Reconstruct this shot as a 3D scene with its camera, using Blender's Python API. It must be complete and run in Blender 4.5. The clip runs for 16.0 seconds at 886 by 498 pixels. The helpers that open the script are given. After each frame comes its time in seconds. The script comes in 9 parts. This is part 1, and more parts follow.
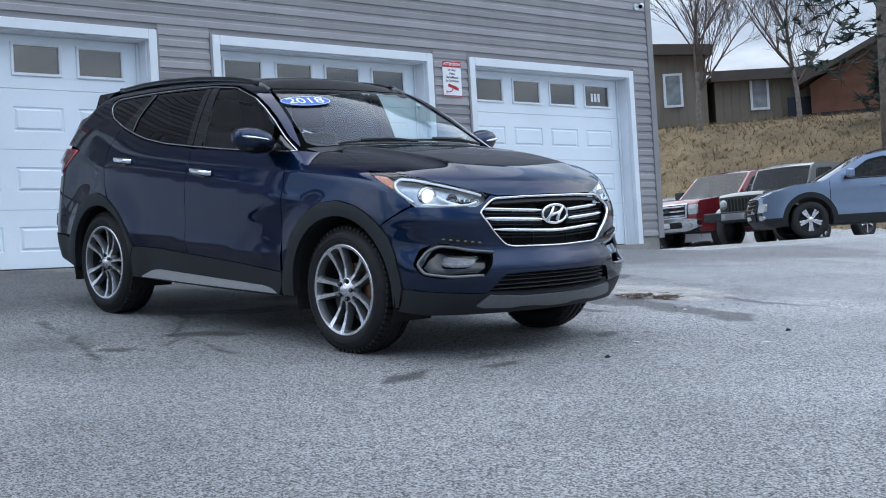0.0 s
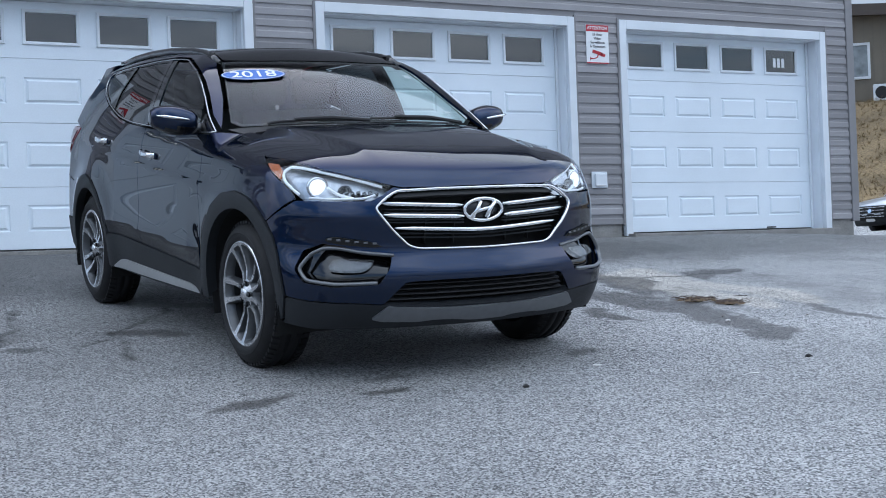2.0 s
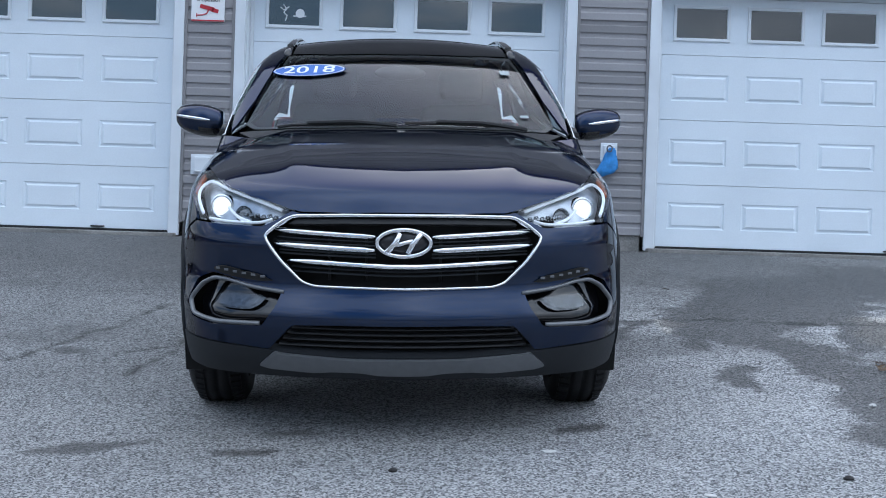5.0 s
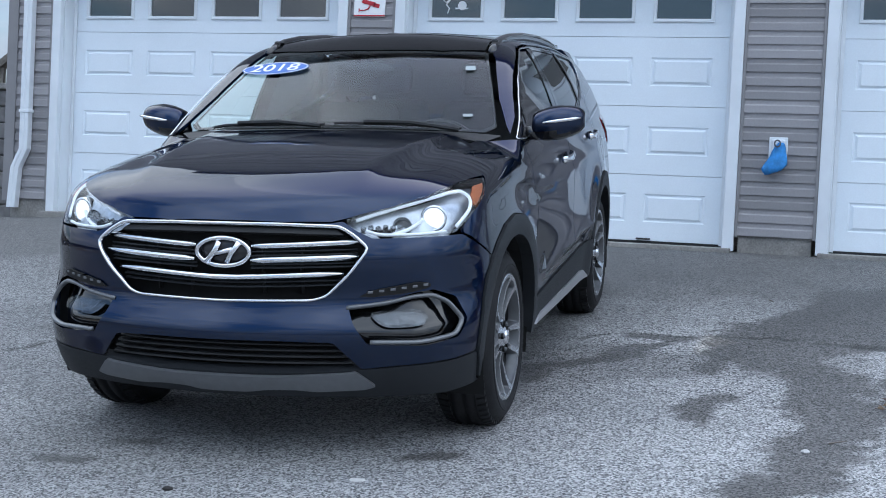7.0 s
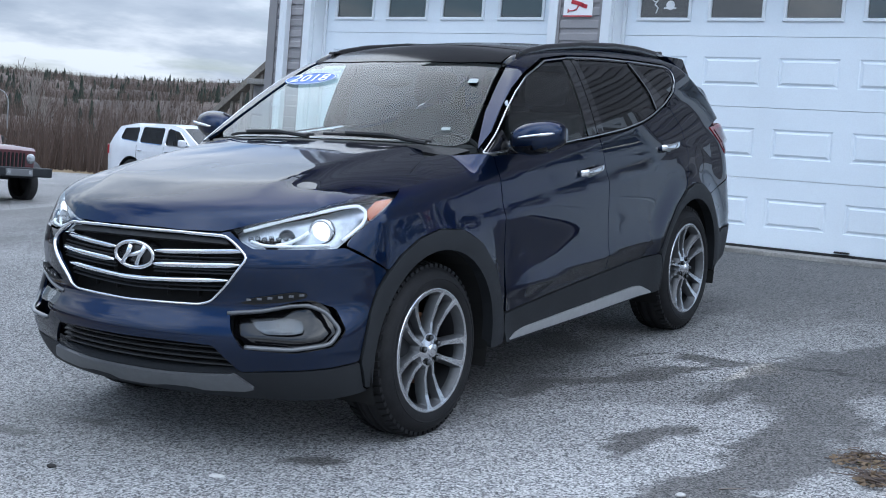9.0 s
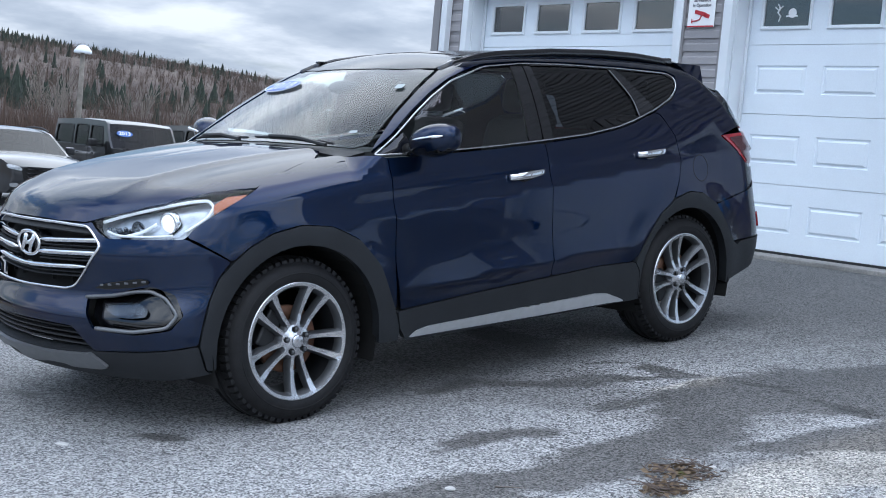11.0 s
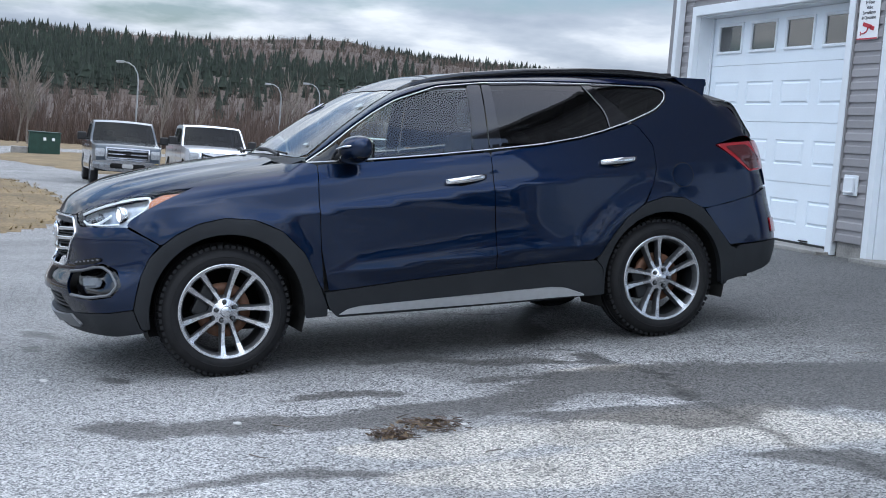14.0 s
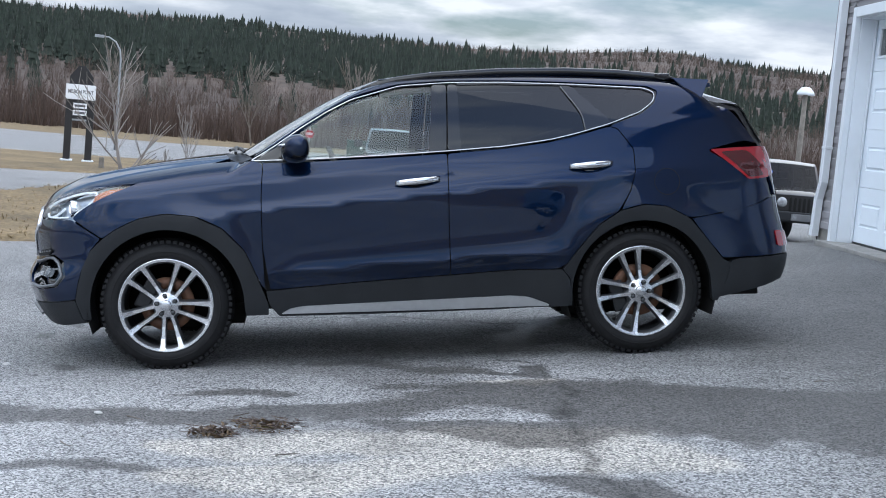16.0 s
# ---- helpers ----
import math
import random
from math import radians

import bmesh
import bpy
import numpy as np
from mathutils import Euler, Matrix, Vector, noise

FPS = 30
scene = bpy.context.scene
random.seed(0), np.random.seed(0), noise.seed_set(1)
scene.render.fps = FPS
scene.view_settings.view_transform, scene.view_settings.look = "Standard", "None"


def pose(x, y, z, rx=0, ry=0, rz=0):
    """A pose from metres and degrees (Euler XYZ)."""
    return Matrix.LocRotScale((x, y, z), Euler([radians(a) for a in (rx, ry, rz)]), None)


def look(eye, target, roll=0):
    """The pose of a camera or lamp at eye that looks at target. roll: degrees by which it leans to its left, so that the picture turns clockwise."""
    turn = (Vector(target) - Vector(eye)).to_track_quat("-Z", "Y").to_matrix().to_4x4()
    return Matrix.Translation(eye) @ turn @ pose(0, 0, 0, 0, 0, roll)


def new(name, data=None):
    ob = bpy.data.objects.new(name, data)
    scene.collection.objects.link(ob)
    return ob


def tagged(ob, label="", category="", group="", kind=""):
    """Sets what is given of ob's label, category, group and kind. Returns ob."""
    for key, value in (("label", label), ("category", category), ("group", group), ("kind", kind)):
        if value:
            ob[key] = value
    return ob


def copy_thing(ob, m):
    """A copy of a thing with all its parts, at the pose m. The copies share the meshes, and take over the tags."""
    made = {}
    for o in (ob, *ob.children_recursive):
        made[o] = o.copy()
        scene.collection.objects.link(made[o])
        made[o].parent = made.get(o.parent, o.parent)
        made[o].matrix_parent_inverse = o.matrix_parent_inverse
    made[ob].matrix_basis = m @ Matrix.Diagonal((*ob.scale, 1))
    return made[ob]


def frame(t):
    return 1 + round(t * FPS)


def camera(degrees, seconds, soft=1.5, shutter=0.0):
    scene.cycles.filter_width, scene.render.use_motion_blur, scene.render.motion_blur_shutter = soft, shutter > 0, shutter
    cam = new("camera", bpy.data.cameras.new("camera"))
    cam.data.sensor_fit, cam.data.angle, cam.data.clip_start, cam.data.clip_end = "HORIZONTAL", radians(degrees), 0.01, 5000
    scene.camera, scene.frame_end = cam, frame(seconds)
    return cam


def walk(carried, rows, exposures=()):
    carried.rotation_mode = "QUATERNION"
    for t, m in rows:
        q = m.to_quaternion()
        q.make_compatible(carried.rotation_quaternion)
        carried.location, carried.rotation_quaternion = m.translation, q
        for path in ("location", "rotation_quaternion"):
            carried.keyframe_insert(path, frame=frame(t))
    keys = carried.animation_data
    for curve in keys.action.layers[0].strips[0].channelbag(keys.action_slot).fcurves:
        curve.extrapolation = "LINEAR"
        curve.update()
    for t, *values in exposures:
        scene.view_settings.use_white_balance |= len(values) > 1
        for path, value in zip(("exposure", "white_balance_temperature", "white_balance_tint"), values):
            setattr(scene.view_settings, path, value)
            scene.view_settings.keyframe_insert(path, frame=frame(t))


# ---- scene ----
cam = camera(37.0, 16.0, soft=1.0)
PATH = [
    (0, (3.235, 0.318, 1.984), (4.543, 1.831, 2.028), -3.4),
    (0.5, (3.802, 0.215, 2.003), (5.035, 1.789, 2.047), -3.2),
    (1, (4.381, 0.205, 2.032), (5.525, 1.845, 2.07), -2.8),
    (1.5, (4.961, 0.138, 2.062), (5.999, 1.848, 2.09), -2.5),
    (2, (5.546, 0.135, 2.083), (6.464, 1.912, 2.098), -2.1),
    (2.5, (6.123, 0.108, 2.138), (6.909, 1.947, 2.144), -1.4),
    (3, (6.673, 0.111, 2.171), (7.312, 2.006, 2.174), -0.8),
    (3.5, (7.208, 0.17, 2.207), (7.688, 2.112, 2.21), -0.2),
    (3.7, (7.422, 0.179, 2.223), (7.835, 2.136, 2.223), 0.1),
    (5.8, (9.448, 0.789, 2.393), (9.204, 2.774, 2.359), 2.3),
    (6, (9.661, 0.848, 2.4), (9.358, 2.824, 2.362), 2.3),
    (6.5, (10.163, 0.992, 2.441), (9.721, 2.942, 2.39), 2.6),
    (7, (10.655, 1.162, 2.505), (10.068, 3.073, 2.441), 2.8),
    (7.5, (11.147, 1.302, 2.57), (10.413, 3.161, 2.495), 3.2),
    (8, (11.596, 1.518, 2.614), (10.71, 3.309, 2.527), 3.4),
    (8.2, (11.774, 1.598, 2.652), (10.828, 3.358, 2.554), 3.8),
    (10.5, (13.659, 2.855, 2.799), (12.205, 4.222, 2.668), 4.9),
    (11, (14.036, 3.195, 2.834), (12.5, 4.469, 2.695), 5.2),
    (11.5, (14.388, 3.548, 2.866), (12.773, 4.719, 2.717), 5.2),
    (12, (14.767, 3.881, 2.889), (13.078, 4.94, 2.736), 4.7),
    (12.5, (15.051, 4.262, 2.905), (13.295, 5.207, 2.743), 4.2),
    (13, (15.271, 4.686, 2.941), (13.458, 5.513, 2.767), 4.1),
    (13.5, (15.711, 5.022, 2.949), (13.85, 5.734, 2.779), 4.1),
    (14, (16.335, 5.265, 2.998), (14.437, 5.873, 2.833), 4.6),
    (14.5, (16.51, 5.85, 3.041), (14.574, 6.318, 2.872), 4.95),
    (15, (16.503, 6.407, 3.058), (14.539, 6.747, 2.887), 5.1),
    (15.5, (16.534, 6.911, 3.085), (14.555, 7.137, 2.907), 5.2),
    (16, (16.523, 7.374, 3.112), (14.535, 7.49, 2.923), 5.2),
]
walk(cam, [(t, look(eye, target, roll)) for t, eye, target, roll in PATH],
     [(0.0, 0.46, 5700, 8), (3.5, 0.34, 5600, 8), (8.0, 0.56, 5650, 8), (12.0, 0.66, 5780, 9), (16.0, 0.64, 5950, 9)])

# ---- sky and sun: bright broken overcast ----
def build_world():
    w = bpy.data.worlds.new("overcast_sky")
    w.use_nodes = True
    scene.world = w
    nt = w.node_tree
    nt.nodes.clear()
    N, L = nt.nodes.new, nt.links.new
    out, bg = N("ShaderNodeOutputWorld"), N("ShaderNodeBackground")
    sky = N("ShaderNodeTexSky")
    sky.sky_type, sky.sun_disc = "NISHITA", False
    sky.sun_elevation, sky.sun_rotation = radians(50), radians(15)
    sky.air_density, sky.dust_density = 1.0, 1.5
    co = N("ShaderNodeTexCoord")
    sep = N("ShaderNodeSeparateXYZ")
    L(co.outputs["Generated"], sep.inputs[0])
    # clouds lie on a flat layer: direction divided by its height
    up = N("ShaderNodeMath"); up.operation = "ADD"; up.inputs[1].default_value = 0.16
    L(sep.outputs["Z"], up.inputs[0])
    mx = N("ShaderNodeMath"); mx.operation = "MAXIMUM"; mx.inputs[1].default_value = 0.06
    L(up.outputs[0], mx.inputs[0])
    comb = N("ShaderNodeCombineXYZ")
    for k, ax in enumerate("XY"):
        d = N("ShaderNodeMath"); d.operation = "DIVIDE"
        L(sep.outputs[ax], d.inputs[0]); L(mx.outputs[0], d.inputs[1]); L(d.outputs[0], comb.inputs[k])
    cover, shade = N("ShaderNodeTexNoise"), N("ShaderNodeTexNoise")
    cover.inputs["Scale"].default_value, cover.inputs["Detail"].default_value, cover.inputs["Roughness"].default_value = 0.8, 7, 0.52
    shade.inputs["Scale"].default_value, shade.inputs["Detail"].default_value, shade.inputs["Roughness"].default_value = 1.15, 6, 0.55
    L(comb.outputs[0], cover.inputs["Vector"]); L(comb.outputs[0], shade.inputs["Vector"])
    r1, r2 = N("ShaderNodeValToRGB"), N("ShaderNodeValToRGB")
    r1.color_ramp.elements[0].position, r1.color_ramp.elements[1].position = 0.41, 0.50
    e = r2.color_ramp.elements
    e[0].position, e[0].color = 0.33, (0.46, 0.52, 0.61, 1)
    e[1].position, e[1].color = 0.60, (1.15, 1.16, 1.17, 1)
    m = e.new(0.48); m.color = (0.70, 0.75, 0.82, 1)
    L(cover.outputs["Fac"], r1.inputs[0]); L(shade.outputs["Fac"], r2.inputs[0])
    blue = N("ShaderNodeMix"); blue.data_type = "RGBA"; blue.blend_type = "MULTIPLY"
    blue.inputs["Factor"].default_value = 1.0
    L(sky.outputs[0], blue.inputs["A"]); blue.inputs["B"].default_value = (0.13, 0.13, 0.13, 1)
    mix = N("ShaderNodeMix"); mix.data_type = "RGBA"
    L(r1.outputs[0], mix.inputs["Factor"]); L(blue.outputs["Result"], mix.inputs["A"]); L(r2.outputs[0], mix.inputs["B"])
    L(mix.outputs["Result"], bg.inputs["Color"])
    zen = N("ShaderNodeMapRange")
    zen.interpolation_type = "SMOOTHSTEP"
    zen.inputs["From Min"].default_value, zen.inputs["From Max"].default_value = 0.02, 0.55
    zen.inputs["To Min"].default_value, zen.inputs["To Max"].default_value = 0.43 * SKY, 1.24 * SKY
    L(sep.outputs["Z"], zen.inputs["Value"])
    L(zen.outputs[0], bg.inputs["Strength"])
    L(bg.outputs[0], out.inputs[0])


SKY, SUN, SUN_AZ, SUN_EL = 1.19, 0.42, 75.0, 55.0      # the sun stands behind the garage, veiled by cloud
build_world()
sun = new("sun", bpy.data.lights.new("sun", "SUN"))
sun.data.energy, sun.data.angle, sun.data.color = SUN, radians(70), (1.0, 0.95, 0.88)
sun_way = Vector((math.cos(radians(SUN_AZ)) * math.cos(radians(SUN_EL)), math.sin(radians(SUN_AZ)) * math.cos(radians(SUN_EL)), math.sin(radians(SUN_EL))))
sun.matrix_world = look(sun_way * 60, (0, 0, 0))

# ---- materials ----
def mat(name, base, rough=0.5, metal=0.0, spec=0.5, coat=0.0, coat_rough=0.03, noise_scale=0.0, amount=0.0, bump=0.0, bump_scale=0.0,
        fine=0.0, fine_amount=0.0, random_by="", emit=None, strength=0.0, trans=0.0, alpha=1.0, ior=1.5, rough_var=0.0):
    """Principled material with two scales of colour variation, bump and optional clear coat."""
    m = bpy.data.materials.new(name)
    m.use_nodes = True
    nt = m.node_tree
    b = nt.nodes["Principled BSDF"]
    N, L = nt.nodes.new, nt.links.new
    b.inputs["Base Color"].default_value = (*base, 1)
    b.inputs["Roughness"].default_value, b.inputs["Metallic"].default_value = rough, metal
    b.inputs["Specular IOR Level"].default_value, b.inputs["IOR"].default_value = spec, ior
    b.inputs["Coat Weight"].default_value, b.inputs["Coat Roughness"].default_value = coat, coat_rough
    b.inputs["Transmission Weight"].default_value, b.inputs["Alpha"].default_value = trans, alpha
    if emit:
        b.inputs["Emission Color"].default_value, b.inputs["Emission Strength"].default_value = (*emit, 1), strength
    co = N("ShaderNodeTexCoord")
    col = None
    for sc, am in ((noise_scale, amount), (fine, fine_amount)):
        if sc and am:
            n = N("ShaderNodeTexNoise")
            n.inputs["Scale"].default_value, n.inputs["Detail"].default_value = sc, 5
            L(co.outputs["Object"], n.inputs["Vector"])
            mr = N("ShaderNodeMapRange")
            mr.inputs["From Min"].default_value, mr.inputs["From Max"].default_value = 0.3, 0.7
            mr.inputs["To Min"].default_value, mr.inputs["To Max"].default_value = 1 - am, 1 + am
            L(n.outputs["Fac"], mr.inputs["Value"])
            mul = N("ShaderNodeMix"); mul.data_type = "RGBA"; mul.blend_type = "MULTIPLY"; mul.inputs["Factor"].default_value = 1
            if col is None:
                mul.inputs["A"].default_value = (*base, 1)
            else:
                L(col, mul.inputs["A"])
            L(mr.outputs[0], mul.inputs["B"])
            col = mul.outputs["Result"]
            if rough_var and sc == noise_scale:
                rr = N("ShaderNodeMapRange")
                rr.inputs["To Min"].default_value, rr.inputs["To Max"].default_value = max(0, rough - rough_var), min(1, rough + rough_var)
                L(n.outputs["Fac"], rr.inputs["Value"]); L(rr.outputs[0], b.inputs["Roughness"])
    if random_by:
        src = N("ShaderNodeObjectInfo").outputs["Random"] if random_by == "object" else N("ShaderNodeNewGeometry").outputs["Random Per Island"]
        mr = N("ShaderNodeMapRange")
        mr.inputs["To Min"].default_value, mr.inputs["To Max"].default_value = 0.8, 1.2
        L(src, mr.inputs["Value"])
        mul = N("ShaderNodeMix"); mul.data_type = "RGBA"; mul.blend_type = "MULTIPLY"; mul.inputs["Factor"].default_value = 1
        if col is None:
            mul.inputs["A"].default_value = (*base, 1)
        else:
            L(col, mul.inputs["A"])
        L(mr.outputs[0], mul.inputs["B"])
        col = mul.outputs["Result"]
    if col is not None:
        L(col, b.inputs["Base Color"])
    if bump and bump_scale:
        n = N("ShaderNodeTexNoise")
        n.inputs["Scale"].default_value, n.inputs["Detail"].default_value = bump_scale, 4
        L(co.outputs["Object"], n.inputs["Vector"])
        bp = N("ShaderNodeBump")
        bp.inputs["Strength"].default_value, bp.inputs["Distance"].default_value = min(1, bump), 0.01
        L(n.outputs["Fac"], bp.inputs["Height"]); L(bp.outputs[0], b.inputs["Normal"])
    return m


M = {}
M["paint"] = mat("navy_metallic_paint", (0.0034, 0.0142, 0.047), 0.28, 0.9, 0.3, coat=1.0, coat_rough=0.006, fine=900, fine_amount=0.2)
M["paint"].node_tree.nodes["Principled BSDF"].inputs["Specular Tint"].default_value = (0.04, 0.08, 0.22, 1)      # flakes stay dark at the edges
M["paint"].node_tree.nodes["Principled BSDF"].inputs["Coat IOR"].default_value = 1.46
M["black_gloss"] = mat("gloss_black_trim", (0.006, 0.006, 0.007), 0.06, 0, 0.5, coat=0.5)
M["cladding"] = mat("grey_black_textured_plastic", (0.021, 0.023, 0.026), 0.55, 0, 0.25, noise_scale=6, amount=0.12, bump=0.12, bump_scale=500)
M["black_plastic"] = mat("black_plastic", (0.012, 0.012, 0.013), 0.5, noise_scale=20, amount=0.2, bump=0.1, bump_scale=300)
M["liner"] = mat("black_liner", (0.004, 0.004, 0.004), 0.9)
M["silver"] = mat("satin_silver_plastic", (0.17, 0.176, 0.185), 0.38, 0.5, noise_scale=30, amount=0.06)
M["sill_silver"] = mat("bright_satin_silver", (0.52, 0.53, 0.54), 0.30, 0.6, noise_scale=30, amount=0.05)
M["moulding"] = mat("satin_chrome_moulding", (0.55, 0.56, 0.57), 0.16, 1.0, noise_scale=30, amount=0.05)
M["roof_black"] = mat("dark_tinted_roof_glass", (0.004, 0.004, 0.005), 0.12, 0, 0.25)
M["chrome"] = mat("chrome", (0.82, 0.83, 0.85), 0.07, 1.0, noise_scale=40, amount=0.03)
M["alloy"] = mat("machined_alloy", (0.66, 0.67, 0.69), 0.24, 1.0, noise_scale=35, amount=0.08)
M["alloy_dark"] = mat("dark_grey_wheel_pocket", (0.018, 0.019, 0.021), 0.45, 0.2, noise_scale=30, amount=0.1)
M["alloy_side"] = mat("cast_alloy_side", (0.11, 0.114, 0.12), 0.42, 0.6, noise_scale=30, amount=0.1)
M["rubber"] = mat("tyre_rubber", (0.011, 0.011, 0.012), 0.62, 0, 0.3, noise_scale=14, amount=0.25, fine=120, fine_amount=0.15, bump=0.15, bump_scale=160)
M["rotor"] = mat("rusty_brake_disc", (0.17, 0.085, 0.05), 0.55, 0.3, noise_scale=18, amount=0.35)
M["white_door"] = mat("white_steel_door_paint", (0.80, 0.865, 0.925), 0.45, noise_scale=1.5, amount=0.035, fine=90, fine_amount=0.02, bump=0.05, bump_scale=220)
M["white_trim"] = mat("white_vinyl_trim", (0.745, 0.785, 0.825), 0.4, noise_scale=3, amount=0.05)
M["siding"] = mat("grey_vinyl_siding", (0.285, 0.276, 0.285), 0.5, noise_scale=2.2, amount=0.07, fine=60, fine_amount=0.05, bump=0.15, bump_scale=90, random_by="object")
M["siding_post"] = mat("grey_vinyl_corner_post", (0.235, 0.229, 0.235), 0.5, noise_scale=3, amount=0.08)
M["concrete"] = mat("rough_grey_concrete", (0.26, 0.25, 0.235), 0.9, noise_scale=4, amount=0.25, fine=60, fine_amount=0.2, bump=0.5, bump_scale=50)
M["strip_lamp"] = mat("lit_strip_lamp", (0.9, 0.9, 0.9), 0.5, emit=(1.0, 0.97, 0.9), strength=4.0)
M["white_plain"] = mat("white_plain", (0.85, 0.86, 0.87), 0.4)
M["red_plain"] = mat("red_sign_paint", (0.45, 0.02, 0.035), 0.4)
M["grey_text"] = mat("grey_print", (0.10, 0.10, 0.11), 0.5)


def glass(name, tint, gloss=1.0, rough=0.0, ior=1.45):
    """Thin tinted pane: clear behind, mirror-like at grazing angles."""
    m = bpy.data.materials.new(name)
    m.use_nodes = True
    nt = m.node_tree
    nt.nodes.clear()
    N, L = nt.nodes.new, nt.links.new
    out, mix, tr, gl, fr = N("ShaderNodeOutputMaterial"), N("ShaderNodeMixShader"), N("ShaderNodeBsdfTransparent"), N("ShaderNodeBsdfGlossy"), N("ShaderNodeLayerWeight")
    tr.inputs["Color"].default_value = (*tint, 1)
    gl.inputs["Roughness"].default_value = rough
    gl.inputs["Color"].default_value = (gloss, gloss, gloss, 1)
    fr.inputs["Blend"].default_value = 0.5
    f0 = ((ior - 1) / (ior + 1)) ** 2
    pw, ad = N("ShaderNodeMath"), N("ShaderNodeMath")
    pw.operation, ad.operation = "POWER", "MULTIPLY_ADD"
    pw.inputs[1].default_value, ad.inputs[1].default_value, ad.inputs[2].default_value = 5.0, 1 - f0, f0
    L(fr.outputs["Facing"], pw.inputs[0]); L(pw.outputs[0], ad.inputs[0])
    L(ad.outputs[0], mix.inputs[0]); L(tr.outputs[0], mix.inputs[1]); L(gl.outputs[0], mix.inputs[2]); L(mix.outputs[0], out.inputs[0])
    return m



# ---- mesh helpers ----
def finish(name, bm, material, parent=None, label="", smooth=False):
    me = bpy.data.meshes.new(name)
    bm.to_mesh(me)
    bm.free()
    if smooth:
        me.polygons.foreach_set("use_smooth", [True] * len(me.polygons))
    if material:
        for m_ in (material if isinstance(material, (list, tuple)) else [material]):
            me.materials.append(m_)
    ob = new(name, me)
    if parent:
        ob.parent = parent
    if label:
        ob["label"] = label
    return ob


part = finish


def thing(name, matrix=None, label="", category="", group="", kind=""):
    ob = new(name)
    ob.empty_display_size = 0.1
    if matrix is not None:
        ob.matrix_basis = matrix
    return tagged(ob, label, category, group, kind)


def box(bm, x0, x1, y0, y1, z0, z1, bevel=0.0, m=None):
    r = bmesh.ops.create_cube(bm, size=1, matrix=Matrix.Translation(((x0 + x1) / 2, (y0 + y1) / 2, (z0 + z1) / 2)) @ Matrix.Diagonal((x1 - x0, y1 - y0, z1 - z0, 1)))
    vs = r["verts"]
    if bevel:
        es = list({e for v in vs for e in v.link_edges})
        o = bmesh.ops.bevel(bm, geom=es, offset=bevel, segments=2, affect="EDGES", profile=0.5)
        vs = list({v for f in o["faces"] for v in f.verts} | {v for v in vs if v.is_valid})
    if m is not None:
        bmesh.ops.transform(bm, matrix=m, verts=vs)
    return vs


def bmbox(*a, **k):
    bm = bmesh.new()
    box(bm, *a, **k)
    return bm


def tube(bm, pts, radii, seg=8, closed=False, cap=True):
    """A swept round tube through points with a radius each."""
    pts = [Vector(p) for p in pts]
    n = len(pts)
    if isinstance(radii, (int, float)):
        radii = [radii] * n
    rings, ref = [], None
    for i, p in enumerate(pts):
        a = pts[(i - 1) % n] if closed or i else p
        b = pts[(i + 1) % n] if closed or i < n - 1 else p
        t = (b - a).normalized() if (b - a).length > 1e-9 else Vector((0, 0, 1))
        if ref is None:
            ref = t.orthogonal().normalized()
        u = (ref - t * ref.dot(t))
        u = u.normalized() if u.length > 1e-6 else t.orthogonal().normalized()
        ref = u
        v = t.cross(u)
        rings.append([bm.verts.new(p + (u * math.cos(2 * math.pi * k / seg) + v * math.sin(2 * math.pi * k / seg)) * radii[i]) for k in range(seg)])
    for i in range(n if closed else n - 1):
        A, B = rings[i], rings[(i + 1) % n]
        for k in range(seg):
            bm.faces.new((A[k], A[(k + 1) % seg], B[(k + 1) % seg], B[k]))
    if cap and not closed:
        for r_ in (rings[0][::-1], rings[-1]):
            if len(r_) > 2:
                bm.faces.new(r_)
    return bm


def lathe(bm, profile, seg=48, axis="y", centre=(0, 0, 0), close=False):
    """Spin (radius, height) pairs round an axis."""
    rings = []
    for r, h in profile:
        ring = []
        for k in range(seg):
            a = 2 * math.pi * k / seg
            c, s = r * math.cos(a), r * math.sin(a)
            q = {"y": (c, h, s), "z": (c, s, h), "x": (h, c, s)}[axis]
            ring.append(bm.verts.new(Vector(q) + Vector(centre)))
        rings.append(ring)
    m_ = len(rings)
    for i in range(m_ if close else m_ - 1):
        A, B = rings[i], rings[(i + 1) % m_]
        for k in range(seg):
            bm.faces.new((A[k], B[k], B[(k + 1) % seg], A[(k + 1) % seg]))
    return bm


def fix(bm):
    bmesh.ops.recalc_face_normals(bm, faces=bm.faces)
    return bm

# ---- ground ----
def sstep(a, b, x):
    t = np.clip((np.asarray(x, float) - a) / (b - a), 0, 1)
    return t * t * (3 - 2 * t)


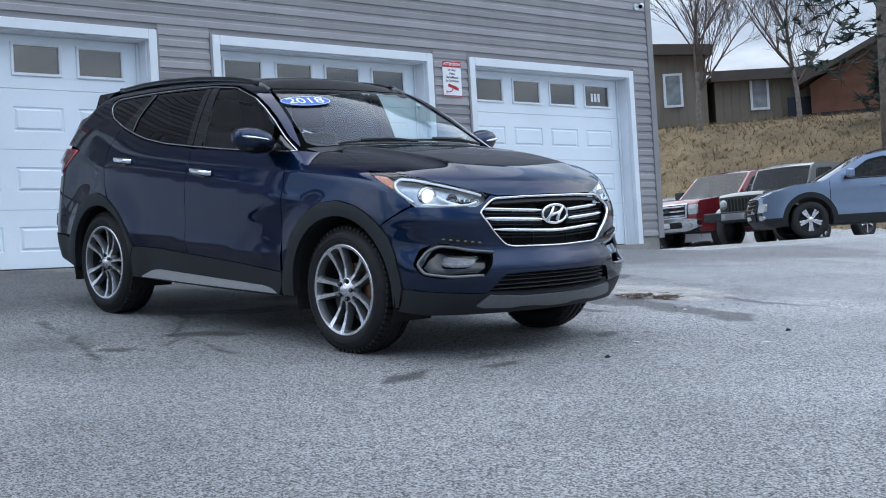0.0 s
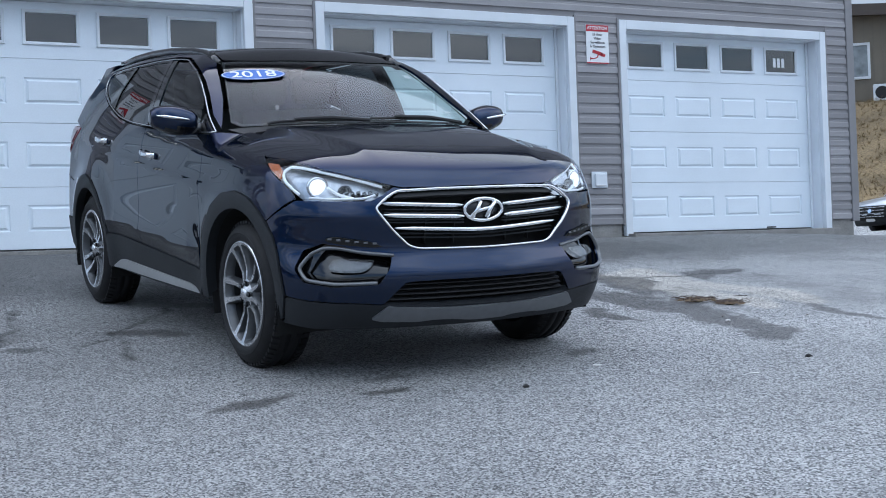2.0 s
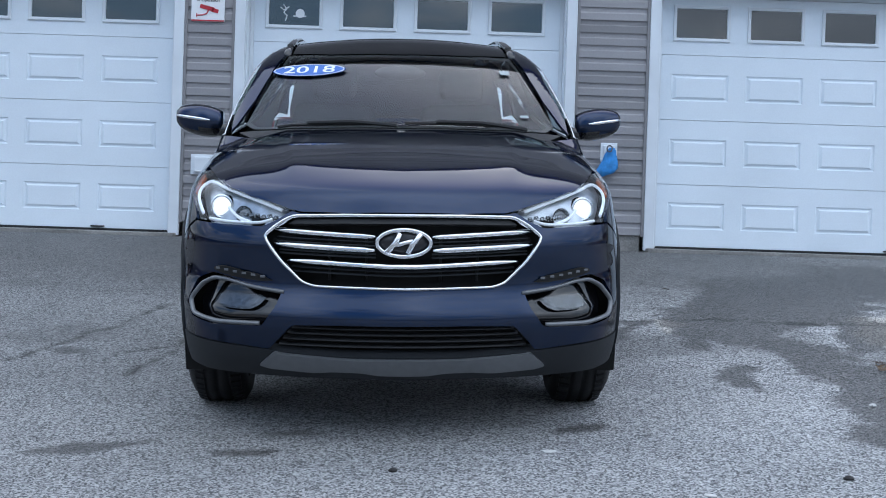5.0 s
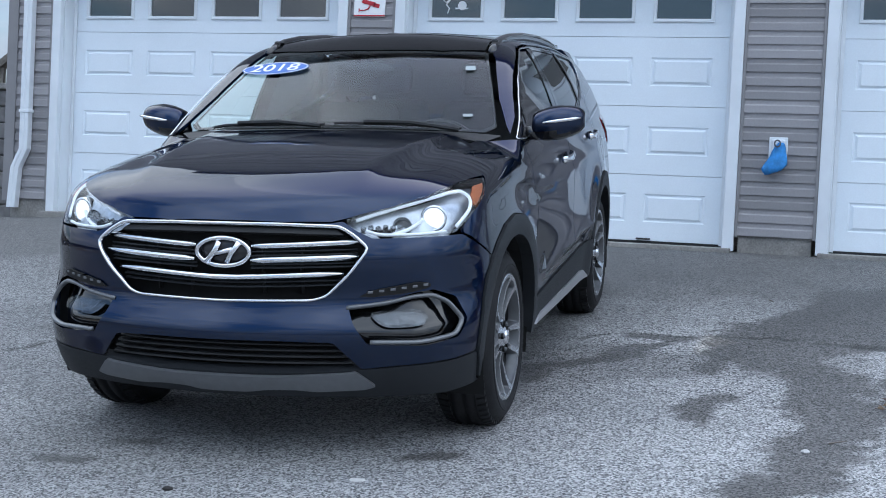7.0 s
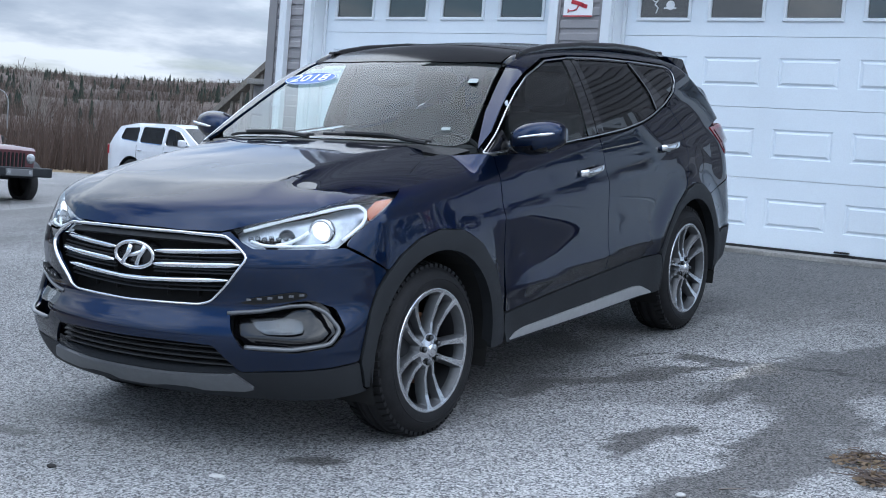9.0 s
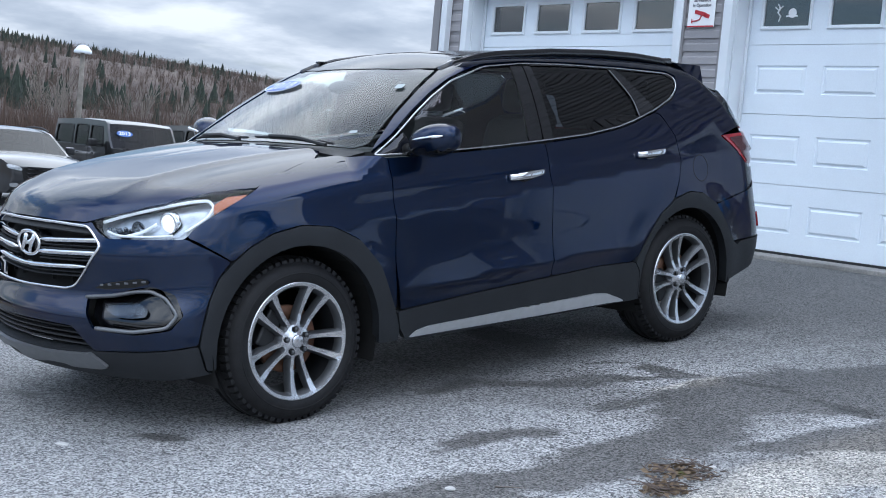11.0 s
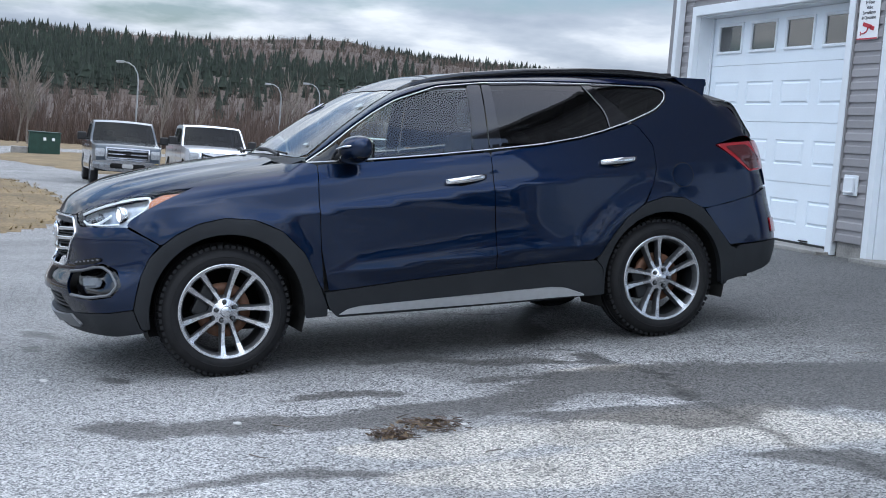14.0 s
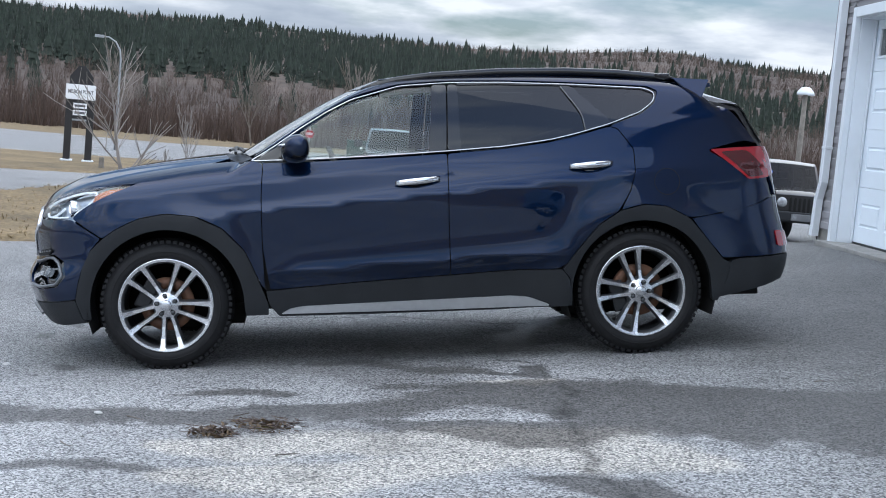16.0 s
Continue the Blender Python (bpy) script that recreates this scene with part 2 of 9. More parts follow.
def gz(x, y):
    """Height of the ground: a paved apron that rises to the doors, level lots on both sides, a grass bank to the east."""
    x, y = np.asarray(x, float), np.asarray(y, float)
    ye = np.clip(y, 4.0, 11.4)
    q = ye - 7
    plane = 1.69 + 0.105 * q + 0.0036 * q * q + 0.0834 * np.minimum(np.maximum(y, -9) - 4.0, 0) + 0.04 * np.tanh(np.maximum(y - 11.4, 0) / 0.6)
    plane = plane + 0.022 * (np.clip(x, 6.5, 11) - 8.4) * (1 - sstep(8.5, 11, y))
    w = sstep(-7, 4.5, x)
    z = plane * w + (1.36 + 0.022 * (np.clip(y, -14, 16) - 16) + 0.22 * sstep(16, 27, y)) * (1 - w)
    z = z - 0.21 * sstep(9, 12.3, y) * sstep(-22, -16, x) * (1 - sstep(-6, 1, x)) * (1 - sstep(18, 24, y))
    z = z - 0.2 * sstep(-18, -26, x) - 0.019 * np.clip(-26 - x, 0, 300)
    z = z - 0.09 * sstep(15, 18.5, x) * (1 - sstep(21, 25, x))
    z = z - 0.013 * np.clip(-12 - x, 0, 12)
    d = 0.8 * x + 0.6 * y
    z = z + 0.06 * sstep(19, 23, x) + 5.3 * sstep(39.5, 59.5, d) * sstep(20, 24, x)
    return z


def ground_z(x, y):
    return float(gz(x, y))


def lattice(x, y, seed):
    """Repeatable value noise on a unit lattice."""
    xi, yi = np.floor(x).astype(np.int64), np.floor(y).astype(np.int64)
    fx, fy = x - xi, y - yi
    fx, fy = fx * fx * (3 - 2 * fx), fy * fy * (3 - 2 * fy)

    def h(a, b):
        n = (a * 374761393 + b * 668265263 + seed * 974634713) & 0xFFFFFFFF
        n = ((n ^ (n >> 13)) * 1274126177) & 0xFFFFFFFF
        return ((n ^ (n >> 16)) & 0xFFFF) / 65535.0

    return (h(xi, yi) * (1 - fx) + h(xi + 1, yi) * fx) * (1 - fy) + (h(xi, yi + 1) * (1 - fx) + h(xi + 1, yi + 1) * fx) * fy


def fbm(x, y, seed=1, octaves=5):
    v, a, s = 0.0, 0.5, 1.0
    for k in range(octaves):
        v = v + a * lattice(x * s + 17.3 * k, y * s + 5.1 * k, seed + k)
        a, s = a * 0.5, s * 2.03
    return v / (1 - 0.5 ** octaves)


def near_line(x, y, pts, w0, w1):
    """1 on a polyline of changing half width, 0 outside it."""
    out = np.full(np.shape(x), -9.0)
    n = len(pts) - 1
    for k, ((x0, y0, a), (x1, y1, b)) in enumerate(zip(pts, pts[1:])):
        dx, dy = x1 - x0, y1 - y0
        t = np.clip(((x - x0) * dx + (y - y0) * dy) / (dx * dx + dy * dy), 0, 1)
        r = a + (b - a) * t
        d = np.hypot(x - x0 - t * dx, y - y0 - t * dy)
        out = np.maximum(out, (r - d) / np.maximum(r, 0.05))
    return out


DAMP = (
    ((10.30, 5.7, .10), (10.52, 6.0, .20), (10.60, 6.5, .25), (10.58, 6.9, .28), (10.56, 7.3, .20), (10.42, 7.7, .22), (10.30, 8.1, .34), (10.42, 8.5, .46), (10.75, 8.95, .58), (11.0, 9.5, .62), (11.6, 10.2, .7), (13.0, 10.8, .6)),
    ((10.7, 7.5, .06), (11.02, 8.05, .16), (11.15, 8.3, .24)),
    ((9.37, 7.08, .05), (9.33, 7.37, .10), (9.55, 7.62, .12), (9.64, 7.92, .14), (9.83, 8.10, .06)),
    ((10.02, 6.54, .05), (10.03, 6.83, .08)), ((10.04, 7.47, .05), (10.16, 7.78, .08)),
    ((9.95, 6.65, .06), (10.04, 7.04, .09)), ((9.54, 8.33, .05), (9.89, 8.23, .10)),
    ((9.04, 5.76, .04), (9.13, 5.82, .07)), ((7.27, 5.37, .03), (7.42, 5.43, .08), (7.61, 5.53, .04)),
    ((8.00, 5.67, .03), (8.15, 5.68, .05)), ((7.91, 5.32, .03), (8.01, 5.34, .05)),
    ((7.31, 7.52, .06), (7.45, 7.43, .12), (7.57, 7.28, .05)), ((6.77, 7.41, .04), (6.87, 7.31, .07)),
    ((7.78, 8.69, .12), (8.01, 8.57, .10), (8.67, 8.40, .14), (8.92, 8.26, .08)),
    ((11.50, 5.80, .04), (11.44, 6.30, .08), (11.58, 6.69, .05)), ((11.84, 8.28, .06), (12.13, 8.49, .14), (12.52, 8.60, .06)),
)
SANDY = (((11.23, 6.69, .10), (11.25, 7.08, .22), (11.12, 7.47, .20), (11.25, 7.97, .28), (11.49, 8.43, .25), (11.82, 8.77, .15)),
         ((11.68, 6.80, .1), (11.71, 7.39, .2), (11.60, 7.98, .15)), ((10.01, 8.28, .06), (10.11, 8.14, .12), (10.07, 7.94, .05)))
CRACKS = (((9.27, 8.17), (9.43, 8.32), (9.85, 8.34), (10.23, 8.41), (10.62, 8.33), (11.29, 8.33), (11.92, 8.31), (12.52, 8.40)),
          ((6.98, 8.75), (6.96, 8.66), (6.77, 7.83), (6.62, 7.45), (6.54, 7.04)), ((7.88, 8.47), (7.80, 8.29), (7.31, 7.67), (7.27, 7.30), (7.16, 6.75)), ((7.26, 7.47), (7.07, 7.27)))


def build_ground():
    xs = np.concatenate([-np.geomspace(1100, 20, 40), np.linspace(-19, 2.6, 60), np.arange(2.7, 15.6, 0.045), np.linspace(15.8, 24, 20), np.geomspace(25, 700, 40)])
    ys = np.concatenate([-np.geomspace(800, 2, 40), np.arange(-1.9, 3.0, 0.09), np.arange(3.0, 12.6, 0.045), np.linspace(12.8, 30, 40), np.geomspace(31, 900, 34)])
    X, Y = np.meshgrid(xs, ys, indexing="ij")
    near = (X > -2) & (X < 20) & (Y > -4) & (Y < 14)
    Z = gz(X, Y) + near * (0.012 * (fbm(X * 0.7, Y * 0.7, 3) - 0.5) + 0.004 * (fbm(X * 5, Y * 5, 8) - 0.5))
    wob = (fbm(X * 1.7, Y * 1.7, 11) - 0.5) * 0.8 + (fbm(X * 6, Y * 6, 23) - 0.5) * 0.55
    wx, wy = X + (fbm(X * 1.1, Y * 1.1, 31) - 0.5) * 0.5, Y + (fbm(X * 1.1, Y * 1.1, 41) - 0.5) * 0.5
    ragged = (fbm(X * 14, Y * 14, 83) - 0.5) * 0.7
    wet_shade = np.zeros_like(X)
    for line in DAMP:
        wet_shade = np.maximum(wet_shade, sstep(-0.10, 0.12, near_line(wx, wy, line, 0, 0) + wob + ragged))
    # the strip before the doors stays dark: damp, with the building's shadow painted in
    strip_ = sstep(8.6, 10.4, Y + wob * 1.6) * near
    wet_shade = np.maximum(wet_shade, 0.72 * strip_)
    wet_shade = np.maximum(wet_shade, 0.45 * sstep(0.60, 0.70, fbm(X * 0.9, Y * 0.9, 51)) * near * sstep(6.0, 7.5, Y))
    sand = np.zeros_like(X)
    for line in SANDY:
        sand = np.maximum(sand, sstep(-0.25, 0.3, near_line(wx, wy, line, 0, 0) + wob))
    crack = np.zeros_like(X)
    jx, jy = X + (fbm(X * 4, Y * 4, 61) - 0.5) * 0.16, Y + (fbm(X * 4, Y * 4, 71) - 0.5) * 0.16
    for line in CRACKS:
        pts = [(a, b, 0.026) for a, b in line]
        crack = np.maximum(crack, sstep(-0.2, 0.6, near_line(jx, jy, pts, 0, 0)))
    Z = Z - 0.006 * crack
    # asphalt turns paler towards the east and away from the doors
    pale_east = np.clip(sstep(7.2, 10.8, X + 0.35 * (6 - Y) + (fbm(X * 0.5, Y * 0.5, 91) - 0.5) * 3), 0, 1)
    nx, ny = X.shape
    v = np.stack([X, Y, Z], -1).reshape(-1, 3)
    i = np.arange(nx * ny).reshape(nx, ny)
    f = np.stack([i[:-1, :-1], i[1:, :-1], i[1:, 1:], i[:-1, 1:]], -1).reshape(-1, 4)
    me = bpy.data.meshes.new("ground")
    me.from_pydata(v.tolist(), [], f.tolist())
    me.polygons.foreach_set("use_smooth", [True] * len(me.polygons))
    for nm, val in (("wet_shade", wet_shade), ("sand", sand), ("crack", crack), ("pale_east", pale_east)):
        me.attributes.new(nm, "FLOAT", "POINT").data.foreach_set("value", val.ravel().astype(np.float32))
    me.materials.append(M["asphalt"])
    return tagged(new("ground", me), "worn grey asphalt lot with damp patches and cracks", "ground", kind="structure")


def asphalt_material():
    m = bpy.data.materials.new("worn_asphalt")
    m.use_nodes = True
    nt = m.node_tree
    b = nt.nodes["Principled BSDF"]
    N, L = nt.nodes.new, nt.links.new
    co = N("ShaderNodeTexCoord")

    def noise_(scale, detail=3, rough=0.6):
        n = N("ShaderNodeTexNoise")
        n.inputs["Scale"].default_value, n.inputs["Detail"].default_value, n.inputs["Roughness"].default_value = scale, detail, rough
        L(co.outputs["Object"], n.inputs["Vector"])
        return n.outputs["Fac"]

    def ramp(src, *stops):
        r = N("ShaderNodeValToRGB")
        e = r.color_ramp.elements
        for k, (p, c) in enumerate(stops):
            el = e[k] if k < 2 else e.new(p)
            el.position, el.color = p, (*c, 1)
        L(src, r.inputs[0])
        return r.outputs[0]

    def blend(kind, fac, a, b_):
        x = N("ShaderNodeMix")
        x.data_type, x.blend_type = "RGBA", kind
        for sock, val in (("Factor", fac), ("A", a), ("B", b_)):
            if isinstance(val, (int, float)):
                x.inputs[sock].default_value = val
            elif isinstance(val, tuple):
                x.inputs[sock].default_value = (*val, 1)
            else:
                L(val, x.inputs[sock])
        return x.outputs["Result"]

    big = ramp(noise_(0.55, 3), (0.35, (0.185, 0.185, 0.184)), (0.68, (0.262, 0.261, 0.259)))
    vo = N("ShaderNodeTexVoronoi")
    vo.inputs["Scale"].default_value = 140
    L(co.outputs["Object"], vo.inputs["Vector"])
    bw = N("ShaderNodeRGBToBW"); L(vo.outputs["Color"], bw.inputs[0])
    grit = ramp(bw.outputs[0], (0.22, (0.18, 0.18, 0.19)), (0.80, (2.15, 2.14, 2.12)))
    fine = ramp(noise_(38, 5, 0.75), (0.33, (0.82, 0.82, 0.82)), (0.68, (1.15, 1.15, 1.15)))
    col = blend("MULTIPLY", 0.75, blend("MULTIPLY", 0.85, big, grit), fine)

    def attr(nm):
        a = N("ShaderNodeAttribute")
        a.attribute_name = nm
        return a.outputs["Fac"]

    sandc = ramp(noise_(60, 4), (0.3, (0.30, 0.275, 0.235)), (0.7, (0.42, 0.39, 0.34)))
    ms = N("ShaderNodeMath"); ms.operation = "MULTIPLY"; ms.inputs[1].default_value = 0.55
    L(attr("sand"), ms.inputs[0])
    col = blend("MIX", ms.outputs[0], col, blend("MULTIPLY", 0.8, sandc, grit))
    # base colour multiplied up towards the east
    wr = N("ShaderNodeMapRange")
    wr.inputs["To Min"].default_value, wr.inputs["To Max"].default_value = 0.92, 1.42
    L(attr("pale_east"), wr.inputs["Value"])
    col = blend("MULTIPLY", 1.0, col, wr.outputs[0])
    # darkens damp patches and the painted shadow strip by the doors alike
    col = blend("MULTIPLY", attr("wet_shade"), col, (0.36, 0.35, 0.34))
    col = blend("MULTIPLY", attr("crack"), col, (0.27, 0.265, 0.26))
    L(col, b.inputs["Base Color"])
    rr = N("ShaderNodeMapRange")
    rr.inputs["To Min"].default_value, rr.inputs["To Max"].default_value = 0.88, 0.55
    L(attr("wet_shade"), rr.inputs["Value"]); L(rr.outputs[0], b.inputs["Roughness"])
    bp = N("ShaderNodeBump")
    bp.inputs["Strength"].default_value, bp.inputs["Distance"].default_value = 0.7, 0.008
    L(vo.outputs["Distance"], bp.inputs["Height"])
    L(bp.outputs[0], b.inputs["Normal"])
    return m


M["asphalt"] = asphalt_material()
build_ground()

# ---- garage building ----
WALL, XL, XR, BASE = 12.04, 2.91, 17.34, 2.27
DOORS = (3.375, 6.785, 10.39, 13.94)      # outer left edge of each door's trim
# TOPZ: unseen wall top, raised so the bonnet mirrors siding instead of sky
DW, TRIM_TOP, TOPZ, LAP = 2.97, 4.62, 10.4, 0.1095
CUT, REC = 0.09, 0.19                     # trim width, depth of the door behind the wall


def wall_block(bm, x0, x1, z0, z1):
    box(bm, x0, x1, WALL + 0.005, WALL + 0.22, z0, z1)


def build_walls():
    bm = bmesh.new()
    edges = [XL] + [v for d in DOORS for v in (d + 0.02, d + DW - 0.02)] + [XR]
    for a, b in zip(edges[::2], edges[1::2]):
        wall_block(bm, a, b, 2.385, TRIM_TOP - 0.02)
    wall_block(bm, XL, XR, TRIM_TOP - 0.02, TOPZ)
    front = tagged(finish("wall_front", bm, M["siding_post"]), "grey vinyl clapboard garage wall", "wall", kind="structure")
    for nm, x0, x1, y0, y1 in (("wall_west", XL, XL + 0.2, WALL + 0.221, WALL + 9), ("wall_east", XR - 0.2, XR, WALL + 0.221, WALL + 9), ("wall_back", XL + 0.201, XR - 0.201, WALL + 8.8, WALL + 9)):
        tagged(finish(nm, bmbox(x0, x1, y0, y1, 1.9, TOPZ), M["siding_post"]), "grey vinyl clad garage wall", "wall", kind="structure")
    tagged(finish("floor", bmbox(XL + 0.201, XR - 0.201, WALL + 0.24, WALL + 8.79, 2.1, 2.25), M["concrete"]), "plain concrete garage floor", "floor", kind="structure")
    tagged(finish("ceiling", bmbox(XL + 0.201, XR - 0.201, WALL + 0.221, WALL + 8.79, 5.2, 5.3), M["concrete"]), "pale garage ceiling", "ceiling", kind="structure")
    # unseen roof slab on the raised wall
    bm = bmesh.new()
    box(bm, XL - 0.35, XR + 0.35, WALL - 0.4, WALL + 9.4, TOPZ + 0.005, TOPZ + 0.2)
    tagged(finish("roof", bm, M["siding_post"]), "plain grey garage roof slab, unseen, set high for reflections", "roof", kind="structure")
    # foundation strips and thresholds
    for a, b in zip(edges[::2], edges[1::2]):
        ob = finish("foundation", bmbox(a + 0.05, b - 0.05, WALL + 0.012, WALL + 0.3, 2.0, 2.40, 0.006), M["concrete"])
        tagged(ob, "rough grey concrete foundation strip", "foundation", kind="structure")
    for d in DOORS:
        ob = finish("threshold", bmbox(d + 0.02, d + DW - 0.02, WALL - 0.16, WALL + 0.45, 2.05, 2.282, 0.008), M["concrete"])
        tagged(ob, "pale concrete door threshold", "threshold", kind="structure")
    # boards: flat face with a stepped lower lip
    prof = ((0.0, 0.0), (0.0, -0.017), (0.058, -0.015), (0.070, -0.006), (LAP + 0.004, -0.004), (LAP + 0.004, 0.0))
    made = {}

    def board(x0, x1, z):
        key = round(x1 - x0, 3)
        if key not in made:
            bm = bmesh.new()
            A = [bm.verts.new((0, y, h)) for h, y in prof]
            B = [bm.verts.new((key, y, h)) for h, y in prof]
            for k in range(len(prof)):
                bm.faces.new((A[k], A[(k + 1) % 6], B[(k + 1) % 6], B[k]))
            bm.faces.new(A[::-1]); bm.faces.new(B)
            fix(bm)
            ob = finish("siding_board", bm, M["siding"], front)
            made[key] = ob.data
        else:
            ob = new("siding_board", made[key])
            ob.parent = front
        ob.matrix_basis = Matrix.Translation((x0, WALL + 0.004, z))

    bays = [(XL + 0.09, DOORS[0] - 0.024)] + [(DOORS[k] + DW + 0.024, DOORS[k + 1] - 0.024) for k in range(3)] + [(DOORS[3] + DW + 0.024, XR - 0.09)]
    n = int((TRIM_TOP + 0.03 - 2.39) / LAP)
    for a, b in bays:
        for k in range(n + 1):
            board(a, b, 2.39 + LAP * k)
    z = 2.39 + LAP * (n + 1)
    while z < TOPZ - LAP:
        board(XL + 0.09, XR - 0.09, z)
        z += LAP
    for x0, x1 in ((XL - 0.02, XL + 0.09), (XR - 0.09, XR + 0.02)):
        ob = finish("corner_post", bmbox(x0, x1, WALL - 0.026, WALL + 0.10, 2.36, TOPZ, 0.006), M["siding_post"], front)
        ob["label"] = "grey vinyl corner post"
    for a, b in bays:
        for x0, x1, skip in ((a - 0.022, a + 0.002, a < XL + 0.2), (b - 0.002, b + 0.022, b > XR - 0.2)):
            if not skip:
                finish("edge_channel", bmbox(x0, x1, WALL - 0.024, WALL + 0.02, 2.375, TRIM_TOP + 0.02, 0.003), M["siding_post"], front)


def garage_door(n, x):
    """A sectional door in its trimmed opening."""
    d = thing("door_%d" % n, label="white sectional garage door, closed, with four windows", category="garage door", kind="structure")
    x1 = x + DW
    y = WALL - 0.03
    for a, b, c, e, nm in ((x, x + CUT, BASE - 0.01, TRIM_TOP, "trim"), (x1 - CUT, x1, BASE - 0.01, TRIM_TOP, "trim"), (x + CUT + 0.001, x1 - CUT - 0.001, TRIM_TOP - CUT - 0.01, TRIM_TOP, "trim")):
        part(nm, bmbox(a, b, y, WALL + 0.03, c, e, 0.005), M["white_trim"], d)
    for a, b, c, e in ((x + CUT - 0.012, x + CUT + 0.012, BASE, TRIM_TOP - CUT), (x1 - CUT - 0.012, x1 - CUT + 0.012, BASE, TRIM_TOP - CUT)):
        part("jamb", bmbox(a, b, WALL + 0.031, WALL + REC + 0.10, c, e), M["white_trim"], d)
    part("jamb", bmbox(x + CUT + 0.013, x1 - CUT - 0.013, WALL + 0.031, WALL + REC + 0.10, TRIM_TOP - CUT - 0.02, TRIM_TOP - CUT + 0.02), M["white_trim"], d)
    for a, b in ((x + CUT + 0.013, x + CUT + 0.045), (x1 - CUT - 0.045, x1 - CUT - 0.013)):
        part("weather_strip", bmbox(a, b, WALL + REC - 0.022, WALL + REC - 0.006, BASE + 0.02, TRIM_TOP - CUT - 0.02, 0.003), M["white_trim"], d)
    ox0, ox1 = x + CUT + 0.014, x1 - CUT - 0.014
    zs = (2.302, 2.853, 3.424, 3.998, TRIM_TOP - CUT - 0.022)
    yd = WALL + REC
    pitch, first = 0.656, x + 0.2325
    for k in range(4):
        z0, z1 = zs[k] + 0.002, zs[k + 1] - 0.002
        bm = bmesh.new()
        rows = [z0 + 0.004]
        wins = [(first + pitch * i, first + pitch * i + 0.505) for i in range(4)]
        if k == 3:
            za, zb = 4.120, 4.438
            inn = 0.03
        else:
            zc = (z0 + z1) / 2
            za, zb, inn = zc - 0.118, zc + 0.118, 0.012
        # front sheet made of strips round the four fields
        def quad(a, b, c, e, yy=yd):
            v = [bm.verts.new(p) for p in ((a, yy, c), (b, yy, c), (b, yy, e), (a, yy, e))]
            bm.faces.new(v)
        quad(ox0, ox1, z0, za); quad(ox0, ox1, zb, z1)
        xs_ = [ox0] + [v for w in wins for v in w] + [ox1]
        for i in range(0, len(xs_), 2):
            quad(xs_[i], xs_[i + 1], za, zb)
        for a, b in wins:
            if k < 3:
                # pressed groove then a raised field
                rings = [((a, b, za, zb), yd), ((a + 0.010, b - 0.010, za + 0.010, zb - 0.010), yd + 0.011), ((a + 0.020, b - 0.020, za + 0.020, zb - 0.020), yd + 0.011), ((a + 0.042, b - 0.042, za + 0.036, zb - 0.036), yd - 0.004)]
                vs = [[bm.verts.new(p) for p in ((r[0], yy, r[2]), (r[1], yy, r[2]), (r[1], yy, r[3]), (r[0], yy, r[3]))] for r, yy in rings]
                for A, B in zip(vs, vs[1:]):
                    for j in range(4):
                        bm.faces.new((A[j], A[(j + 1) % 4], B[(j + 1) % 4], B[j]))
                bm.faces.new(vs[-1])
        # top and bottom returns
        for zz, s in ((z0, 1), (z1, -1)):
            v = [bm.verts.new(p) for p in ((ox0, yd, zz), (ox1, yd, zz), (ox1, yd + 0.04, zz), (ox0, yd + 0.04, zz))]
            bm.faces.new(v)
        bmesh.ops.remove_doubles(bm, verts=bm.verts, dist=0.0005)
        for f in bm.faces:
            if f.normal.y > 0.3:
                f.normal_flip()
        sec = part("door_section", bm, M["white_door"], d)
        if k == 3:
            for i, (a, b) in enumerate(wins):
                bm = bmesh.new()
                o = [(a, za), (b, za), (b, zb), (a, zb)]
                q = [(a + inn, za + inn), (b - inn, za + inn), (b - inn, zb - inn), (a + inn, zb - inn)]
                ring = []
                for pts, yy in ((o, yd + 0.002), (o, yd - 0.012), ([(p[0] + (0.006 if p[0] < (a + b) / 2 else -0.006), p[1] + (0.006 if p[1] < (za + zb) / 2 else -0.006)) for p in o], yd - 0.016), ([(p[0] + (-0.006 if p[0] < (a + b) / 2 else 0.006), p[1] + (-0.006 if p[1] < (za + zb) / 2 else 0.006)) for p in q], yd - 0.014), (q, yd - 0.008), (q, yd + 0.012)):
                    ring.append([bm.verts.new((p[0], yy, p[1])) for p in pts])
                for A, B in zip(ring, ring[1:]):
                    for j in range(4):
                        bm.faces.new((A[j], A[(j + 1) % 4], B[(j + 1) % 4], B[j]))
                win = part("window", fix(bm), M["white_trim"], sec)
                part("pane", bmbox(q[0][0] - 0.004, q[1][0] + 0.004, yd + 0.004, yd + 0.008, q[0][1] - 0.004, q[2][1] + 0.004), M["garage_pane"], win)
    part("door_back", bmbox(ox0, ox1, yd + 0.036, yd + 0.04, zs[0], 4.11), M["white_trim"], d)
    part("bottom_seal", bmbox(ox0, ox1, yd - 0.006, yd + 0.03, 2.280, 2.3015, 0.003), M["black_plastic"], d)
    part("lift_handle", bmbox(ox0 + 2.05, ox0 + 2.17, yd - 0.03, yd + 0.001, 2.312, 2.326, 0.004), M["black_plastic"], d)
    return d


M["garage_pane"] = glass("garage_window_glass", (0.55, 0.55, 0.53), ior=2.1)


build_walls()
for k_, x_ in enumerate(DOORS):
    garage_door(k_ + 1, x_)


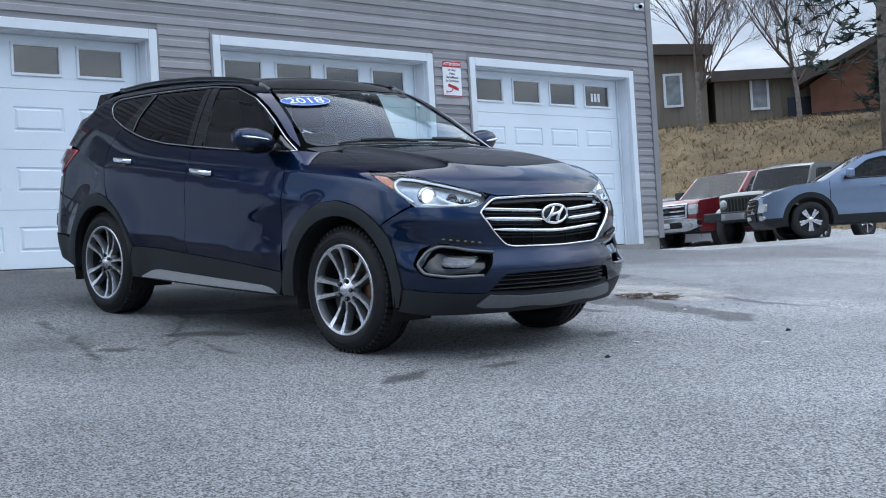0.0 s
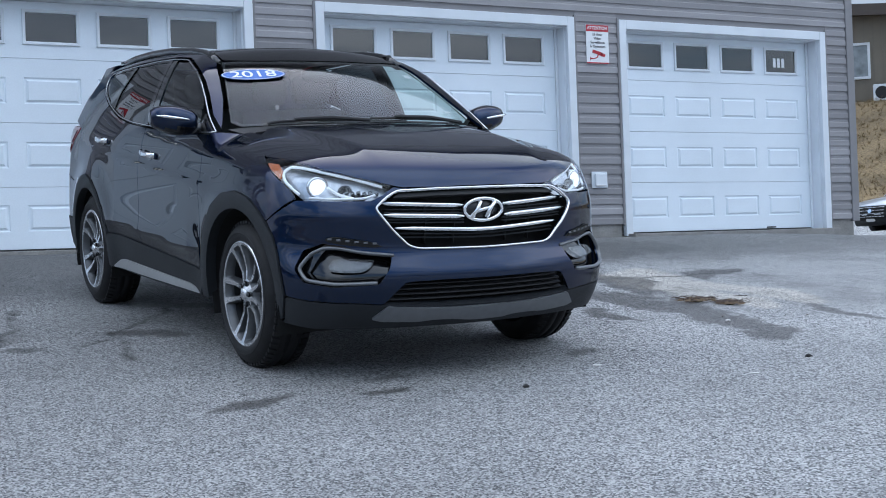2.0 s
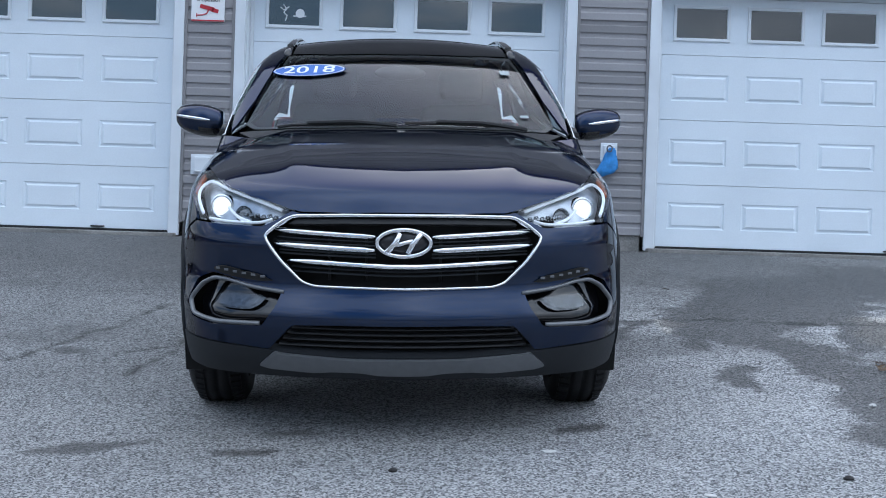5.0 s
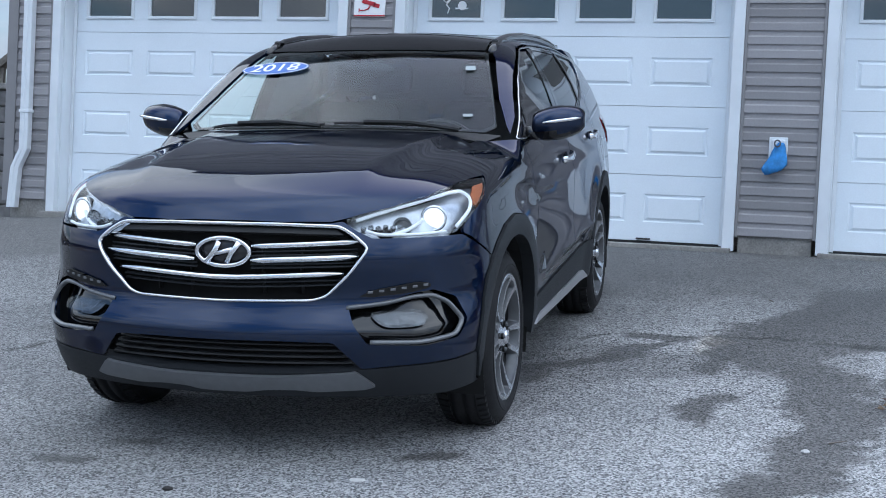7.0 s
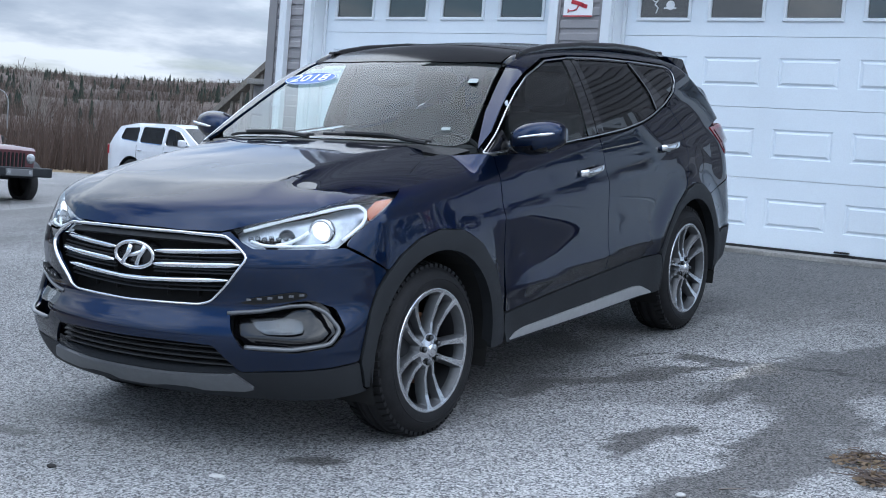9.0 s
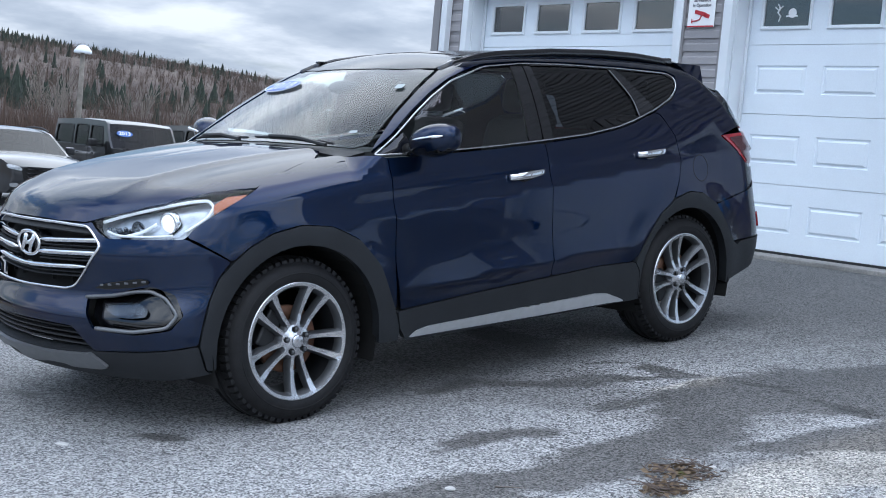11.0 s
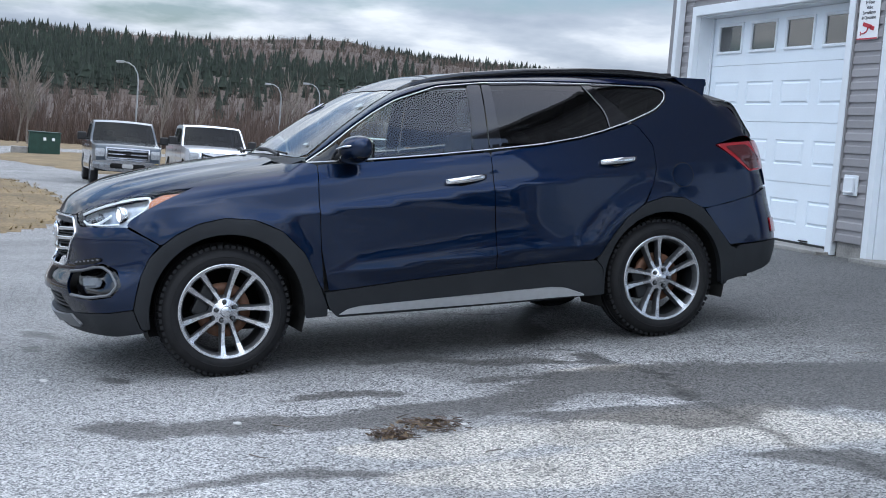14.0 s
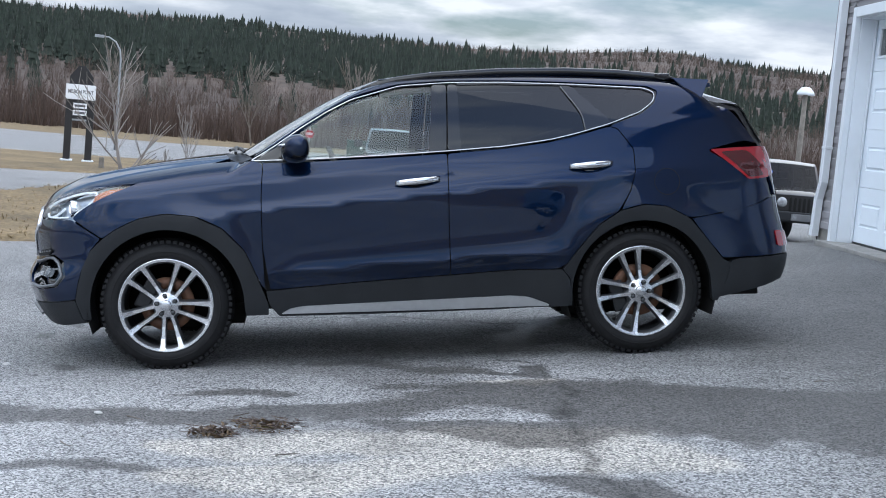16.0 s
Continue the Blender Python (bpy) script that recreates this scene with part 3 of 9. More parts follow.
def words(text, size, material, parent, m, squeeze=1.0, bold=0.0):
    """Raised lettering in the built-in font."""
    cu = bpy.data.curves.new("lettering", "FONT")
    cu.body, cu.size, cu.align_x, cu.align_y, cu.extrude, cu.offset = text, size, "CENTER", "CENTER", 0.0006, bold
    t_ = bpy.data.objects.new("lettering", cu)
    scene.collection.objects.link(t_)
    me = bpy.data.meshes.new_from_object(t_)
    bpy.data.objects.remove(t_)
    me.materials.append(material)
    ob = new("lettering", me)
    ob.parent = parent
    ob.matrix_basis = m @ Matrix.Diagonal((squeeze, 1, 1, 1))
    return ob


def warning_sign(x, z):
    """Warning plate, 0.29 x 0.42 m, screwed to the wall, top left corner at x, z."""
    s = thing("warning_sign", Matrix.Translation((x, WALL - 0.016, z)), "white warning sign with red header and camera symbol", "sign", "warning signs")
    w, h = 0.29, 0.42
    part("plate", bmbox(0, w, -0.005, 0, -h, 0, 0.002), M["white_plain"], s)
    part("header", bmbox(0.002, w - 0.002, -0.0075, -0.0052, -0.072, -0.002), M["red_plain"], s)
    part("footer", bmbox(0.002, w - 0.002, -0.0075, -0.0052, -h + 0.002, -h + 0.014), M["red_plain"], s)
    up = Matrix.Rotation(radians(90), 4, "X")
    words("ATTENTION", 0.05, M["white_plain"], s, Matrix.Translation((w / 2, -0.009, -0.037)) @ up, 0.92, 0.001)
    for k, t in enumerate(("24 Hour", "Video", "Surveillance", "In Operation")):
        words(t, 0.040, M["grey_text"], s, Matrix.Translation((w / 2, -0.0065, -0.105 - 0.043 * k)) @ up, 0.95, 0.0008)
    bm = bmesh.new()
    box(bm, -0.075, 0.05, -0.003, 0, -0.016, 0.018, 0.004, m=Matrix.Translation((0.15, -0.0055, -0.305)) @ Matrix.Rotation(radians(14), 4, "Y"))
    box(bm, 0.03, 0.09, -0.003, 0, -0.022, 0.012, 0.003, m=Matrix.Translation((0.15, -0.0055, -0.305)) @ Matrix.Rotation(radians(14), 4, "Y"))
    part("camera_symbol", bm, M["red_plain"], s)
    bm = bmesh.new()
    tube(bm, [(0.15, -0.007, -0.322), (0.135, -0.007, -0.352), (0.10, -0.007, -0.365), (0.055, -0.007, -0.368)], 0.006, 6)
    box(bm, 0.045, 0.053, -0.009, -0.005, -0.385, -0.350)
    part("bracket_symbol", fix(bm), M["red_plain"], s)
    return s


warning_sign(6.400, 4.545)
warning_sign(13.508, 4.548)


def outlet(x, z, w=0.2, h=0.176):
    o = thing("outlet_cover", Matrix.Translation((x, WALL - 0.012, z)), "white plastic outdoor outlet cover on siding", "outlet", "outlet covers")
    part("base_plate", bmbox(0, w, -0.012, 0, 0, h, 0.004), M["white_trim"], o)
    part("flap", bmbox(w * .16, w * .84, -0.040, -0.0125, h * .12, h * .88, 0.008), M["white_trim"], o)
    part("latch", bmbox(w * .2, w * .8, -0.046, -0.041, h * .13, h * .2, 0.002), M["white_plain"], o)


outlet(6.436, 2.795)
outlet(13.515, 2.785)
outlet(9.992, 3.02, 0.145, 0.165)


def blue_cover():
    """A limp blue cloth glove hung over the outlet."""
    c = thing("cloth_glove", Matrix.Translation((10.057, WALL - 0.065, 3.03)), "crumpled blue cloth glove hanging from the outlet", "glove")
    bm = bmesh.new()
    n, m_ = 18, 12
    rings = []
    for j in range(m_ + 1):
        v = j / m_
        zc = 0.11 - 0.24 * v
        wv = 0.022 + 0.075 * v ** 0.7 if v < 0.85 else 0.022 + 0.075 * 0.85 ** 0.7 * (1 - (v - 0.85) * 3.2)
        ring = []
        for i in range(n):
            a = 2 * math.pi * i / n
            r = wv * (1 + 0.22 * math.sin(3 * a + 4 * v) * v + 0.1 * math.sin(7 * a - 6 * v))
            ring.append(bm.verts.new((r * math.cos(a) - 0.02 * v + 0.03 * (1 - v), 0.45 * r * math.sin(a), zc + 0.02 * math.cos(a) * v)))
        rings.append(ring)
    for A, B in zip(rings, rings[1:]):
        for i in range(n):
            bm.faces.new((A[i], A[(i + 1) % n], B[(i + 1) % n], B[i]))
    bm.faces.new(rings[0]); bm.faces.new(rings[-1][::-1])
    part("cloth", fix(bm), M["blue_cloth"], c, smooth=True)
    bm = bmesh.new()
    tube(bm, [(0.004 + 0.022 * math.cos(a), -0.042, 0.10 + 0.026 * math.sin(a)) for a in np.linspace(0, 2 * math.pi, 19)[:-1]], 0.006, 6, closed=True)
    part("cuff_ring", bm, M["grey_text"], c)


M["blue_cloth"] = mat("blue_cloth", (0.05, 0.25, 0.62), 0.7, noise_scale=18, amount=0.3, bump=0.3, bump_scale=60)
blue_cover()


def downspout():
    d = thing("downspout", label="white rectangular downspout with a kicked-out foot", category="downspout")
    bm = bmesh.new()
    pts = [(3.146, 6.4), (3.146, 2.86), (3.06, 2.68), (3.03, 2.30)]
    rings = []
    for k, (x, z) in enumerate(pts):
        rings.append([bm.verts.new((x + a, WALL - 0.02 - b, z)) for a, b in ((-.045, 0), (.045, 0), (.045, .068), (.015, .072), (0, .064), (-.015, .072), (-.045, .068))])
    for A, B in zip(rings, rings[1:]):
        for i in range(7):
            bm.faces.new((A[i], A[(i + 1) % 7], B[(i + 1) % 7], B[i]))
    bm.faces.new(rings[0]); bm.faces.new(rings[-1][::-1])
    part("pipe", fix(bm), M["white_trim"], d)
    for z in (3.2, 5.0):
        part("strap", bmbox(3.09, 3.202, WALL - 0.096, WALL - 0.012, z, z + 0.03, 0.003), M["white_trim"], d)


downspout()


def security_camera():
    c = thing("security_camera", Matrix.Translation((17.06, WALL - 0.016, 5.50)), "small grey bullet security camera under the eave", "camera")
    bm = bmesh.new(); lathe(bm, [(0, 0), (.045, 0), (.045, -.02), (0, -.02)], 20, "y"); part("mount", fix(bm), M["white_trim"], c, smooth=False)
    bm = bmesh.new(); tube(bm, [(0, -0.02, 0), (0.0, -0.07, 0.0), (-0.03, -0.10, -0.01)], 0.012, 8); part("arm", fix(bm), M["white_trim"], c, smooth=True)
    bm = bmesh.new(); tube(bm, [(0.03, -0.08, 0.01), (-0.05, -0.13, -0.02)], 0.035, 14); part("body", fix(bm), M["white_trim"], c, smooth=True)
    bm = bmesh.new(); tube(bm, [(-0.05, -0.131, -0.021), (-0.056, -0.135, -0.023)], 0.027, 14); part("lens", fix(bm), M["black_gloss"], c)


security_camera()


def window_marks():
    """Plain white shapes stuck on one pane, number bars on another."""
    x0 = DOORS[1] + 0.237
    y = WALL + REC + 0.0
    s = thing("window_sticker", Matrix.Translation((x0 + 0.17, y, 4.262)), "white decal of plain curved shapes on a pane", "sticker", "window stickers")
    bm = bmesh.new()
    tube(bm, [(-0.02, 0, 0.07), (0.01, 0, 0.03), (-0.015, 0, 0.0), (0.015, 0, -0.03), (0.0, 0, -0.075)], [.004, .007, .007, .007, .004], 5)
    tube(bm, [(-0.045, 0, 0.045), (-0.015, 0, 0.02), (0.035, 0, 0.05)], 0.005, 5)
    part("decal", bm, M["white_plain"], s)
    s = thing("window_sticker", Matrix.Translation((x0 + 0.30, y, 4.255)), "white round decal on a pane", "sticker", "window stickers")
    bm = bmesh.new()
    lathe(bm, [(0, 0), (.035, -.001), (.04, 0.001)], 20, "y")
    box(bm, -0.06, 0.055, -0.001, 0.001, -0.03, -0.018)
    part("decal", bm, M["white_plain"], s)
    xb = DOORS[3] + 0.237 + 3 * 0.656
    s = thing("number_bars", Matrix.Translation((xb + 0.23, y, 4.262)), "three white bars in place of a number", "sticker")
    for k in range(3):
        part("bar", bmbox(-0.095 + 0.066 * k, -0.052 + 0.066 * k, -0.001, 0.001, -0.055, 0.055), M["white_plain"], s)


window_marks()
# lit ceiling lamps inside, seen as small bright strips in the door panes
for x_, y_ in ((5.0, 15.0), (8.3, 15.0), (11.9, 15.0), (15.4, 15.0)):
    lt = thing("ceiling_lamp", Matrix.Translation((x_, y_, 5.16)), "white strip lamp on the garage ceiling, lit", "lamp", "garage ceiling lamps")
    part("housing", bmbox(-.6, .6, -.07, .07, 0.0, 0.038, 0.006), M["white_trim"], lt)
    part("tube", bmbox(-.57, .57, -.05, .05, -0.03, -0.001, 0.01), M["strip_lamp"], lt)

# ---- shape of the SUV's body (x forward, y left, z up, metres, from the ground midway between the axles) ----
def smax(a, b, k):
    h = np.maximum(k - np.abs(a - b), 0) / k
    return np.maximum(a, b) + h * h * k * 0.25


def smin(a, b, k):
    return -smax(-a, -b, k)


def curve(x, xs, ys):
    """Smooth cubic through a few knots (monotone x)."""
    xs, ys = np.asarray(xs, float), np.asarray(ys, float)
    x = np.asarray(x, float)
    h = np.diff(xs)
    d = np.diff(ys) / h
    m = np.empty_like(ys)
    m[0], m[-1] = d[0], d[-1]
    m[1:-1] = (d[:-1] * h[1:] + d[1:] * h[:-1]) / (h[:-1] + h[1:])
    i = np.clip(np.searchsorted(xs, x) - 1, 0, len(h) - 1)
    t = (x - xs[i]) / h[i]
    lin = np.where(t < 0, ys[0] + m[0] * (x - xs[0]), ys[-1] + m[-1] * (x - xs[-1]))
    tt = np.clip(t, 0, 1)
    v = (2 * tt**3 - 3 * tt**2 + 1) * ys[i] + (tt**3 - 2 * tt**2 + tt) * h[i] * m[i] + (3 * tt**2 - 2 * tt**3) * ys[i + 1] + (tt**3 - tt**2) * h[i] * m[i + 1]
    return np.where((t < 0) | (t > 1), lin, v)


def ridge(d, up, down, soft=0.006):
    """A soft crease at d = 0 that fades over 'up' above and 'down' below."""
    e = np.sqrt(d * d + soft * soft) - soft
    return np.where(d > 0, np.exp(-e / up), np.exp(-e / down))


def side_y(x, z):
    """Half width of the lower body."""
    w = curve(z, (0.22, 0.34, 0.5, 0.7, 0.9, 1.02, 1.12, 1.25), (0.868, 0.893, 0.908, 0.918, 0.917, 0.905, 0.886, 0.84))
    w = w - 0.022 * np.clip(np.abs(x) - 0.6, 0, 3) ** 2 * np.where(x > 0, 1.0, 0.9)
    zc = 0.9456 - 0.0757 * x
    fade = np.clip((x + 1.75) / 0.5, 0, 1) * np.clip((1.35 - x) / 0.5, 0, 1)
    w = w + 0.016 * ridge(z - zc, 0.035, 0.16) * fade
    zl = 0.568 - 0.049 * x
    w = w + 0.022 * ridge(z - zl, 0.075, 0.04) * np.clip((x + 1.0) / 0.25, 0, 1) * np.clip((0.85 - x) / 0.25, 0, 1)
    for xc in (1.35, -1.35):
        r = np.hypot(x - xc, z - 0.37)
        w = w + 0.024 * np.exp(-((r - 0.46) / 0.12) ** 2)
    return w


def front_x(y, z):
    c = curve(z, (0.2, 0.3, 0.4, 0.52, 0.62, 0.8, 0.92, 1.0, 1.08), (2.08, 2.165, 2.215, 2.236, 2.186, 2.19, 2.13, 2.07, 1.94))
    a = np.abs(y)
    return c - 0.115 * (a / 0.6) ** 2 - 0.08 * np.clip((z - 0.45) / 0.3, 0, 1) * np.clip((a - 0.45) / 0.45, 0, 2) ** 2


def rear_x(y, z):
    c = curve(z, (0.25, 0.4, 0.55, 0.62, 0.8, 1.0, 1.15, 1.3), (-2.22, -2.32, -2.36, -2.355, -2.31, -2.275, -2.24, -2.16))
    a = np.abs(y)
    return c + 0.05 * (a / 0.7) ** 2 + 0.10 * np.clip((a - 0.6) / 0.3, 0, 2) ** 2


def hood_z(x, y):
    c = curve(x, (0.6, 0.95, 1.3, 1.65, 1.95, 2.12, 2.25), (1.245, 1.213, 1.18, 1.13, 1.062, 1.0, 0.915))
    a = np.abs(y)
    bulge = 0.016 * ridge(a - (0.50 + 0.10 * (1.3 - x)), 0.05, 0.25, 0.02) * np.clip((2.15 - x) / 0.3, 0, 1)
    return c - 0.055 * (a / 0.75) ** 2 - 0.06 * np.clip((a - 0.6) / 0.3, 0, 2) ** 2 + bulge


def glass_y(x, z):
    """Half width of the cabin above the belt."""
    w = curve(z, (1.1, 1.2, 1.35, 1.5, 1.6, 1.68), (0.885, 0.858, 0.805, 0.735, 0.675, 0.60))
    return w - 0.020 * np.clip(np.abs(x + 0.3) - 0.4, 0, 3) ** 2


def screen_x(y, z):
    c = curve(z, (1.12, 1.2, 1.4, 1.56, 1.66), (1.10, 0.965, 0.63, 0.325, 0.09))
    return c - 0.11 * (np.abs(y) / 0.7) ** 2


def tail_x(y, z):
    c = curve(z, (1.1, 1.25, 1.4, 1.52, 1.6), (-2.25, -2.155, -2.01, -1.86, -1.74))
    return c + 0.10 * (np.abs(y) / 0.7) ** 2


def roof_z(x, y):
    c = curve(x, (-1.9, -1.5, -1.0, -0.5, 0.0, 0.25), (1.60, 1.642, 1.672, 1.678, 1.658, 1.625))
    return c - 0.045 * (np.abs(y) / 0.6) ** 2


def body(x, y, z):
    a = np.abs(y)
    lo = smax(a - side_y(x, z), x - front_x(y, z), 0.16)
    lo = smax(lo, rear_x(y, z) - x, 0.16)
    lo = smax(lo, z - hood_z(x, y), 0.05)
    gr = smax(a - glass_y(x, z), screen_x(y, z) * -1 + x, 0.05)
    gr = smax(gr, tail_x(y, z) - x, 0.08)
    gr = smax(gr, z - roof_z(x, y), 0.07)
    gr = np.maximum(gr, 1.08 - z)
    return smin(lo, gr, 0.015)


def shoot(o, d, far=2.6, steps=64):
    """First meeting of rays with the body: o, d are (n, 3)."""
    o, d = np.asarray(o, float), np.asarray(d, float)
    n = len(o)
    s0, s1 = np.zeros(n), np.full(n, float(far))
    hit = np.zeros(n, bool)
    left = np.arange(n)
    for k in range(1, steps + 1):
        s = far * k / steps
        p = o[left] + d[left] * s
        nw = body(p[:, 0], p[:, 1], p[:, 2]) < 0
        i = left[nw]
        s0[i], s1[i], hit[i] = far * (k - 1) / steps, s, True
        left = left[~nw]
        if not len(left):
            break
    for k in range(20):
        sm = (s0 + s1) / 2
        p = o + d * sm[:, None]
        ins = body(p[:, 0], p[:, 1], p[:, 2]) < 0
        s1 = np.where(ins, sm, s1)
        s0 = np.where(ins, s0, sm)
    p = o + d * s1[:, None]
    return p, hit


def normals(p, e=0.0015):
    g = np.stack([body(*(p + np.eye(3)[k] * e).T) - body(*(p - np.eye(3)[k] * e).T) for k in range(3)], 1)
    return g / (np.linalg.norm(g, axis=1, keepdims=True) + 1e-12)


# ---- panels: outlines laid on the body's shape ----
from mathutils import geometry

R2 = math.sqrt(0.5)
WAYS = {                                   # ray direction, first and second axis of the outline's plane
    "side": ((0, -1, 0), (1, 0, 0), (0, 0, 1)),
    "slant": ((0, -R2, -R2), (1, 0, 0), (0, -R2, R2)),
    "nose": ((-R2, 0, -R2), (0, 1, 0), (-R2, 0, R2)),
    "front": ((-1, 0, 0), (0, 1, 0), (0, 0, 1)),
    "rear": ((1, 0, 0), (0, 1, 0), (0, 0, 1)),
    "top": ((0, 0, -1), (0, 1, 0), (1, 0, 0)),
}
ARC = 1.15


def flat(way, p):
    """Points in space to the outline's plane."""
    p = np.asarray(p, float).reshape(-1, 3)
    if way in ("wrap", "back"):
        s = 1 if way == "wrap" else -1
        return np.stack([np.arctan2(p[:, 1], s * (p[:, 0] - s * 1.0)) * ARC, p[:, 2]], 1)
    _, a, b = WAYS[way]
    return np.stack([p @ np.array(a, float), p @ np.array(b, float)], 1)


def land(way, q):
    """Points of the outline's plane onto the body."""
    q = np.asarray(q, float).reshape(-1, 2)
    if way in ("wrap", "back"):
        s = 1 if way == "wrap" else -1
        t = q[:, 0] / ARC
        d = np.stack([-s * np.cos(t), -np.sin(t), np.zeros(len(q))], 1)
        o = np.stack([s * 1.0 + s * 1.7 * np.cos(t), 1.7 * np.sin(t), q[:, 1]], 1)
        return shoot(o, d, 1.6, 26)[0]
    d, a, b = (np.array(k, float) for k in WAYS[way])
    o = q[:, :1] * a + q[:, 1:] * b - d * (3.0 if way in ("front", "rear", "nose") else 2.2)
    return shoot(o, np.repeat(d[None], len(q), 0), 3.4, 50)[0]


def S(x, z):
    """Point of the body's left side at x, z."""
    return tuple(land("side", [(x, z)])[0])


def Fp(y, z):
    """Point of the body's front at y, z."""
    return tuple(land("front", [(y, z)])[0])


def resample(q, step, closed=True):
    q = np.asarray(q, float)
    if closed:
        q = np.vstack([q, q[:1]])
    out = []
    for a, b in zip(q[:-1], q[1:]):
        n = max(1, int(np.ceil(np.linalg.norm(b - a) / step)))
        out += [a + (b - a) * k / n for k in range(n)]
    if not closed:
        out.append(q[-1])
    return np.array(out)


def soften(q, rounds, closed=True):
    q = np.array(q, float)
    for _ in range(rounds):
        m = (np.roll(q, 1, 0) + 2 * q + np.roll(q, -1, 0)) / 4
        if not closed:
            m[0], m[-1] = q[0], q[-1]
        q = m
    return q


def area(q):
    x, y = q[:, 0], q[:, 1]
    return 0.5 * np.sum(x * np.roll(y, -1) - np.roll(x, -1) * y)


def inset(q, d):
    if area(q) < 0:
        q = q[::-1]
    t = np.roll(q, -1, 0) - np.roll(q, 1, 0)
    t /= np.linalg.norm(t, axis=1, keepdims=True) + 1e-12
    return q + np.stack([-t[:, 1], t[:, 0]], 1) * d


def inside(p, poly):
    x, y = p[:, 0], p[:, 1]
    r = np.zeros(len(p), bool)
    a, b = poly, np.roll(poly, -1, 0)
    for (x0, y0), (x1, y1) in zip(a, b):
        c = (y0 > y) != (y1 > y)
        if c.any():
            r ^= c & (x < (x1 - x0) * (y - y0) / (y1 - y0 + 1e-18) + x0)
    return r


def mirrored(half):
    """Closes a left-half list of 3D points (front to back or top to bottom, ends on the middle line) with its mirror image."""
    h = [tuple(p) for p in half]
    return h + [(x, -y, z) for x, y, z in h[::-1] if abs(y) > 1e-4]


def panel(name, way, outline, material, parent, holes=(), step=0.03, edge=0.012, rounds=2, gap=0.0025, lift=0.0, depth=0.014, mirror=False, label="", sag=None, back=False):
    """One sheet of bodywork: the outline (points in space) laid on the body, with a turned-in edge."""
    q = inset(soften(resample(flat(way, outline), edge), rounds), gap)
    hs = [inset(soften(resample(flat(way, h), edge), rounds), -gap) for h in holes]
    lo, hi = q.min(0), q.max(0)
    gx, gy = np.meshgrid(np.arange(lo[0], hi[0], step), np.arange(lo[1], hi[1], step))
    g = np.stack([gx.ravel() + (np.arange(gx.shape[0]) % 2).repeat(gx.shape[1]) * step / 2, gy.ravel()], 1)
    loops = [q] + hs
    g = g[inside(g, q)]
    for h in hs:
        g = g[~inside(g, h)]
    edgepts = np.vstack(loops)
    if len(g):
        near = ((g[:, None, :] - edgepts[None, ::2, :]) ** 2).sum(2).min(1)
        g = g[near > (0.55 * step) ** 2]
    pts = np.vstack([edgepts, g]) if len(g) else edgepts
    cons, k = [], 0
    for l in loops:
        n = len(l)
        cons += [(k + i, k + (i + 1) % n) for i in range(n)]
        k += n
    vv, _, ff, _, _, _ = geometry.delaunay_2d_cdt([Vector(p) for p in pts], cons, [], 0, 1e-7)
    vv = np.array([tuple(v) for v in vv])
    tri = np.array([f for f in ff if len(f) == 3])
    c = vv[tri].mean(1)
    keep = inside(c, q)
    for h in hs:
        keep &= ~inside(c, h)
    tri = tri[keep]
    used = np.unique(tri)
    remap = -np.ones(len(vv), int)
    remap[used] = np.arange(len(used))
    tri, vv = remap[tri], vv[used]
    P = land(way, vv)
    N = normals(P)
    if sag is not None:
        P = P - N * sag(P)[:, None]
    P = P + N * lift
    # orientation: faces look outwards
    e = np.cross(P[tri[:, 1]] - P[tri[:, 0]], P[tri[:, 2]] - P[tri[:, 0]])
    flip = np.sum(e * N[tri[:, 0]], 1) < 0
    tri[flip] = tri[flip][:, [0, 2, 1]]
    nv = len(P)
    faces = tri.tolist()
    VN = N
    if depth > 0:
        cnt = {}
        for t in tri:
            for i in range(3):
                a, b = int(t[i]), int(t[(i + 1) % 3])
                cnt[(a, b)] = cnt.get((a, b), 0) + 1
        border = [(a, b) for (a, b) in cnt if (b, a) not in cnt]
        extra, en, idx = [], [], {}

        def add(i, out):
            if i not in idx:
                idx[i] = nv + len(extra)
                extra.append(P[i]); en.append(out)
                extra.append(P[i] - N[i] * depth); en.append(out)
            return idx[i]

        for a, b in border:
            t = P[b] - P[a]
            out = np.cross(t, N[a])
            out /= np.linalg.norm(out) + 1e-12
            ia, ib = add(a, out), add(b, out)
            faces.append([ib, ia, ia + 1, ib + 1])
        if extra:
            P = np.vstack([P, np.array(extra)])
            VN = np.vstack([N, np.array(en)])
    if back:
        nb = nv
        off = len(P)
        P = np.vstack([P, P[:nb] - N[:nb] * depth])
        VN = np.vstack([VN, -N])
        faces += [[off + c_ for c_ in t[::-1]] for t in tri.tolist()]
    obs = []
    for s in ((1, -1) if mirror else (1,)):
        PP, NN = P * (1, s, 1), VN * (1, s, 1)
        fc = faces if s > 0 else [f[::-1] for f in faces]
        me = bpy.data.meshes.new(name)
        me.from_pydata(PP.tolist(), [], fc)
        me.polygons.foreach_set("use_smooth", [True] * len(me.polygons))
        me.materials.append(material)
        me.normals_split_custom_set_from_vertices(NN.tolist())
        ob = new(name, me)
        ob.parent = parent if not isinstance(parent, (list, tuple)) else parent[0 if s > 0 else 1]
        if label:
            ob["label"] = label
        obs.append(ob)
    return obs if mirror else obs[0]


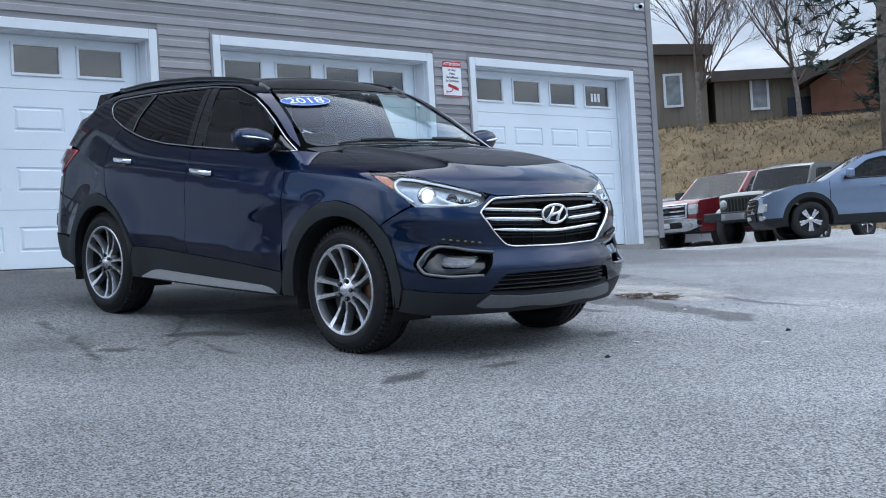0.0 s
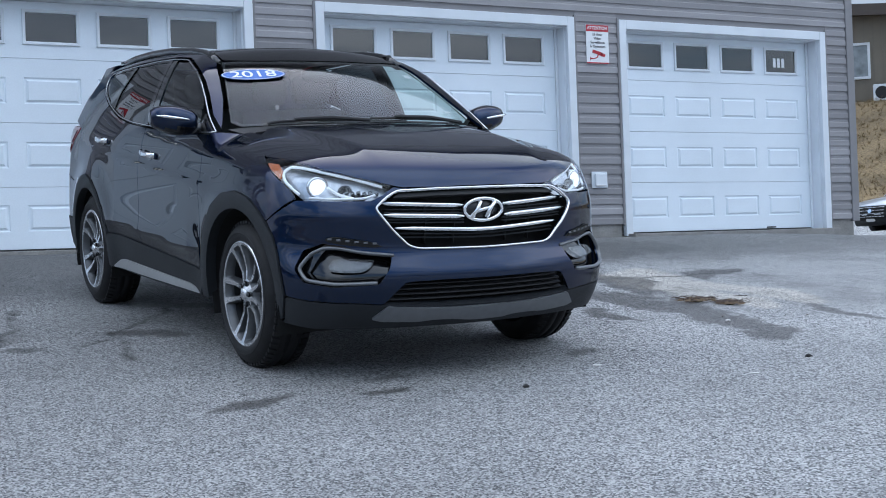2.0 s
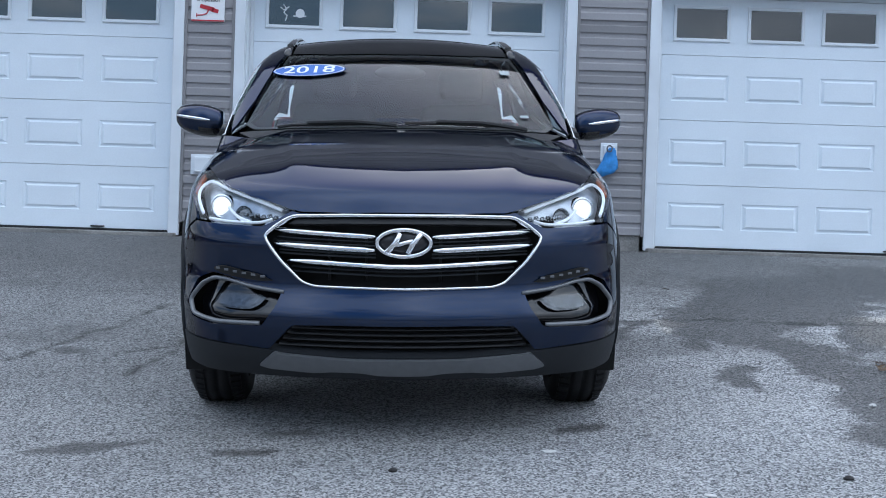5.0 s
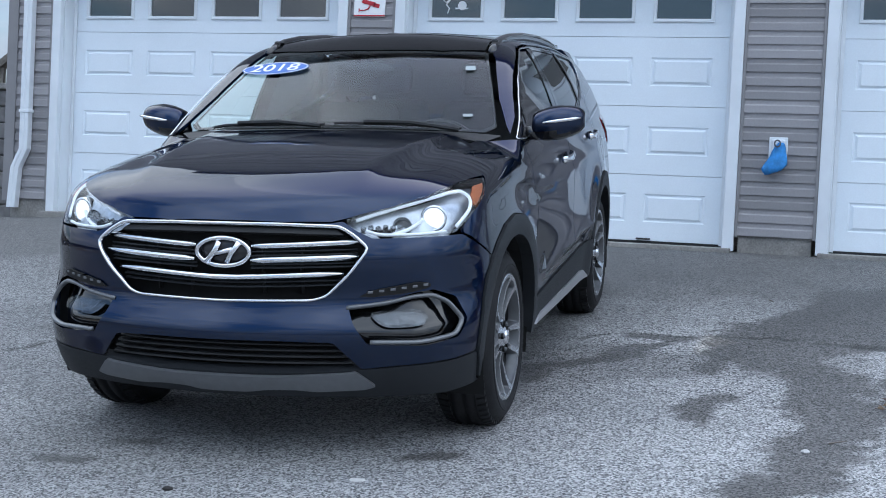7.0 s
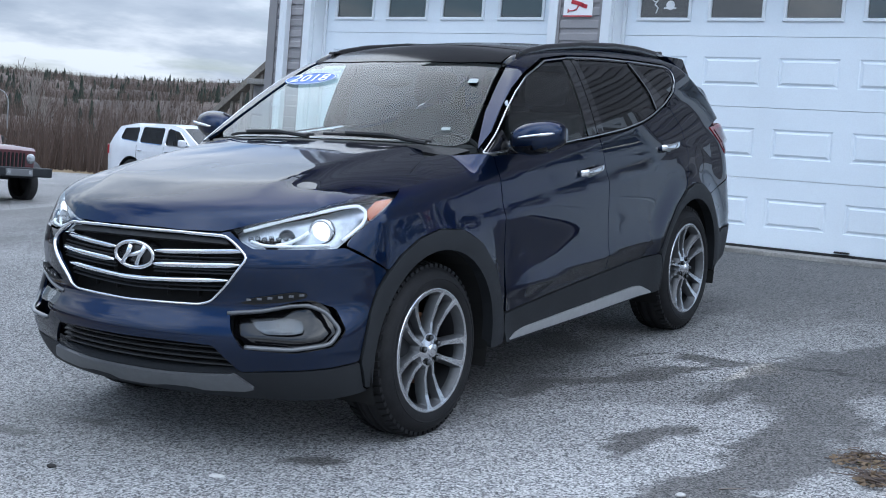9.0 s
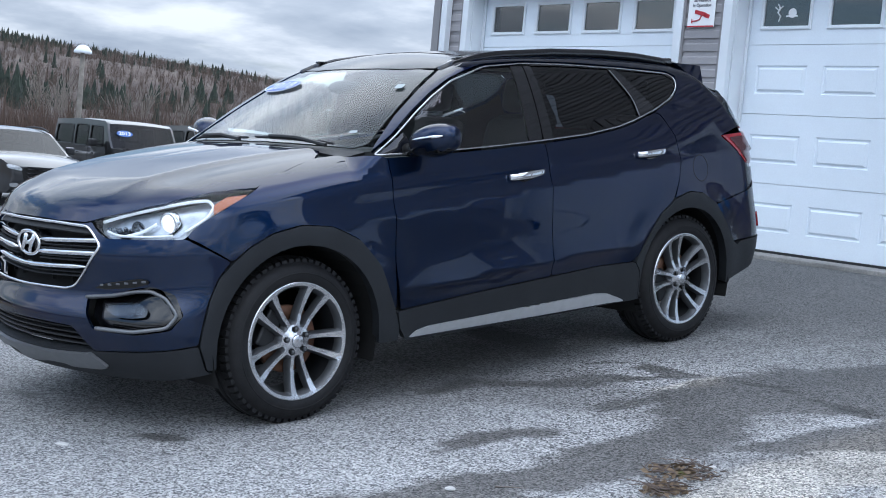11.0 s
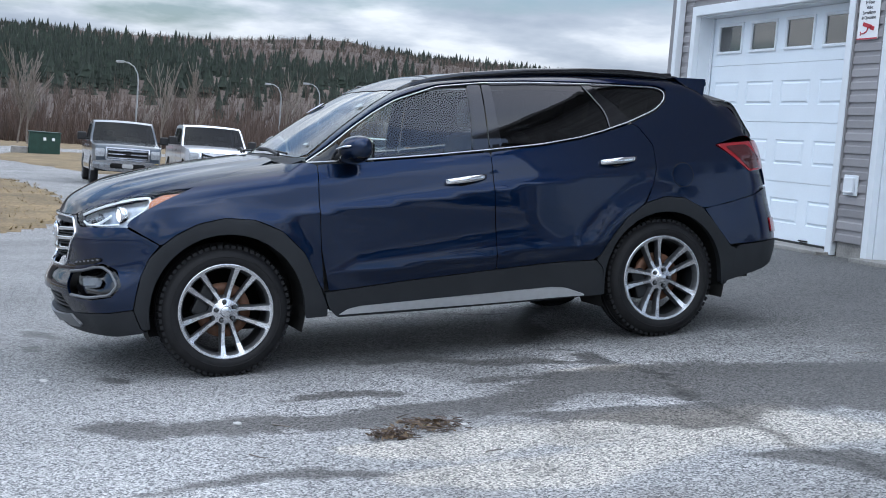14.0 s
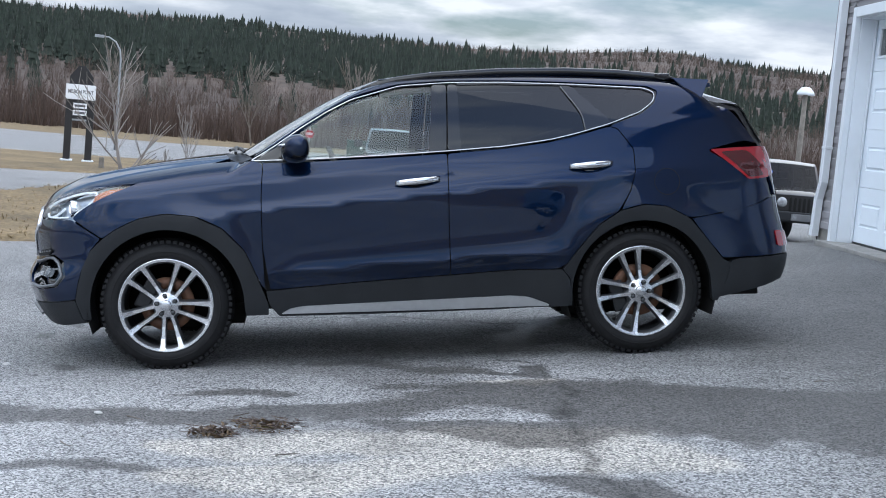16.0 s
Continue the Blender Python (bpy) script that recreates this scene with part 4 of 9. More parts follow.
def strip(name, pts, w, h, material, parent, mirror=False, closed=False, lift=0.0, label="", way="side", step=0.02, rounds=0, taper=False):
    """A moulding of width w and height h that follows points on the body."""
    q = resample(flat(way, pts), step, closed)
    if rounds:
        q = soften(q, rounds, closed)
    P = land(way, q)
    N = normals(P)
    n = len(P)
    T_ = (np.roll(P, -1, 0) - np.roll(P, 1, 0))
    if not closed:
        T_[0], T_[-1] = P[1] - P[0], P[-1] - P[-2]
    T_ /= np.linalg.norm(T_, axis=1, keepdims=True)
    B = np.cross(T_, N)
    prof = [(-0.5, -0.3), (-0.5, 0.35), (-0.3, 0.85), (0, 1.0), (0.3, 0.85), (0.5, 0.35), (0.5, -0.3)]
    obs = []
    for s in ((1, -1) if mirror else (1,)):
        bm = bmesh.new()
        rings = []
        for i in range(n):
            k = 1.0
            if taper:
                u = i / (n - 1)
                k = min(1.0, 0.5 + 5 * u, 0.5 + 5 * (1 - u))
            rings.append([bm.verts.new((P[i] + B[i] * a * w * k + N[i] * (b * h + lift)) * (1, s, 1)) for a, b in prof])
        for i in range(n if closed else n - 1):
            a, b = rings[i], rings[(i + 1) % n]
            for k in range(len(prof) - 1):
                bm.faces.new((a[k], a[k + 1], b[k + 1], b[k]))
        if not closed:
            bm.faces.new(rings[0]); bm.faces.new(rings[-1][::-1])
        bmesh.ops.recalc_face_normals(bm, faces=bm.faces)
        par = parent if not isinstance(parent, (list, tuple)) else parent[0 if s > 0 else 1]
        obs.append(finish(name, bm, material, par, label, smooth=True))
    return obs if mirror else obs[0]


M["screen_glass"] = glass("windscreen_glass", (0.82, 0.90, 0.88), ior=1.52)
M["front_glass"] = glass("door_glass", (0.84, 0.92, 0.89), ior=1.7)
M["privacy_glass"] = glass("dark_privacy_glass", (0.05, 0.055, 0.06), ior=1.6)
M["lens"] = glass("clear_lamp_lens", (0.93, 0.95, 0.97), ior=1.38)
M["red_lens"] = mat("red_tail_lamp_plastic", (0.30, 0.006, 0.014), 0.12, 0, 0.5, coat=1.0)
M["red_dark"] = mat("dark_red_reflector", (0.07, 0.004, 0.006), 0.15, 0, 0.5, coat=1.0)
M["amber"] = mat("amber_reflector", (0.42, 0.12, 0.035), 0.25, coat=0.6)
M["fog_bowl"] = mat("dark_fog_lamp_reflector", (0.11, 0.115, 0.12), 0.2, 0.9, noise_scale=60, amount=0.5)
M["bowl"] = mat("headlamp_chrome_bowl", (0.30, 0.315, 0.33), 0.22, 0.9, noise_scale=25, amount=0.2)
M["bowl_dark"] = mat("headlamp_grey_bezel", (0.50, 0.53, 0.57), 0.30, 0.7, noise_scale=22, amount=0.25)
M["guide"] = mat("white_light_guide", (0.85, 0.88, 0.9), 0.3, emit=(0.95, 0.98, 1.0), strength=0.12)
M["lamp_on"] = mat("lit_projector_glass", (0.9, 0.9, 0.88), 0.1, emit=(1.0, 0.97, 0.90), strength=0.7)
M["led"] = mat("clear_led_lens", (0.12, 0.125, 0.135), 0.2, 0.2, coat=0.6)
M["seat"] = mat("charcoal_seat_cloth", (0.035, 0.035, 0.036), 0.85, noise_scale=8, amount=0.15, bump=0.3, bump_scale=260)
M["dash"] = mat("dark_dashboard_plastic", (0.016, 0.016, 0.017), 0.6, noise_scale=10, amount=0.15)
M["beige"] = mat("grey_beige_headliner", (0.22, 0.215, 0.20), 0.9, noise_scale=9, amount=0.1)
M["label_blue"] = mat("blue_window_sticker", (0.04, 0.14, 0.50), 0.35)
M["band"] = mat("black_printed_border", (0.006, 0.006, 0.007), 0.7, 0, 0.1)
M["decal_pale"] = mat("faded_pale_sticker", (0.36, 0.42, 0.42), 0.5)
M["emblem_black"] = mat("black_emblem_ground", (0.02, 0.02, 0.022), 0.2)


# ---- the SUV ----
CAR = Matrix(((0.0472, 0.9678, -0.0197, 8.427), (-0.9623, 0.0448, -0.1055, 7.617), (-0.1044, 0.0247, 0.9631, 1.757), (0, 0, 0, 1)))
BELT = [(0.80, 1.166), (0.47, 1.170), (0.1, 1.182), (-0.255, 1.199), (-0.59, 1.22), (-0.85, 1.252), (-1.0, 1.283), (-1.2, 1.335), (-1.40, 1.405), (-1.485, 1.465)]
EAVE = [(-1.50, 1.515), (-1.44, 1.543), (-1.04, 1.570), (-0.6, 1.590), (-0.29, 1.594), (0.0, 1.578), (0.28, 1.503), (0.42, 1.435), (0.56, 1.352), (0.72, 1.245), (0.85, 1.168)]
ARCH_F = [(0.775, 0.36), (0.816, 0.473), (0.86, 0.58), (0.90, 0.668), (1.02, 0.795), (1.17, 0.865), (1.33, 0.883), (1.48, 0.858), (1.60, 0.805), (1.68, 0.75)]
ARCH_R = [(-0.898, 0.515), (-0.98, 0.615), (-1.11, 0.762), (-1.24, 0.842), (-1.377, 0.873), (-1.51, 0.858), (-1.643, 0.79), (-1.742, 0.675), (-1.845, 0.545)]
SILL_TOP = [(-0.898, 0.515), (-0.6, 0.515), (-0.255, 0.497), (0.3, 0.47), (0.76, 0.44)]


def arc(xc, zc, r, a0, a1, n=18):
    return [(xc + r * math.cos(radians(a0 + (a1 - a0) * k / n)), zc + r * math.sin(radians(a0 + (a1 - a0) * k / n))) for k in range(n + 1)]


def sides(pts):
    return [tuple(p) for p in land("side", list(pts))]


def build_suv():
    suv = thing("suv", CAR, "navy blue metallic SUV with chrome grille and grey cladding", "car")
    pt = M["paint"]
    split = -0.255

    # -- doors --
    fd = sides([(0.787, 1.150), (0.80, 0.96), (0.80, 0.68), (0.765, 0.44)] + [p for p in SILL_TOP[::-1] if p[0] < 0.7 and p[0] >= split] + [(split + 0.004, 0.8), (split, 1.186)] + [(x, z - 0.012) for x, z in BELT[::-1] if x > split])
    front_door = panel("front_door", "side", fd, pt, suv, step=0.028, mirror=True)
    rear_arch = [(-0.93, 0.545), (-0.98, 0.615), (-1.11, 0.762), (-1.225, 0.835)]
    rd = sides([(split, 1.186), (split + 0.004, 0.8), (split, 0.497), (-0.6, 0.515), (-0.87, 0.515)] + rear_arch + [(-1.30, 0.95), (-1.335, 1.06), (-1.335, 1.19), (-1.25, 1.31)] + [(x, z - 0.012) for x, z in BELT[::-1] if -1.21 < x < split])
    rear_door = panel("rear_door", "side", rd, pt, suv, step=0.028, mirror=True)

    # -- fender --
    fen = [(1.50, .84, 1.052), (1.43, .795, 1.09), (1.29, .755, 1.113), (1.08, .68, 1.16), (0.95, .70, 1.182)] + sides([(0.86, 1.163), (0.787, 1.150), (0.80, 0.96), (0.80, 0.68), (0.79, 0.44)] + ARCH_F[1:] + [(1.77, 0.81), (1.853, 0.862), (1.824, 0.897), (1.69, 0.972), (1.554, 1.028)])
    panel("fender", "slant", fen, pt, suv, step=0.026, mirror=True)

    # -- one pressing from windscreen pillar over the doors to the rear corner --
    uni = [(0.845, .80, 1.176), (0.80, .76, 1.195), (0.62, .70, 1.335), (.43, .645, 1.45), (.215, .585, 1.565), (.05, .565, 1.605), (-.4, .555, 1.635), (-.8, .555, 1.64), (-1.3, .56, 1.625), (-1.66, .585, 1.59),
           (-1.80, .66, 1.52), (-1.93, .70, 1.39), (-2.05, .73, 1.255), (-2.09, .75, 1.195), (-1.78, .855, 1.185), (-1.90, .86, 1.10), (-2.03, .878, .997), (-2.12, .82, 0.98), (-2.16, .80, 0.90)]
    uni += sides([(-2.0, .846), (-1.85, .815), (-1.70, .79)]) + sides([p for p in ARCH_R[::-1] if p[0] < -1.2 and p[0] > -1.66])
    uni += sides([(-1.30, 0.95), (-1.335, 1.06), (-1.335, 1.19), (-1.25, 1.31)]) + sides([(x, z - 0.012) for x, z in BELT if x < -1.15])
    uni += sides([(x - 0.014 * (x < -1.3), z + 0.012) for x, z in EAVE])
    panel("body_side", "slant", uni, pt, suv, step=0.024, rounds=1, mirror=True)

    # -- bonnet --
    hood = [(2.13, 0, .914), (2.12, .22, .913), (2.085, .40, .915), (2.062, .455, .928), (1.99, .60, .972), (1.895, .71, 1.008), (1.775, .768, 1.034), (1.645, .80, 1.05), (1.50, .835, 1.056),
            (1.43, .795, 1.09), (1.29, .755, 1.113), (1.08, .68, 1.16), (0.985, .60, 1.185), (1.02, .35, 1.20), (1.05, 0, 1.205)]
    panel("bonnet", "nose", mirrored(hood), pt, suv, step=0.028, rounds=1)
    cowl = [(1.05, 0, 1.205), (1.02, .35, 1.20), (0.985, .60, 1.185), (.95, .70, 1.18), (0.845, .78, 1.178), (.865, .70, 1.195), (.93, .4, 1.215), (.965, 0, 1.225)]
    panel("cowl", "nose", mirrored(cowl), M["black_plastic"], suv, step=0.04, gap=0.001, lift=-0.008)

    # -- windscreen and roof --
    ws = [(.965, 0, 1.225), (.93, .4, 1.215), (.865, .70, 1.195), (0.80, .745, 1.205), (0.62, .688, 1.34), (.43, .63, 1.455), (.235, .575, 1.56), (.28, .35, 1.585), (.30, 0, 1.59)]
    screen = panel("windscreen", "nose", mirrored(ws), M["screen_glass"], suv, step=0.04, rounds=1, depth=0.004, lift=-0.003)
    rim = [(0.965, 0, 1.225), (.93, .4, 1.215), (.865, .70, 1.195), (0.80, .745, 1.205), (0.62, .688, 1.34), (.43, .63, 1.455), (.235, .575, 1.56), (.28, .35, 1.585), (.30, 0, 1.59)]
    inner = [(.935, 0, 1.238), (.90, .4, 1.228), (.838, .685, 1.207), (0.778, .725, 1.219), (0.61, .672, 1.342), (.43, .616, 1.452), (.262, .560, 1.543), (.312, .35, 1.566), (.335, 0, 1.571)]
    panel("windscreen_band", "nose", mirrored(rim), M["band"], suv, holes=[mirrored(inner)], step=0.04, rounds=1, depth=0.002, lift=-0.006, label="black printed band round the windscreen")
    roof_edge = [(.30, 0, 1.592), (.28, .35, 1.588), (.225, .56, 1.568), (.05, .545, 1.605), (-.4, .54, 1.637), (-.9, .54, 1.64), (-1.3, .545, 1.625), (-1.66, .57, 1.592), (-1.72, .35, 1.60), (-1.73, 0, 1.605)]
    panel("roof", "top", mirrored(roof_edge), M["roof_black"], suv, step=0.05, rounds=1, gap=0.003, label="gloss black panoramic roof")
    seam = [(-.02, 0, 1.65), (-.035, .3, 1.645), (-.05, .53, 1.62)]
    strip("roof_seam", [(x, -y, z) for x, y, z in seam[::-1]][:-1] + seam, 0.012, 0.002, M["liner"], suv, way="top")

    # -- side glass --
    def belt_z(x):
        return float(curve(x, [p[0] for p in BELT[::-1]], [p[1] for p in BELT[::-1]]))

    ew = [p for p in EAVE if p[0] > -0.15 and p[1] > 1.2]
    fg = [(0.62, belt_z(0.6) + .008), (0.2, belt_z(.2) + .008), (-0.15, belt_z(-.15) + .008), (-0.185, 1.57)] + [(x, z - 0.014) for x, z in ew if x < 0.68]
    panel("front_window", "side", sides(fg), M["front_glass"], front_door, step=0.05, gap=-0.006, lift=-0.008, depth=0.004, mirror=True)
    tri = [(0.84, 1.169), (0.62, belt_z(.6) + .006), (0.66, 1.272), (0.72, 1.236)]
    panel("mirror_sail", "side", sides(tri), M["black_gloss"], front_door, step=0.04, gap=0.001, lift=-0.004, mirror=True)
    bp = [(-0.15, belt_z(-.15) + .006), (-0.252, belt_z(-.252) + .006), (-0.272, 1.586), (-0.185, 1.583)]
    panel("pillar_trim", "side", sides(bp), M["black_gloss"], front_door, step=0.04, gap=0.001, lift=-0.003, mirror=True)
    bp = [(-0.258, belt_z(-.258) + .006), (-0.335, belt_z(-.33) + .006), (-0.335, 1.584), (-0.278, 1.586)]
    panel("pillar_trim", "side", sides(bp), M["black_gloss"], rear_door, step=0.04, gap=0.001, lift=-0.003, mirror=True)
    rg = [(-0.335, belt_z(-.335) + .008), (-0.6, belt_z(-.6) + .008), (-0.9, belt_z(-.9) + .008), (-1.06, belt_z(-1.06) + .008), (-1.05, 1.40), (-0.93, 1.563), (-0.6, 1.577), (-0.335, 1.582)]
    panel("rear_window", "side", sides(rg), M["privacy_glass"], rear_door, step=0.05, gap=-0.016, lift=-0.008, depth=0.004, mirror=True)
    rq = [(-1.06, belt_z(-1.06) + .006), (-1.225, belt_z(-1.225) + .006), (-1.0, 1.565), (-0.93, 1.567), (-1.05, 1.40)]
    panel("pillar_trim", "side", sides(rq), M["black_gloss"], rear_door, step=0.04, gap=0.001, lift=-0.003, mirror=True)
    qg = [(-1.235, belt_z(-1.235) + .008)] + [(x, z + .008) for x, z in BELT if x < -1.3] + [(x, z - 0.010) for x, z in EAVE if x < -1.3] + [(-1.01, 1.560)]
    panel("quarter_window", "side", sides(qg), M["privacy_glass"], suv, step=0.05, gap=-0.025, lift=-0.007, depth=0.004, mirror=True)
    ring = BELT + EAVE
    loop = [(0.86, 1.1675)] + ring
    strip("window_moulding", sides(loop), 0.0085, 0.0035, M["moulding"], suv, mirror=True, closed=True, rounds=3, step=0.018, label="chrome window surround")
    strip("window_moulding", sides([(-1.062, belt_z(-1.06) + 0.01), (-1.05, 1.40), (-0.94, 1.56)]), 0.007, 0.003, M["silver"], rear_door, mirror=True, rounds=4, label="slim grey upright")

    # -- sill and arch cladding --
    sill = sides([(0.775, 0.36), (0.79, 0.44), (0.74, 0.44)] + SILL_TOP[::-1][1:] + [(-0.94, 0.46), (-0.955, 0.30), (-0.5, 0.288), (0.2, 0.285), (0.72, 0.288)])
    panel("sill_cladding", "side", sill, M["cladding"], suv, step=0.03, lift=0.008, depth=0.03, mirror=True)
    silver = sides([(0.715, 0.303), (0.66, 0.335), (0.58, 0.348), (0.0, 0.360), (-0.60, 0.372), (-0.70, 0.362), (-0.82, 0.318), (-0.83, 0.304), (-0.2, 0.300)])
    panel("sill_strip", "side", silver, M["sill_silver"], suv, step=0.03, lift=0.016, depth=0.014, mirror=True, label="satin silver strip along the sill")
    inn_f = arc(1.335, 0.37, 0.425, 172, -2)
    arch_f = [(0.775, 0.30)] + ARCH_F + [(1.744, 0.69), (1.79, 0.60), (1.822, 0.50), (1.84, 0.413), (1.80, 0.30), (1.755, 0.30)] + inn_f[::-1] + [(0.905, 0.30)]
    panel("arch_cladding", "side", sides(arch_f), M["cladding"], suv, step=0.022, rounds=1, lift=0.010, depth=0.055, mirror=True)
    inn_r = arc(-1.365, 0.37, 0.412, 4, 178)
    arch_r = [(-0.94, 0.30), (-0.94, 0.46), (-0.898, 0.515)] + ARCH_R[1:] + [(-1.90, 0.52), (-1.86, 0.40), (-1.82, 0.30), (-1.785, 0.30)] + inn_r[::-1] + [(-0.955, 0.30)]
    panel("arch_cladding", "side", sides(arch_r), M["cladding"], suv, step=0.022, rounds=1, lift=0.010, depth=0.055, mirror=True)

    # -- front bumper --
    grille = [(2.13, 0, .906), (2.11, .22, .905), (2.08, .43, .898), (2.06, .475, .868), (2.05, .524, .822), (2.08, .45, .72), (2.11, .385, .647), (2.13, .34, .632), (2.18, 0, .626)]
    lowgr = [Fp(0, .482), Fp(.25, .482), Fp(.42, .478), Fp(.505, .382), Fp(.25, .366), Fp(0, .362)]
    fogo = [Fp(.475, .607), Fp(.60, .622), (2.03, .70, .650), (1.97, .755, .660), (1.915, .83, .628), (1.885, .855, .545), (1.92, .82, .487), (2.02, .72, .468), Fp(.55, .478), Fp(.50, .55)]
    bump = [(2.13, 0, .912), (2.12, .22, .911), (2.085, .40, .912), (2.07, .44, .92), (2.085, .498, .886), (2.075, .558, .858), (1.99, .719, .858), (1.892, .826, .859)] + sides([(1.853, 0.860), (1.77, 0.808), (1.685, 0.755), (1.744, 0.69), (1.79, 0.60), (1.822, 0.50), (1.84, 0.415)]) + [(1.92, .81, .402), (2.05, .62, .388), (2.10, .51, .378), Fp(.43, .482), Fp(.25, .488), Fp(0, .488)]
    panel("front_bumper", "wrap", mirrored(bump), pt, suv, holes=[mirrored(grille), fogo, [(x, -y, z) for x, y, z in fogo]], step=0.022, rounds=1)
    skid = [Fp(0, .358), Fp(.2, .358), Fp(.3, .362), Fp(.475, .372), Fp(.50, .378), Fp(.565, .315), Fp(.52, .302), Fp(.3, .292), Fp(0, .288)]
    chin = [Fp(0, .366), Fp(.25, .366), Fp(.49, .378), (2.05, .62, .386), (1.92, .81, .400)] + sides([(1.84, 0.413), (1.80, 0.30), (1.76, 0.285)]) + [(1.92, .79, .262), (2.05, .55, .258), (2.10, .3, .26), (2.11, 0, .26)]
    panel("lower_bumper", "wrap", mirrored(chin), M["cladding"], suv, step=0.03, rounds=1, lift=0.002, depth=0.05)
    panel("skid_plate", "wrap", mirrored(skid), M["silver"], suv, step=0.025, rounds=1, lift=0.016, depth=0.03, label="satin silver skid plate", sag=lambda p: 0.012 * np.exp(-(((np.abs(p[:, 1]) - 0.22) / 0.10) ** 4)) * (p[:, 2] < 0.335))
    # lower grille
    lg = panel("lower_grille", "wrap", mirrored(lowgr), M["liner"], suv, step=0.05, rounds=1, gap=-0.012, lift=-0.07, depth=0)
    for k in range(4):
        z = 0.388 + 0.026 * k
        w_ = 0.50 - 0.7 * (z - 0.38)
        strip("grille_bar", [Fp(y, z) for y in np.linspace(-w_, w_, 9)], 0.010, 0.02, M["black_plastic"], lg, way="front", lift=-0.045)
    # main grille
    gr = panel("grille", "wrap", mirrored(grille), M["liner"], suv, step=0.05, rounds=1, gap=-0.01, lift=-0.085, depth=0, label="black grille with chrome bars")
    strip("grille_frame", mirrored(grille), 0.012, 0.010, M["chrome"], gr, way="wrap", closed=True, rounds=1, label="chrome grille surround", lift=0.002)
    crown = [(2.13, 0, .904), (2.11, .22, .903), (2.08, .42, .896), (2.08, .45, .872), (2.11, .22, .879), (2.13, 0, .880)]
    panel("grille_top", "wrap", mirrored(crown), M["black_plastic"], gr, step=0.05, rounds=1, lift=-0.012, depth=0.02)
    for z, y0, y1 in ((0.842, .112, .522), (0.782, .115, .512), (0.712, 0.0, .458)):
        runs = [(y0, y1), (-y1, -y0)] if y0 else [(-y1, y1)]
        for a, b in runs:
            strip("grille_bar", [Fp(y, z - 0.010 * (1 - abs(y) / 0.5) + 0.014 * (abs(y) / 0.5)) for y in np.linspace(a, b, 10)], 0.023, 0.016, M["chrome"], gr, way="front", lift=-0.035, taper=True, label="chrome bar")
            for dz in (0.028, 0.044):
                strip("grille_slat", [Fp(y, z - dz + 0.014 * (abs(y) / 0.5)) for y in np.linspace(a * .97, b * .97, 10)], 0.007, 0.012, M["cladding"], gr, way="front", lift=-0.042)
    for y in (-.30, -.15, .15, .30):
        strip("grille_rib", [Fp(y, z) for z in (0.65, 0.75, 0.86)], 0.010, 0.01, M["black_plastic"], gr, way="front", lift=-0.065)
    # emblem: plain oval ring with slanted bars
    ec = np.array(Fp(0, 0.803)) - (0.036, 0, 0)
    bm = bmesh.new()
    tube(bm, [(ec[0] - 0.012 * math.cos(a) * 0, ec[1] + 0.104 * math.cos(a), ec[2] + 0.052 * math.sin(a)) for a in np.linspace(0, 2 * math.pi, 41)[:-1]], 0.009, 8, closed=True)
    for s in (-1, 1):
        tube(bm, [(ec[0], s * 0.040 - 0.026, ec[2] - 0.038), (ec[0] + 0.004, s * 0.036, ec[2]), (ec[0], s * 0.040 + 0.026, ec[2] + 0.038)], [0.014, 0.011, 0.014], 6)
    tube(bm, [(ec[0], -0.04, ec[2] - 0.012), (ec[0] + 0.003, 0.0, ec[2]), (ec[0], 0.04, ec[2] + 0.012)], 0.010, 6)
    em = part("emblem", fix(bm), M["chrome"], gr, "chrome oval emblem", smooth=True)
    bm = bmesh.new()
    lathe(bm, [(0.0, 0.0), (0.9, 0.0), (1.0, -0.015), (1.02, -0.06)], 40, "x")
    bmesh.ops.transform(bm, matrix=Matrix.Translation((ec[0] - 0.006, 0, ec[2])) @ Matrix.Diagonal((1, 0.104, 0.052, 1)), verts=bm.verts)
    part("emblem_ground", fix(bm), M["emblem_black"], em, smooth=True)

    # -- fog lamps --
    for s in (1, -1):
        fl = [(x, s * y, z) for x, y, z in fogo]
        pod = panel("fog_lamp_pod", "wrap", fl, M["black_gloss"], suv, step=0.03, rounds=1, gap=-0.01, lift=-0.06, depth=0, label="black fog lamp recess")
        mir = lambda l: [(x, s * y, z) for x, y, z in l]
        brk = [Fp(.465, .606), Fp(.60, .620), (2.03, .70, .640), (1.975, .75, .643), (1.935, .80, .615), (1.90, .84, .548), (1.925, .81, .497), (2.03, .71, .480), Fp(.56, .484)]
        strip("fog_lamp_trim", mir(brk), 0.016, 0.012, M["silver"], pod, way="wrap", rounds=1, lift=-0.004, label="satin chrome bracket")
        lamp = mir([Fp(.545, .597), Fp(.62, .60), (2.03, .715, .603), (2.0, .745, .585), (2.0, .74, .553), (2.05, .68, .545), Fp(.62, .545), Fp(.58, .565)])
        panel("fog_lamp_bowl", "wrap", lamp, M["fog_bowl"], pod, step=0.02, rounds=2, lift=-0.045, depth=0)
        panel("fog_lamp_lens", "wrap", lamp, M["lens"], pod, step=0.02, rounds=2, lift=-0.018, depth=0.02)
